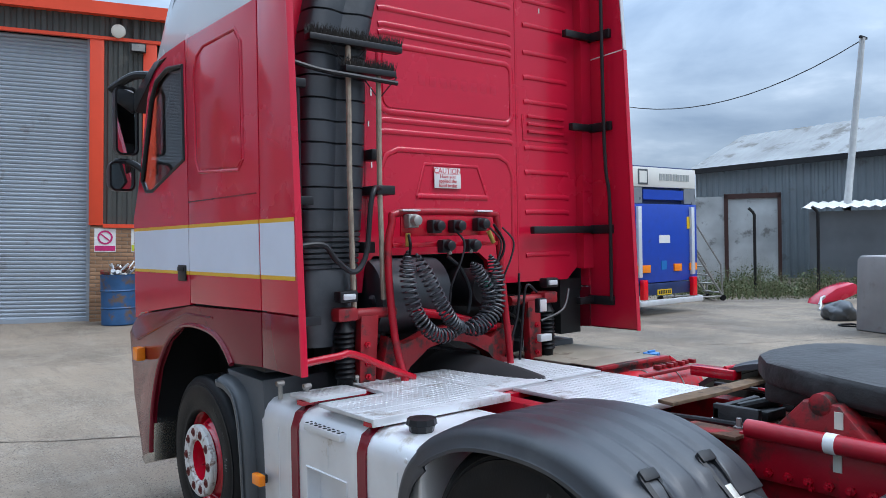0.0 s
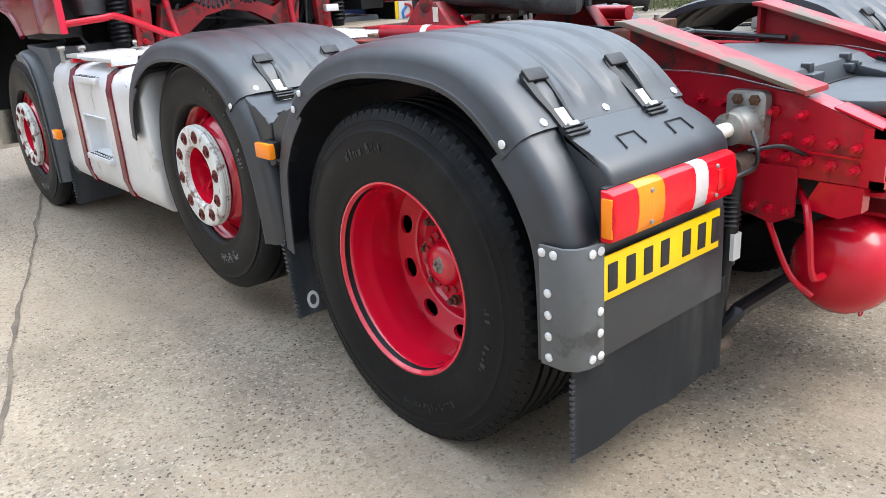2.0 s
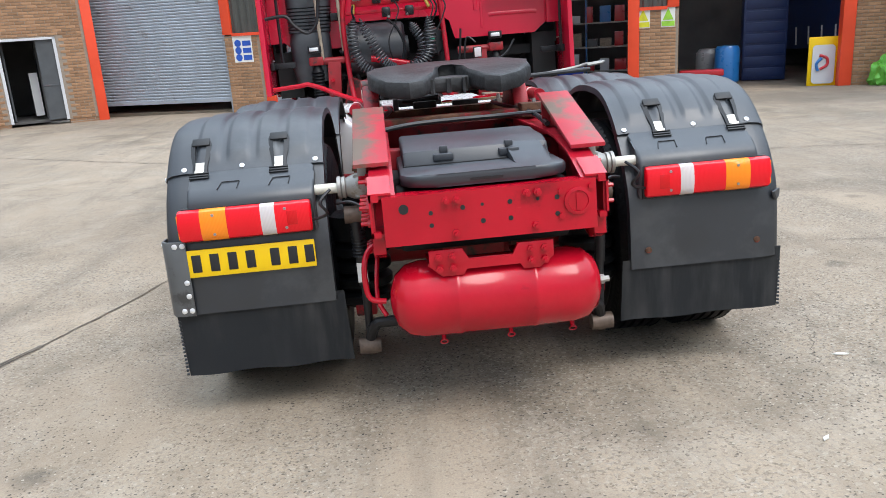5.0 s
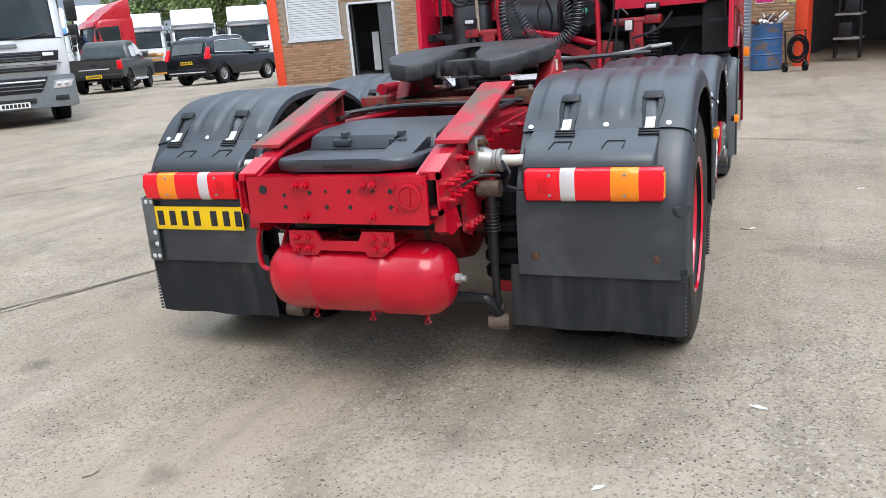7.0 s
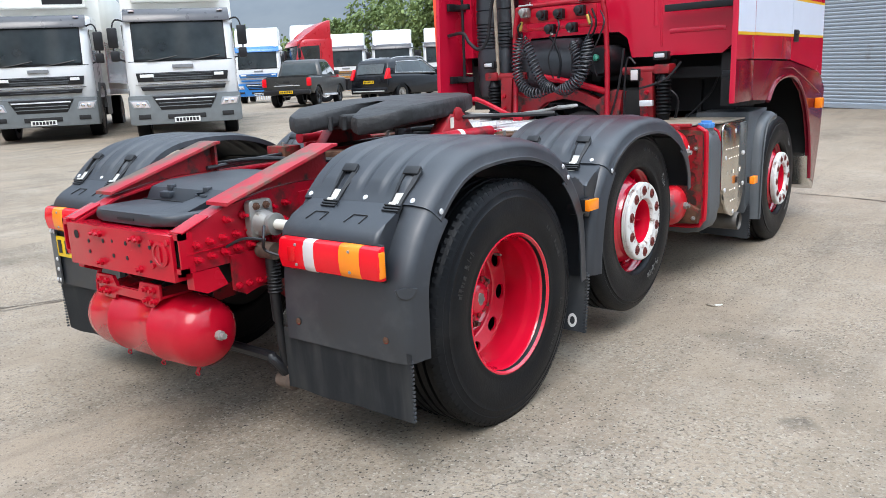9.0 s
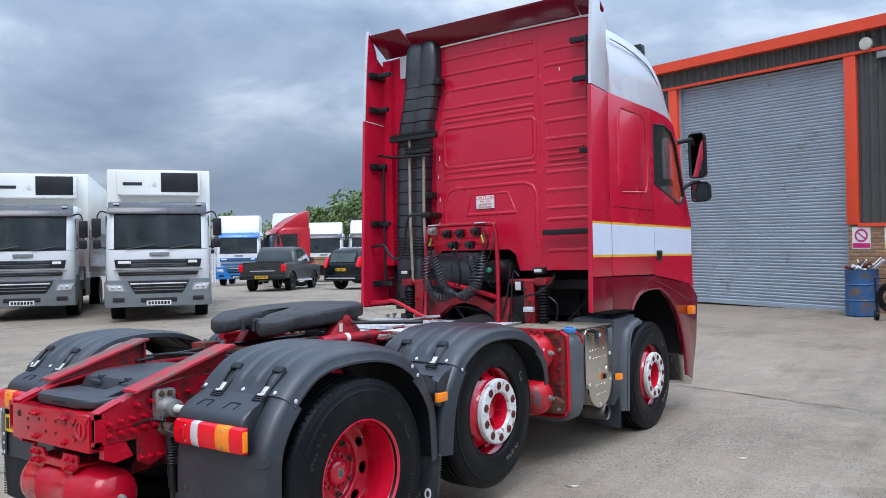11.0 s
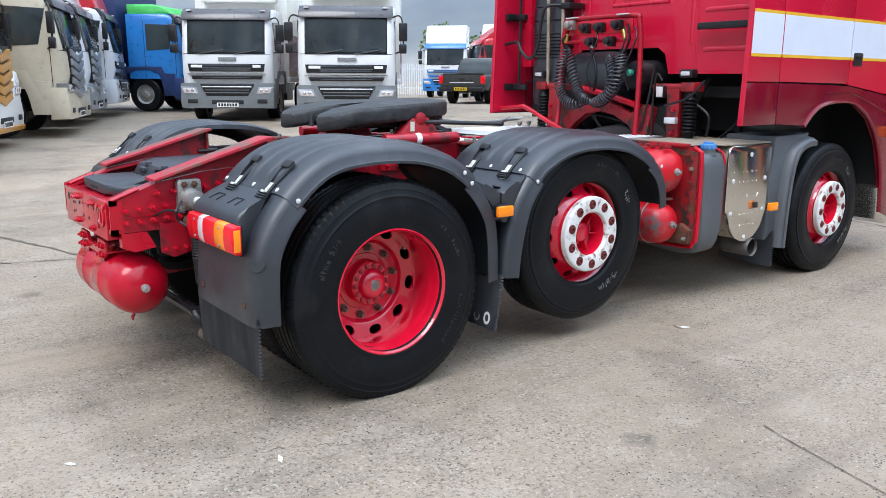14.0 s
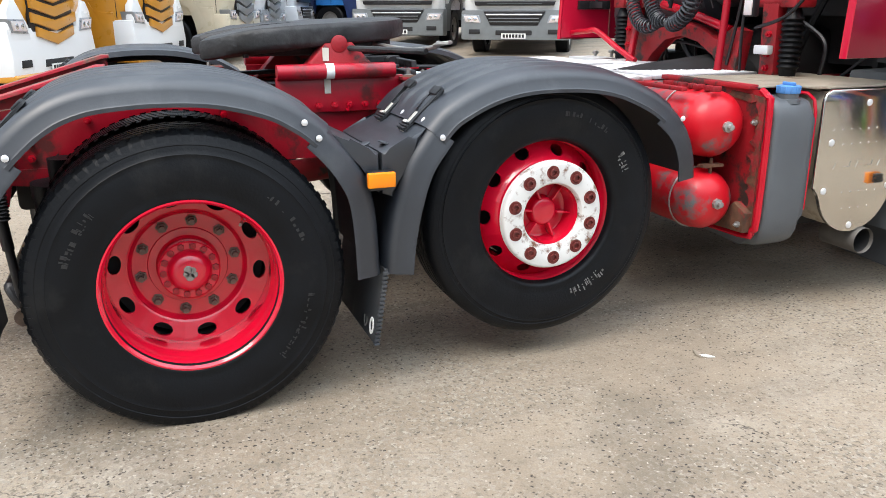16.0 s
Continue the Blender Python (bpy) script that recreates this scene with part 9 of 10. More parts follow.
def box_trailer(m):
    """A high blue body with a folded tail lift; its rear stands at y = 0 and faces -y."""
    t = thing("box_lorry", "royal blue curtain-sided lorry with a closed tail lift", "lorry", m)
    part("load_body", boxes((-1.25, 1.25, 0.06, 9.5, 0.80, 3.34), bevel=0.02), NAVY, t, "navy curtain-sided body")
    tl = part("tail_lift", boxes((-1.22, 1.22, -0.06, 0.05, 0.72, 2.48), bevel=0.015), ROYAL, t, "royal blue folded tail lift platform")
    part("header_board", boxes((-1.25, 1.25, -0.02, 0.06, 2.86, 3.30), bevel=0.01), OFF_WHITE, t, "cream header board")
    part("blue_band", boxes((-0.75, 0.75, -0.03, 0.05, 2.58, 2.80)), ROYAL, t)
    part_each("grey_band", boxes((-1.24, -0.78, -0.02, 0.05, 2.50, 2.85), (0.78, 1.24, -0.02, 0.05, 2.50, 2.85)), SILVER, t)
    part("logo_square", boxes((-0.92, -0.58, -0.032, -0.02, 2.91, 3.25)), PLASTIC_GREY, t)
    part("logo_inset", boxes((-0.88, -0.62, -0.036, -0.03, 2.95, 3.21)), OFF_WHITE, t)
    pieces("header_letter_bar", boxes((-0.05, 0.05, -0.03, -0.02, 3.02, 3.17)), surface("faded_grey_print", (0.33, 0.35, 0.34), 0.5), t, [pose(-0.1 + 0.13 * i, 0, 0) for i in range(9)], smooth=0)
    for x in (-1.0, 0.98):
        part("lift_post", boxes((x - 0.06, x + 0.06, -0.13, -0.05, 0.85, 2.42), bevel=0.01), WHITE, tl)
    for x, mm in ((-0.75, ORANGE_LENS), (1.02, ORANGE_LENS), (0.42, ORANGE_LENS), (-1.05, ORANGE_LENS)):
        part("rear_lamp", boxes((x - 0.14, x + 0.14, -0.1, -0.05, 0.95, 1.12), bevel=0.01), mm, t)
    part("yellow_notice", boxes((0.82, 1.1, -0.07, -0.055, 1.92, 2.2)), PLATE_Y, tl, smooth=0)
    part("white_notice", boxes((-0.25, 0.15, -0.07, -0.055, 1.6, 1.78)), LABEL_W, tl, smooth=0)
    part("blue_notice", boxes((-0.18, 0.02, -0.07, -0.055, 1.0, 1.2)), BLUE, tl, smooth=0)
    part("rear_beam", boxes((-1.0, 1.0, -0.1, 0.1, 0.44, 0.70), bevel=0.02), NAVY, t)
    part("under_run_bar", boxes((-1.1, 1.25, -0.2, -0.08, 0.22, 0.34), bevel=0.02), ALLOY, t)
    for x in (-1.0, 0.85):
        part("tail_light", boxes((x, x + 0.16, -0.2, -0.08, 0.36, 0.8), bevel=0.02), RED_LENS, t)
    pl = part("number_plate", boxes((-0.4, 0.12, -0.115, -0.1, 0.44, 0.56)), PLATE_Y, t, smooth=0)
    pieces("plate_bar", boxes((-0.022, 0.022, -0.119, -0.114, 0.46, 0.54)), BAR_BLACK, pl, [pose(-0.34 + 0.066 * i, 0, 0) for i in range(7)], smooth=0)
    part("chassis", boxes((-0.5, -0.4, 0.1, 9.5, 0.6, 0.80), (0.4, 0.5, 0.1, 9.5, 0.6, 0.80), (-1.15, -0.6, 3.6, 5.2, 0.45, 0.95)), BLACK_STEEL, t)
    for s in (-1, 1):
        for y in (2.4, 3.5):
            road_wheel(t, s * 1.18, y, 0.49, 0.32, ALLOY)
    for i in range(14):
        part("curtain_strap", boxes((-1.262, -1.25, 0.5 + i * 0.62, 0.56 + i * 0.62, 0.9, 1.35)), LABEL_W, t, smooth=0)


box_trailer(on_yard(12.05, 10.3, 0))


# ---- loose things about the yard ----
def oil_drum():
    m = on_yard(1.42, 14.85, 0)
    t = thing("oil_drum", "rusty blue steel drum full of metal scrap", "drum", m)
    drum_mat = surface("scuffed_blue_drum", (0.03, 0.10, 0.24), 0.5, spread=0.15, stain=(0.14, 0.09, 0.06), stain_amount=0.5, stain_scale=4)
    part("drum_body", lathe(bmesh.new(), [(0, 0.30), (0.02, 0.315), (0.3, 0.31), (0.32, 0.325), (0.34, 0.31), (0.62, 0.31), (0.64, 0.325), (0.66, 0.31), (0.92, 0.31), (0.94, 0.32), (0.94, 0.30), (0.88, 0.295)], (0, 0, 0), "z", 32, close=False), drum_mat, t)
    part("drum_fill", lathe(bmesh.new(), [(0.86, 0.0), (0.86, 0.3)], (0, 0, 0), "z", 24, close=False), DARK, t)
    rnd = random.Random(4)
    for i in range(26):
        a, r_ = rnd.uniform(0, 6.28), rnd.uniform(0, 0.24)
        p = Vector((r_ * math.cos(a), r_ * math.sin(a), 0.88 + rnd.uniform(0, 0.12)))
        q = p + Vector((rnd.uniform(-0.2, 0.2), rnd.uniform(-0.2, 0.2), rnd.uniform(0.02, 0.2)))
        part("scrap_piece", tube(bmesh.new(), [p, q], rnd.uniform(0.012, 0.045), 6), rnd.choice((ALLOY, DULL_STEEL, LABEL_W, RUST)), t)


oil_drum()


def trolley():
    t = thing("hose_trolley", "black upright workshop trolley with coiled hose", "trolley", on_yard(1.98, 14.05, 20))
    part("trolley_frame", tube(bmesh.new(), [(-0.2, 0, 0.1), (-0.2, 0.1, 0.8), (0.2, 0.1, 0.8), (0.2, 0, 0.1)], 0.02, 8), BLACK_STEEL, t)
    for r_ in (0.16, 0.2, 0.13):
        part("hose_coil", tube(bmesh.new(), [(r_ * math.cos(a), -0.03 - r_ * 0.2, 0.45 + r_ * 1.3 * math.sin(a)) for a in [i * math.pi / 10 for i in range(20)]], 0.022, 6, closed=True), RUBBER, t)
    for x in (-0.2, 0.2):
        part("trolley_wheel", lathe(bmesh.new(), [(-0.03, 0.1), (0.03, 0.1)], (x, 0.05, 0.1), "x", 16), RUBBER, t)


trolley()


def in_shop(x, y, z=0.0, turn=0):
    return WALL_AT @ pose(x, y, z, 0, 0, turn)


def shop_items():
    t = thing("tool_cabinet", "dark blue steel tool cabinet in the workshop bay", "cabinet", in_shop(7.7, 2.2))
    part("cabinet_body", boxes((-0.5, 0.5, 0, 0.5, 0, 2.0), bevel=0.01), NAVY, t)
    pieces("drawer_front", boxes((-0.46, 0.46, -0.015, 0.0, 0.02, 0.24), bevel=0.006), NAVY, t, [pose(0, 0, 0.05 + 0.27 * i) for i in range(7)])
    t = thing("display_banner", "yellow and white advertising panel leaning in the doorway", "banner", in_shop(8.62, 0.25))
    part("yellow_frame", boxes((-0.3, 0.30, 0, 0.05, 0, 1.05), bevel=0.01), PLATE_Y, t)
    part("white_panel", prism(bmesh.new(), rounded(-0.22, 0.24, 0.05, 0.88, 0.08), "y", -0.02, 0.0), WHITE, t)
    part("red_swirl", tube(bmesh.new(), spline([(-0.06, -0.03, 0.36), (0.08, -0.03, 0.45), (0.07, -0.03, 0.6), (-0.08, -0.03, 0.66)]), 0.03, 8), BRIGHT_RED, t)
    part("blue_swirl", tube(bmesh.new(), spline([(-0.1, -0.03, 0.33), (-0.13, -0.03, 0.48), (-0.03, -0.03, 0.6)]), 0.03, 8), BLUE, t)
    t = thing("plastic_drum", "blue plastic drum on the workshop floor", "drum", in_shop(6.8, 1.8))
    part("drum_body", lathe(bmesh.new(), [(0, 0.25), (0.05, 0.29), (0.8, 0.29), (0.88, 0.24)], (0, 0, 0), "z", 24), BLUE, t)
    t = thing("plastic_drum", "grey plastic drum on the workshop floor", "drum", in_shop(6.4, 2.4))
    part("drum_body", lathe(bmesh.new(), [(0, 0.25), (0.05, 0.28), (0.7, 0.28), (0.8, 0.2)], (0, 0, 0), "z", 24), SILVER, t)
    t = thing("storage_rack", "steel rack with boxes against the workshop wall", "shelf", in_shop(3.2, 5.8))
    for z in (0.1, 0.8, 1.5, 2.2):
        part("shelf_board", boxes((-1.4, 1.4, 0, 0.5, z, z + 0.04)), DULL_STEEL, t)
    for x in (-1.4, 0, 1.36):
        part("rack_post", boxes((x, x + 0.04, 0, 0.5, 0, 2.6)), BLUE, t)
    rnd = random.Random(8)
    for z in (0.14, 0.84, 1.54):
        for i in range(6):
            x = -1.3 + 0.43 * i
            b = thing("stock_box", "small stock box on the workshop rack", "box", in_shop(3.2 + x, 5.82, z), group="boxes on the rack")
            part("box_body", boxes((0, rnd.uniform(0.2, 0.36), 0, 0.4, 0, rnd.uniform(0.2, 0.5)), bevel=0.01), rnd.choice((WOOD, WHITE, BLUE, BRIGHT_RED, PLASTIC_GREY)), b)
    t = thing("engine_hoist", "black wheeled workshop trolley stacked with parts", "trolley", in_shop(1.78, 0.9))
    part("hoist_frame", tube(bmesh.new(), [(-0.25, 0, 0.1), (-0.2, 0, 1.5), (0.2, 0, 1.5), (0.25, 0, 0.1)], 0.04, 8), BLACK_STEEL, t)
    part_each("hoist_shelf", boxes((-0.25, 0.25, -0.2, 0.3, 0.5, 0.54), (-0.25, 0.25, -0.2, 0.3, 1.0, 1.04)), DULL_STEEL, t)
    part_each("hoist_load", boxes((-0.18, 0.1, -0.15, 0.2, 0.54, 0.85), (-0.1, 0.2, -0.1, 0.2, 1.04, 1.3), bevel=0.03), BLACK_STEEL, t)
    t = thing("white_bucket", "white plastic bucket on the workshop floor", "bucket", in_shop(3.9, 2.4))
    part("bucket_body", lathe(bmesh.new(), [(0, 0.13), (0.28, 0.16), (0.28, 0.15), (0.02, 0.12)], (0, 0, 0), "z", 20), WHITE, t)
    t = thing("storage_crate", "blue plastic crate on the workshop floor", "crate", in_shop(2.9, 3.5))
    part("crate_body", boxes((-0.35, 0.35, 0, 0.5, 0, 0.45), bevel=0.02), ROYAL, t)
    t = thing("red_car_ramp", "low red workshop jack", "jack", in_shop(6.15, 0.9))
    part("jack_body", boxes((-0.5, 0.5, 0, 0.3, 0.25, 0.4), bevel=0.03), BRIGHT_RED, t)


shop_items()


def rubbish_bag():
    t = thing("rubbish_bag", "bright green plastic bag slumped by the pier", "bag", on_yard(10.22, 12.3, 0))
    bm = bmesh.new()
    bmesh.ops.create_icosphere(bm, subdivisions=4, radius=0.29)
    for v in bm.verts:
        q = v.co.copy()
        v.co *= 1 + 0.35 * noise.noise(q * 7) + 0.16 * noise.noise(q * 21)
        v.co.z = max(0.0, v.co.z * 1.25 + 0.22)
    part("bag_skin", bm, surface("green_film", (0.12, 0.42, 0.05), 0.35, spread=0.2), t)


rubbish_bag()


def mobile_steps():
    t = thing("mobile_steps", "grey steel wheeled access steps", "steps", on_yard(15.05, 11.75, 70))
    for s in (-0.32, 0.32):
        part("stringer", tube(bmesh.new(), [(s, -0.9, 0.12), (s, 0.5, 2.1)], 0.03, 8), DULL_STEEL, t)
        part("rear_leg", tube(bmesh.new(), [(s, 0.6, 0.12), (s, 0.5, 2.1), (s, 0.5, 2.85)], 0.025, 8), DULL_STEEL, t)
        part("hand_rail", tube(bmesh.new(), [(s, -0.9, 0.12), (s, -0.85, 0.95), (s, 0.5, 2.85), (s, 0.55, 2.85)], 0.022, 8), DULL_STEEL, t)
        part("base_rail", tube(bmesh.new(), [(s, -0.9, 0.12), (s, 0.6, 0.12)], 0.025, 8), DULL_STEEL, t)
    pieces("tread", boxes((-0.32, 0.32, -0.09, 0.09, -0.015, 0.015)), DULL_STEEL, t, [pose(0, -0.83 + 0.166 * i, 0.22 + 0.235 * i) for i in range(9)])
    pieces("castor", lathe(bmesh.new(), [(-0.03, 0.08), (0.03, 0.08)], (0, 0, 0), "x", 14), RUBBER, t, [pose(x, y, 0.08) for x in (-0.32, 0.32) for y in (-0.9, 0.6)])


mobile_steps()


def far_shed():
    """Grey sheet-clad shed with a pitched roof; local x along its long front."""
    m = pose(27.05, 19.35, 0.1, 0, 0, -96)
    t = thing("grey_shed", "long grey sheet-clad shed with a weathered pitched roof", "building", m, kind="structure")
    wall_m = surface("weathered_grey_sheet", (0.20, 0.23, 0.25), 0.6, spread=0.18, scale=0.5, stain=(0.12, 0.12, 0.12), stain_amount=0.3, stain_scale=0.8)
    roof_m = surface("weathered_fibre_roof", (0.30, 0.31, 0.31), 0.75, spread=0.2, scale=0.6, stain=(0.16, 0.155, 0.14), stain_amount=0.45, stain_scale=0.7)
    bm = bmesh.new()
    corrugated(bm, 0.0, 30, -0.5, 4.6, 0.0, pitch=0.3, depth=0.04)
    box(bm, 0.0, 30, 0.02, 0.2, -0.5, 4.6)
    prism(bm, [(0.0, -0.5), (7.0, -0.5), (7.0, 4.6), (3.5, 6.15), (0.0, 4.6)], "x", 0.0, 0.2)
    part("sheet_wall", bm, wall_m, t, smooth=0)
    bm = bmesh.new()
    k = 84
    rows = []
    for i in range(k * 2 + 1):
        x = -0.25 + 30.4 * i / (2 * k)
        d = 0.035 * (i % 2)
        rows.append([bm.verts.new((x, y, z + d)) for y, z in ((-0.35, 4.5), (3.5, 6.25), (7.35, 4.5))])
    for a, b in zip(rows, rows[1:]):
        for j in range(2):
            bm.faces.new((a[j], b[j], b[j + 1], a[j + 1]))
    part("sheet_roof", bm, roof_m, t, smooth=0)
    part("gutter", boxes((-0.25, 30, -0.42, -0.3, 4.34, 4.56)), BLACK_STEEL, t, smooth=0)
    t2 = thing("storage_container", "white panelled store with a dark brown frame", "container", pose(22.8, 15.4, 0.1, 0, 0, -58))
    part("panel", boxes((-2.8, 0.0, 0.05, 2.4, 0.0, 3.1), (0.05, 1.88, 0.06, 2.4, 0.0, 3.05)), surface("dirty_white_panel", (0.50, 0.52, 0.52), 0.6, spread=0.25, scale=1, stain=(0.2, 0.2, 0.19), stain_amount=0.4, stain_scale=1.5), t2, smooth=0)
    brown = surface("brown_steel_frame", (0.06, 0.025, 0.02), 0.6)
    part("corner_frame", boxes((0.0, 0.14, 0.0, 0.1, 0, 3.15), (1.80, 1.92, 0.0, 0.1, 0, 3.15), (0.0, 1.92, 0.0, 0.1, 3.0, 3.18)), brown, t2)
    t3 = thing("low_store", "low block store with a corrugated roof edge", "building", pose(20.45, 11.1, 0.1, 0, 0, -68), kind="structure")
    part("block_wall", boxes((0, 7, 0, 3, -0.5, 2.35)), surface("grey_block", (0.16, 0.17, 0.18), 0.8, spread=0.2, scale=1), t3, smooth=0)
    bm = bmesh.new()
    rows = []
    for i in range(97):
        x = -0.2 + 7.5 * i / 96
        d = 0.03 * math.sin(i * math.pi / 2)
        rows.append([bm.verts.new((x, y, z + d)) for y, z in ((-0.3, 2.45), (3.2, 2.75))])
    for a, b in zip(rows, rows[1:]):
        bm.faces.new((a[0], b[0], b[1], a[1]))
    part("sheet_roof", bm, OFF_WHITE, t3, smooth=0)
    for px_, py_ in ((17.95, 11.45), (18.65, 9.97)):
        post = thing("cranked_post", "dark steel fence post with a cranked top", "post", on_yard(px_, py_, -40), group="old fence posts")
        part("post_shaft", tube(bmesh.new(), [(0, 0, 0), (0, 0, 2.3), (-0.04, 0, 2.38), (-0.16, 0, 2.5)], 0.045, 8), BLACK_STEEL, post)


far_shed()


def pole():
    t = thing("utility_pole", "leaning grey utility pole with one cable", "pole", pose(22.45, 11.15, 0.1))
    part("pole_shaft", tube(bmesh.new(), [(0, 0, -0.2), (0.15, -0.3, 3.5), (0.33, -0.66, 7.8)], [0.13, 0.11, 0.085], 12), surface("grey_pole", (0.52, 0.53, 0.53), 0.6, spread=0.1), t)
    part("pole_cap", boxes((0.15, 0.6, -0.7, -0.62, 7.78, 7.86), bevel=0.01), BLACK_STEEL, t)
    part("pole_band", lathe(bmesh.new(), [(0, 0.16), (0.14, 0.16)], (0.08, -0.16, 1.9), "z", 14), BLACK_STEEL, t)
    t2 = thing("overhead_cable", "thin black overhead cable", "cable")
    a, b = Vector((22.8, 10.5, 7.85)), Vector((24.0, 30.0, 13.2))
    pts = [a.lerp(b, i / 24) - Vector((0, 0, 3.3 * 4 * (i / 24) * (1 - i / 24))) for i in range(25)]
    part("cable_run", tube(bmesh.new(), pts, 0.018, 5), BLACK_STEEL, t2)


pole()


def tote():
    """An empty wire cage on a pallet with scrap in it, a worn tractor tyre and a concrete block."""
    t = thing("wire_cage", "empty galvanised wire cage on a pallet holding scrap", "cage", on_yard(9.1, 2.6, -62))
    part("pallet", boxes((-0.6, 0.6, -0.5, 0.5, 0.0, 0.13), bevel=0.01), DULL_STEEL, t)
    for x in [-0.6 + 0.2 * i for i in range(7)]:
        part("cage_bar", tube(bmesh.new(), [(x, -0.5, 0.12), (x, -0.5, 1.12)], 0.012, 6), ALLOY, t)
        part("cage_bar", tube(bmesh.new(), [(x, 0.5, 0.12), (x, 0.5, 1.12)], 0.012, 6), ALLOY, t)
    for z in (0.14, 0.36, 0.6, 0.85, 1.12):
        part("cage_bar", tube(bmesh.new(), [(-0.6, -0.5, z), (0.6, -0.5, z), (0.6, 0.5, z), (-0.6, 0.5, z)], 0.014, 6, closed=True), ALLOY, t)
    rnd = random.Random(3)
    for i in range(9):
        b = thing("scrap_piece", "odd scrap piece lying in the wire cage", "scrap", on_yard(9.1, 2.6, -62) @ pose(rnd.uniform(-0.4, 0.4), rnd.uniform(-0.3, 0.3), 0.13, 0, 0, rnd.uniform(0, 180)), group="scrap in the cage")
        part("scrap_body", boxes((-rnd.uniform(0.08, 0.25), 0.15, -0.08, rnd.uniform(0.05, 0.15), 0, rnd.uniform(0.08, 0.3)), bevel=0.03), rnd.choice((RUST, BLACK_STEEL, OFF_WHITE, SILVER, GRIMY_RED)), b)
    t = thing("old_tractor_tyre", "large black tractor tyre with worn lugs, leaning on a block", "tyre", on_yard(10.75, 4.15, -40) @ pose(0, 0, 0, 0, -10, 0))
    bm = lathe(bmesh.new(), [(-0.17, 0.30), (-0.19, 0.46), (-0.15, 0.53), (0.15, 0.53), (0.19, 0.46), (0.17, 0.30)], (0, 0, 0), "x", 36, close=False)
    ty = part("tyre_body", bm, RUBBER, t)
    ty.matrix_local = pose(0, 0, 0.56)
    pieces("tread_lug", boxes((-0.17, -0.01, -0.035, 0.035, 0.51, 0.565), bevel=0.012), RUBBER, ty, [pose(0, 0, 0, 20 * i) for i in range(18)])
    pieces("tread_lug", boxes((0.01, 0.17, -0.035, 0.035, 0.51, 0.565), bevel=0.012), RUBBER, ty, [pose(0, 0, 0, 20 * i + 10) for i in range(18)])
    t = thing("concrete_block", "tall grey cast concrete block at the yard edge", "block", on_yard(11.85, 6.02, -112))
    bm = prism(bmesh.new(), [(0.0, 0.0), (0.05, 1.30), (0.12, 1.37), (1.7, 1.37), (1.8, 1.28), (1.8, 0.0)], "y", 0.0, 0.8, 0.05)
    part("block_body", bm, surface("grey_cast_concrete", (0.27, 0.262, 0.26), 0.85, spread=0.15, scale=2, bump=0.4, stain=(0.19, 0.17, 0.165), stain_amount=0.4, stain_scale=1.5), t)
    t = thing("scrap_bumper", "red plastic bumper lying on rubble", "scrap", on_yard(16.9, 8.75, -35))
    part("bumper_skin", prism(bmesh.new(), [(-0.55, 0.0), (-0.5, 0.12), (-0.1, 0.40), (0.35, 0.52), (0.5, 0.44), (0.45, 0.25), (0.1, 0.1)], "y", -0.3, 0.3, 0.05), RED, t)
    t = thing("tarp_heap", "crumpled dark grey tarpaulin heap beside the block", "tarpaulin", on_yard(13.35, 6.95, 20))
    bm = bmesh.new()
    bmesh.ops.create_icosphere(bm, subdivisions=4, radius=0.32)
    for v in bm.verts:
        q = v.co.copy()
        v.co *= 1 + 0.35 * noise.noise(q * 4) + 0.12 * noise.noise(q * 11)
        v.co.z = max(0.0, v.co.z * 0.8 + 0.14)
    part("tarp_skin", bm, PLASTIC_GREY, t)
    t = thing("bent_frame", "bent white tube frame dumped at the yard edge", "scrap", on_yard(15.6, 8.4, 20))
    part("frame_tube", tube(bmesh.new(), spline([(-0.8, 0, 0.02), (-0.4, 0, 0.1), (0.1, 0.05, 0.22), (0.45, 0, 0.24), (0.5, 0.1, 0.12), (0.1, 0.1, 0.06)]), 0.025, 8), WHITE, t)
    t = thing("hose_ring", "black rubber hose ring lying flat on the concrete", "hose", on_yard(12.4, 6.35, 0))
    part("hose_body", tube(bmesh.new(), [(0.2 * math.cos(a), 0.2 * math.sin(a), 0.02) for a in [i * math.pi / 10 for i in range(20)]], 0.018, 6, closed=True), RUBBER, t)


tote()


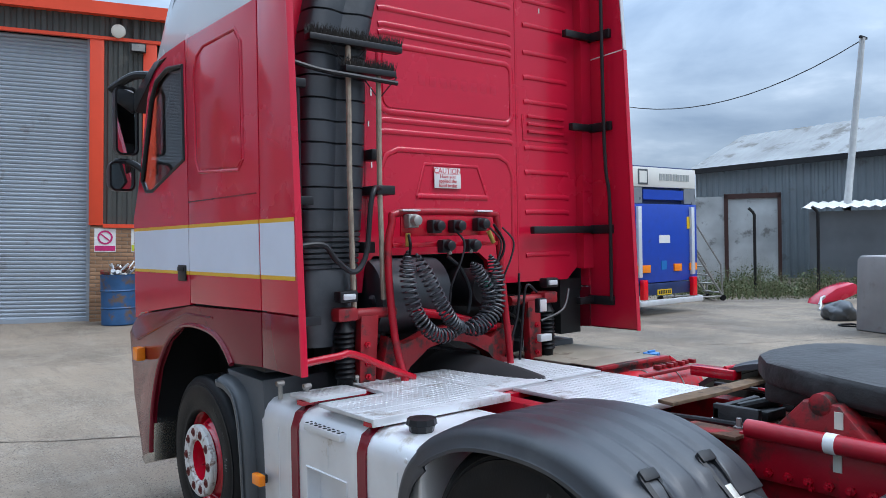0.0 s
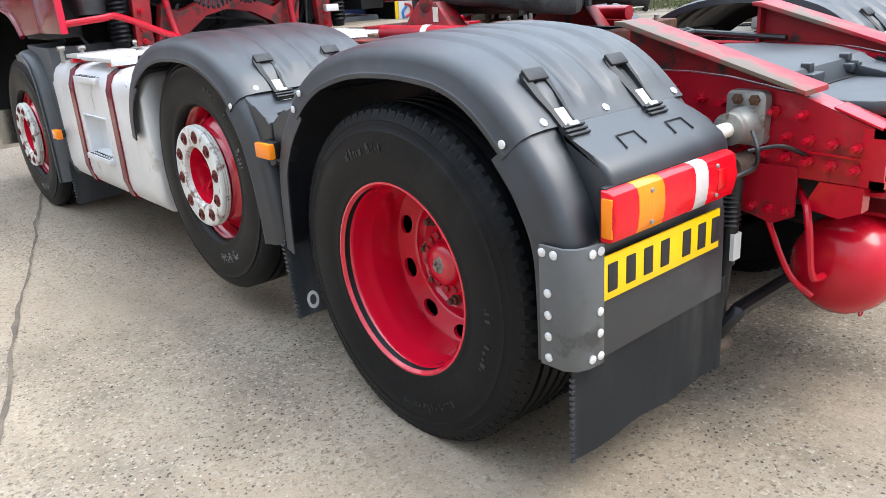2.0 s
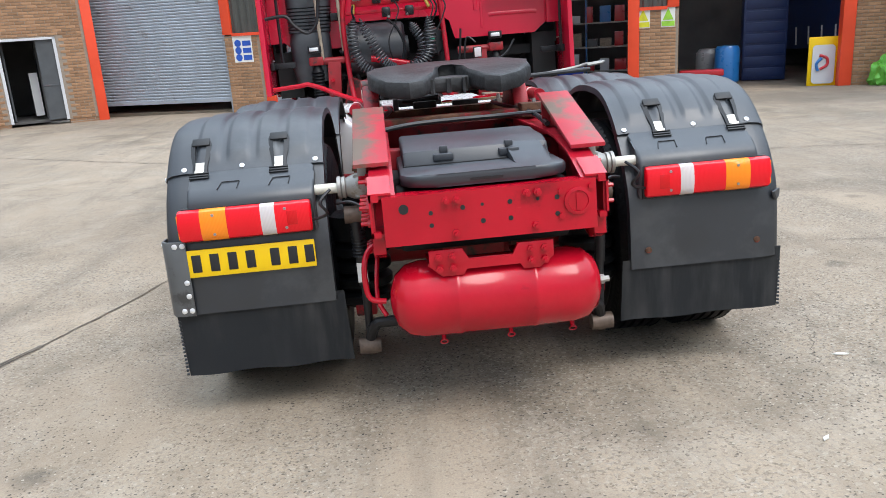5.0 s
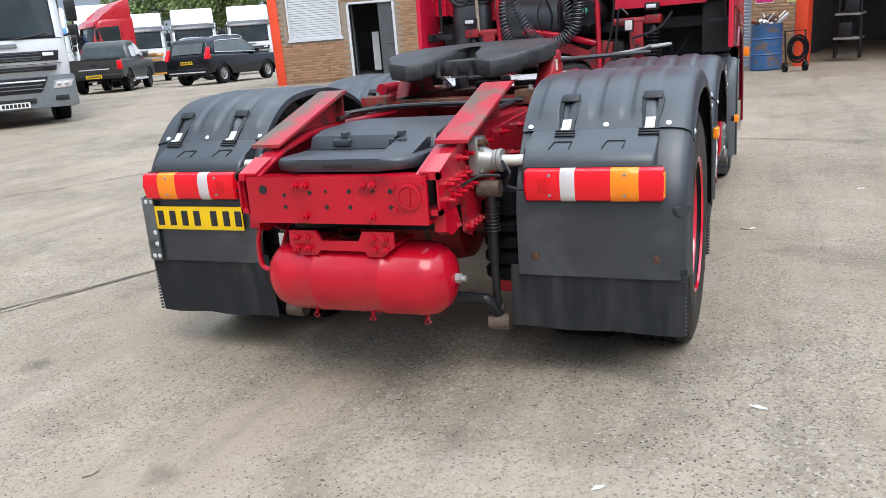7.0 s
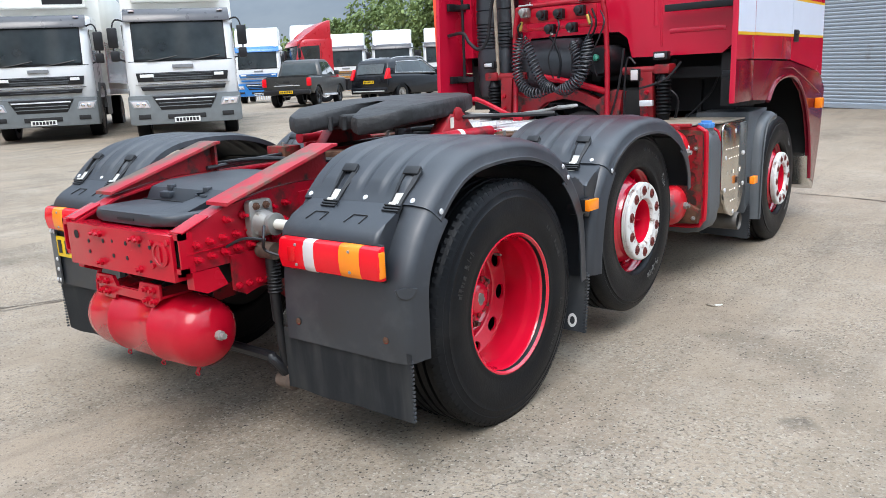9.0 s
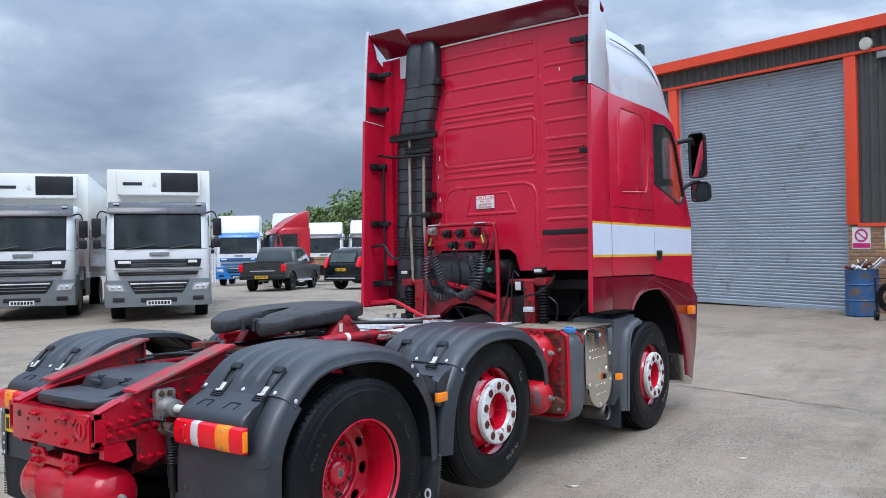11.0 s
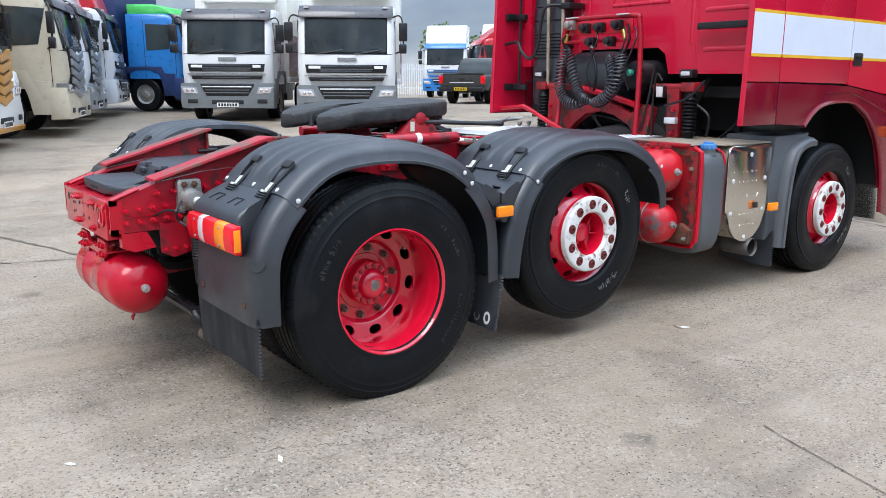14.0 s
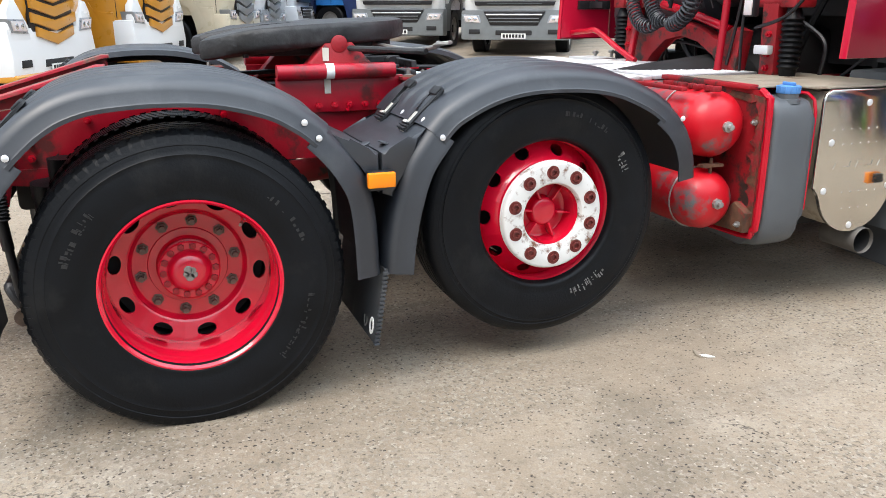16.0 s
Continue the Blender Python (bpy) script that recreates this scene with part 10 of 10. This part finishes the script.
def leafy(name, label, m, trunk_h, crown, leaves, seed, leaf=0.35, category="tree"):
    """A tapered trunk with limbs and a crown of small leaf clumps in uneven masses."""
    rnd = random.Random(seed)
    t = thing(name, label, category, m)
    bm = tube(bmesh.new(), [(0, 0, -0.3), (0.1, 0, trunk_h * 0.5), (0, 0.1, trunk_h * 1.3)], [0.22, 0.16, 0.07], 8)
    for i in range(7):
        a = rnd.uniform(0, 6.28)
        z = trunk_h * rnd.uniform(0.5, 1.1)
        tube(bm, [(0, 0, z), (crown * 0.4 * math.cos(a), crown * 0.4 * math.sin(a), z + crown * 0.35), (crown * 0.7 * math.cos(a), crown * 0.7 * math.sin(a), z + crown * 0.7)], [0.08, 0.05, 0.02], 5)
    part("trunk", bm, WOOD, t)
    blobs = [(Vector((rnd.uniform(-1, 1) * crown * 0.7, rnd.uniform(-1, 1) * crown * 0.7, trunk_h + rnd.uniform(0.0, 1.4) * crown)), crown * rnd.uniform(0.3, 0.55)) for _ in range(12)]
    bm = bmesh.new()
    for _ in range(leaves):
        c, r_ = rnd.choice(blobs)
        d = Vector((rnd.gauss(0, 1), rnd.gauss(0, 1), rnd.gauss(0, 1))).normalized() * r_ * rnd.uniform(0.6, 1.05)
        p = c + d
        u = Vector((rnd.gauss(0, 1), rnd.gauss(0, 1), rnd.gauss(0, 1))).normalized()
        v = u.orthogonal().normalized()
        w = u.cross(v)
        s_ = leaf * rnd.uniform(0.5, 1.1)
        vs = [bm.verts.new(p + v * s_ * a + w * s_ * b) for a, b in ((-0.5, 0), (0, -0.3), (0.5, 0), (0, 0.3))]
        bm.faces.new(vs)
    tagged(part("crown", bm, LEAF, t, smooth=0, fix=False), kind="stuff")


def leaf_material():
    m, n, l, b = tree_of("leaf_green")
    g = n.new("ShaderNodeNewGeometry")
    r_ = n.new("ShaderNodeValToRGB")
    r_.color_ramp.elements[0].color, r_.color_ramp.elements[1].color = (0.085, 0.13, 0.04, 1), (0.23, 0.30, 0.10, 1)
    l.new(g.outputs["Random Per Island"], r_.inputs["Fac"])
    l.new(r_.outputs["Color"], b.inputs["Base Color"])
    b.inputs["Roughness"].default_value = 0.7
    return m


LEAF = leaf_material()
for i, (x, y, h, c, k) in enumerate(((-50.8, 40.1, 3.3, 1.4, 700), (-49, 42.8, 1.8, 1.6, 900), (-47.5, 45, 1.7, 1.7, 1200), (-45, 47, 2.2, 2.4, 3200), (-42, 49.5, 3.0, 3.2, 4600), (-38.5, 52, 3.9, 3.6, 5400), (-34.5, 55, 4.6, 3.8, 5600), (-31, 58, 5.2, 4.0, 5600), (-62, 26, 2.0, 2.0, 1500), (-64, 20, 2.0, 2.0, 1500))):
    leafy("tree", "leafy green tree beyond the yard", pose(x, y, 0.8), h, c, k, 20 + i, 0.42)


def weed_material():
    m, n, l, b = tree_of("dull_weed")
    g = n.new("ShaderNodeNewGeometry")
    r_ = n.new("ShaderNodeValToRGB")
    r_.color_ramp.elements[0].color, r_.color_ramp.elements[1].color = (0.055, 0.075, 0.03, 1), (0.20, 0.17, 0.10, 1)
    mid = r_.color_ramp.elements.new(0.6)
    mid.color = (0.10, 0.13, 0.05, 1)
    l.new(g.outputs["Random Per Island"], r_.inputs["Fac"])
    l.new(r_.outputs["Color"], b.inputs["Base Color"])
    b.inputs["Roughness"].default_value = 0.8
    return m


WEED = weed_material()


def scrub():
    rnd = random.Random(5)
    bm = bmesh.new()
    for i in range(19000):
        f = rnd.random()
        x = 16.6 + 5.2 * f + rnd.uniform(-1.6, 1.6)
        y = 13.0 - 4.4 * f + rnd.uniform(-1.3, 1.3)
        g = ground_z(x, y)
        tall = 0.15 + max(0.0, 0.30 + 0.75 * noise.noise(Vector((x * 0.8, y * 0.8, 0))))
        if i % 5 == 0:
            h, w_ = tall * rnd.uniform(0.6, 1.5), rnd.uniform(0.004, 0.009)
            a, lean = rnd.uniform(0, 6.28), rnd.uniform(0, 0.3)
            tip = (x + h * lean * math.cos(a), y + h * lean * math.sin(a), g + h)
            bm.faces.new([bm.verts.new(q) for q in ((x - w_, y, g), (x + w_, y, g), tip)])
            continue
        p = Vector((x, y, g + tall * rnd.random() ** 1.5))
        u = Vector((rnd.gauss(0, 1), rnd.gauss(0, 1), rnd.gauss(0.5, 1))).normalized()
        v = u.orthogonal().normalized()
        w = u.cross(v)
        s_ = rnd.uniform(0.03, 0.09)
        bm.faces.new([bm.verts.new(p + v * s_ * a + w * s_ * b) for a, b in ((-0.5, 0), (0, -0.3), (0.5, 0), (0, 0.3))])
    ob = part("scrub", bm, WEED, None, smooth=0, fix=False)
    tagged(ob, "low weedy scrub along the yard edge", "weeds", kind="stuff")


scrub()


def palisade():
    t = thing("palisade_fence", "white steel palisade fence at the yard edge", "fence", pose(-38, 28.5, 0.6, 0, 0, 40))
    pieces("pale", prism(bmesh.new(), [(-0.035, 0), (0.035, 0), (0.035, 1.9), (0, 2.0), (-0.035, 1.9)], "y", -0.01, 0.01), WHITE, t, [pose(-3 + 0.15 * i, 0, 0) for i in range(40)])
    pieces("fence_rail", boxes((-3, 3, 0.01, 0.05, 0, 0.06)), WHITE, t, [pose(0, 0, 0.4), pose(0, 0, 1.6)])


palisade()

# straws, leaves and oil marks lying on the concrete
rnd = random.Random(11)
for i, (x, y) in enumerate(((1.5, -0.73), (1.39, 1.98), (-0.65, -1.77), (1.05, -1.4), (2.6, -0.9), (1.42, 2.0), (-2.3, -0.9), (3.0, 0.6), (0.3, -2.2), (2.2, 3.4), (-3.6, 1.2), (2.9, -1.6))):
    t = thing("dry_leaf", "small dry leaf lying on the concrete", "leaf", pose(x, y, ground_z(x, y) + 0.002, 0, 0, rnd.uniform(0, 360)), group="dry leaves on the yard")
    w = rnd.uniform(0.02, 0.045)
    bm = prism(bmesh.new(), [(-w, 0), (-w * 0.2, w * 0.35), (w, 0.1 * w), (w * 0.1, -w * 0.3)], "z", 0.001, 0.006)
    part("leaf_blade", bm, rnd.choice((WOOD, OFF_WHITE, WOOD)), t, smooth=0)



# ---- bricks of the piers and the office front ----
def brick_front(parent, openings, x0, x1, z0, z1, y):
    """Stretcher-bond bricks standing proud of a mortar bed, leaving openings (x0, x1, z0, z1) free."""
    part("mortar_bed", boxes(*[(a, b, y - 0.003, y - 0.0005, c, d) for a, b, c, d in beds_round(openings, x0, x1, z0, z1)]), MORTAR, parent, smooth=0)
    full, half = boxes((0, 0.215, -0.011, -0.003, 0, 0.065), bevel=0.003), boxes((0, 0.1025, -0.011, -0.003, 0, 0.065), bevel=0.003)
    spots, bats = [], []
    for j in range(int((z1 - z0) / 0.075)):
        z = z0 + 0.075 * j
        x = x0 - (0.1125 if j % 2 else 0.0)
        while x < x1 - 0.09:
            a, b = max(x, x0), min(x + 0.215, x1)
            if not any(a < q[1] and b > q[0] and z < q[3] and z + 0.065 > q[2] for q in openings):
                if b - a > 0.2:
                    spots.append(pose(a, y, z))
                elif b - a > 0.095:
                    bats.append(pose(a, y, z))
            x += 0.225
    pieces("brick", full, BRICK_FACE, parent, spots)
    pieces("half_brick", half, BRICK_FACE, parent, bats)


def beds_round(openings, x0, x1, z0, z1):
    cuts = sorted({x0, x1} | {q[k] for q in openings for k in (0, 1) if x0 < q[k] < x1})
    out = []
    for a, b in zip(cuts, cuts[1:]):
        free = [z0, z1]
        for q in sorted(openings, key=lambda q: q[2]):
            if q[0] < b - 1e-4 and q[1] > a + 1e-4:
                free[-1:] = [max(z0, q[2]), min(z1, q[3]), z1]
        out += [(a, b, c, d) for c, d in zip(free[::2], free[1::2]) if d - c > 0.01]
    return out


for pier, (a, b) in zip(pier_parts, PIERS):
    x0, x1 = (a + 0.02, b - 0.26) if a < 4 else (a + 0.26, b - 0.01)
    brick_front(pier, [], x0, x1, -0.3, 1.83, 0.0)
brick_front(office_wall, [(0.35, 1.93, 1.09, 2.47), (2.09, 3.45, -1.0, 2.08)], 0.15, 4.15, 0.0, 3.4, 0.0)
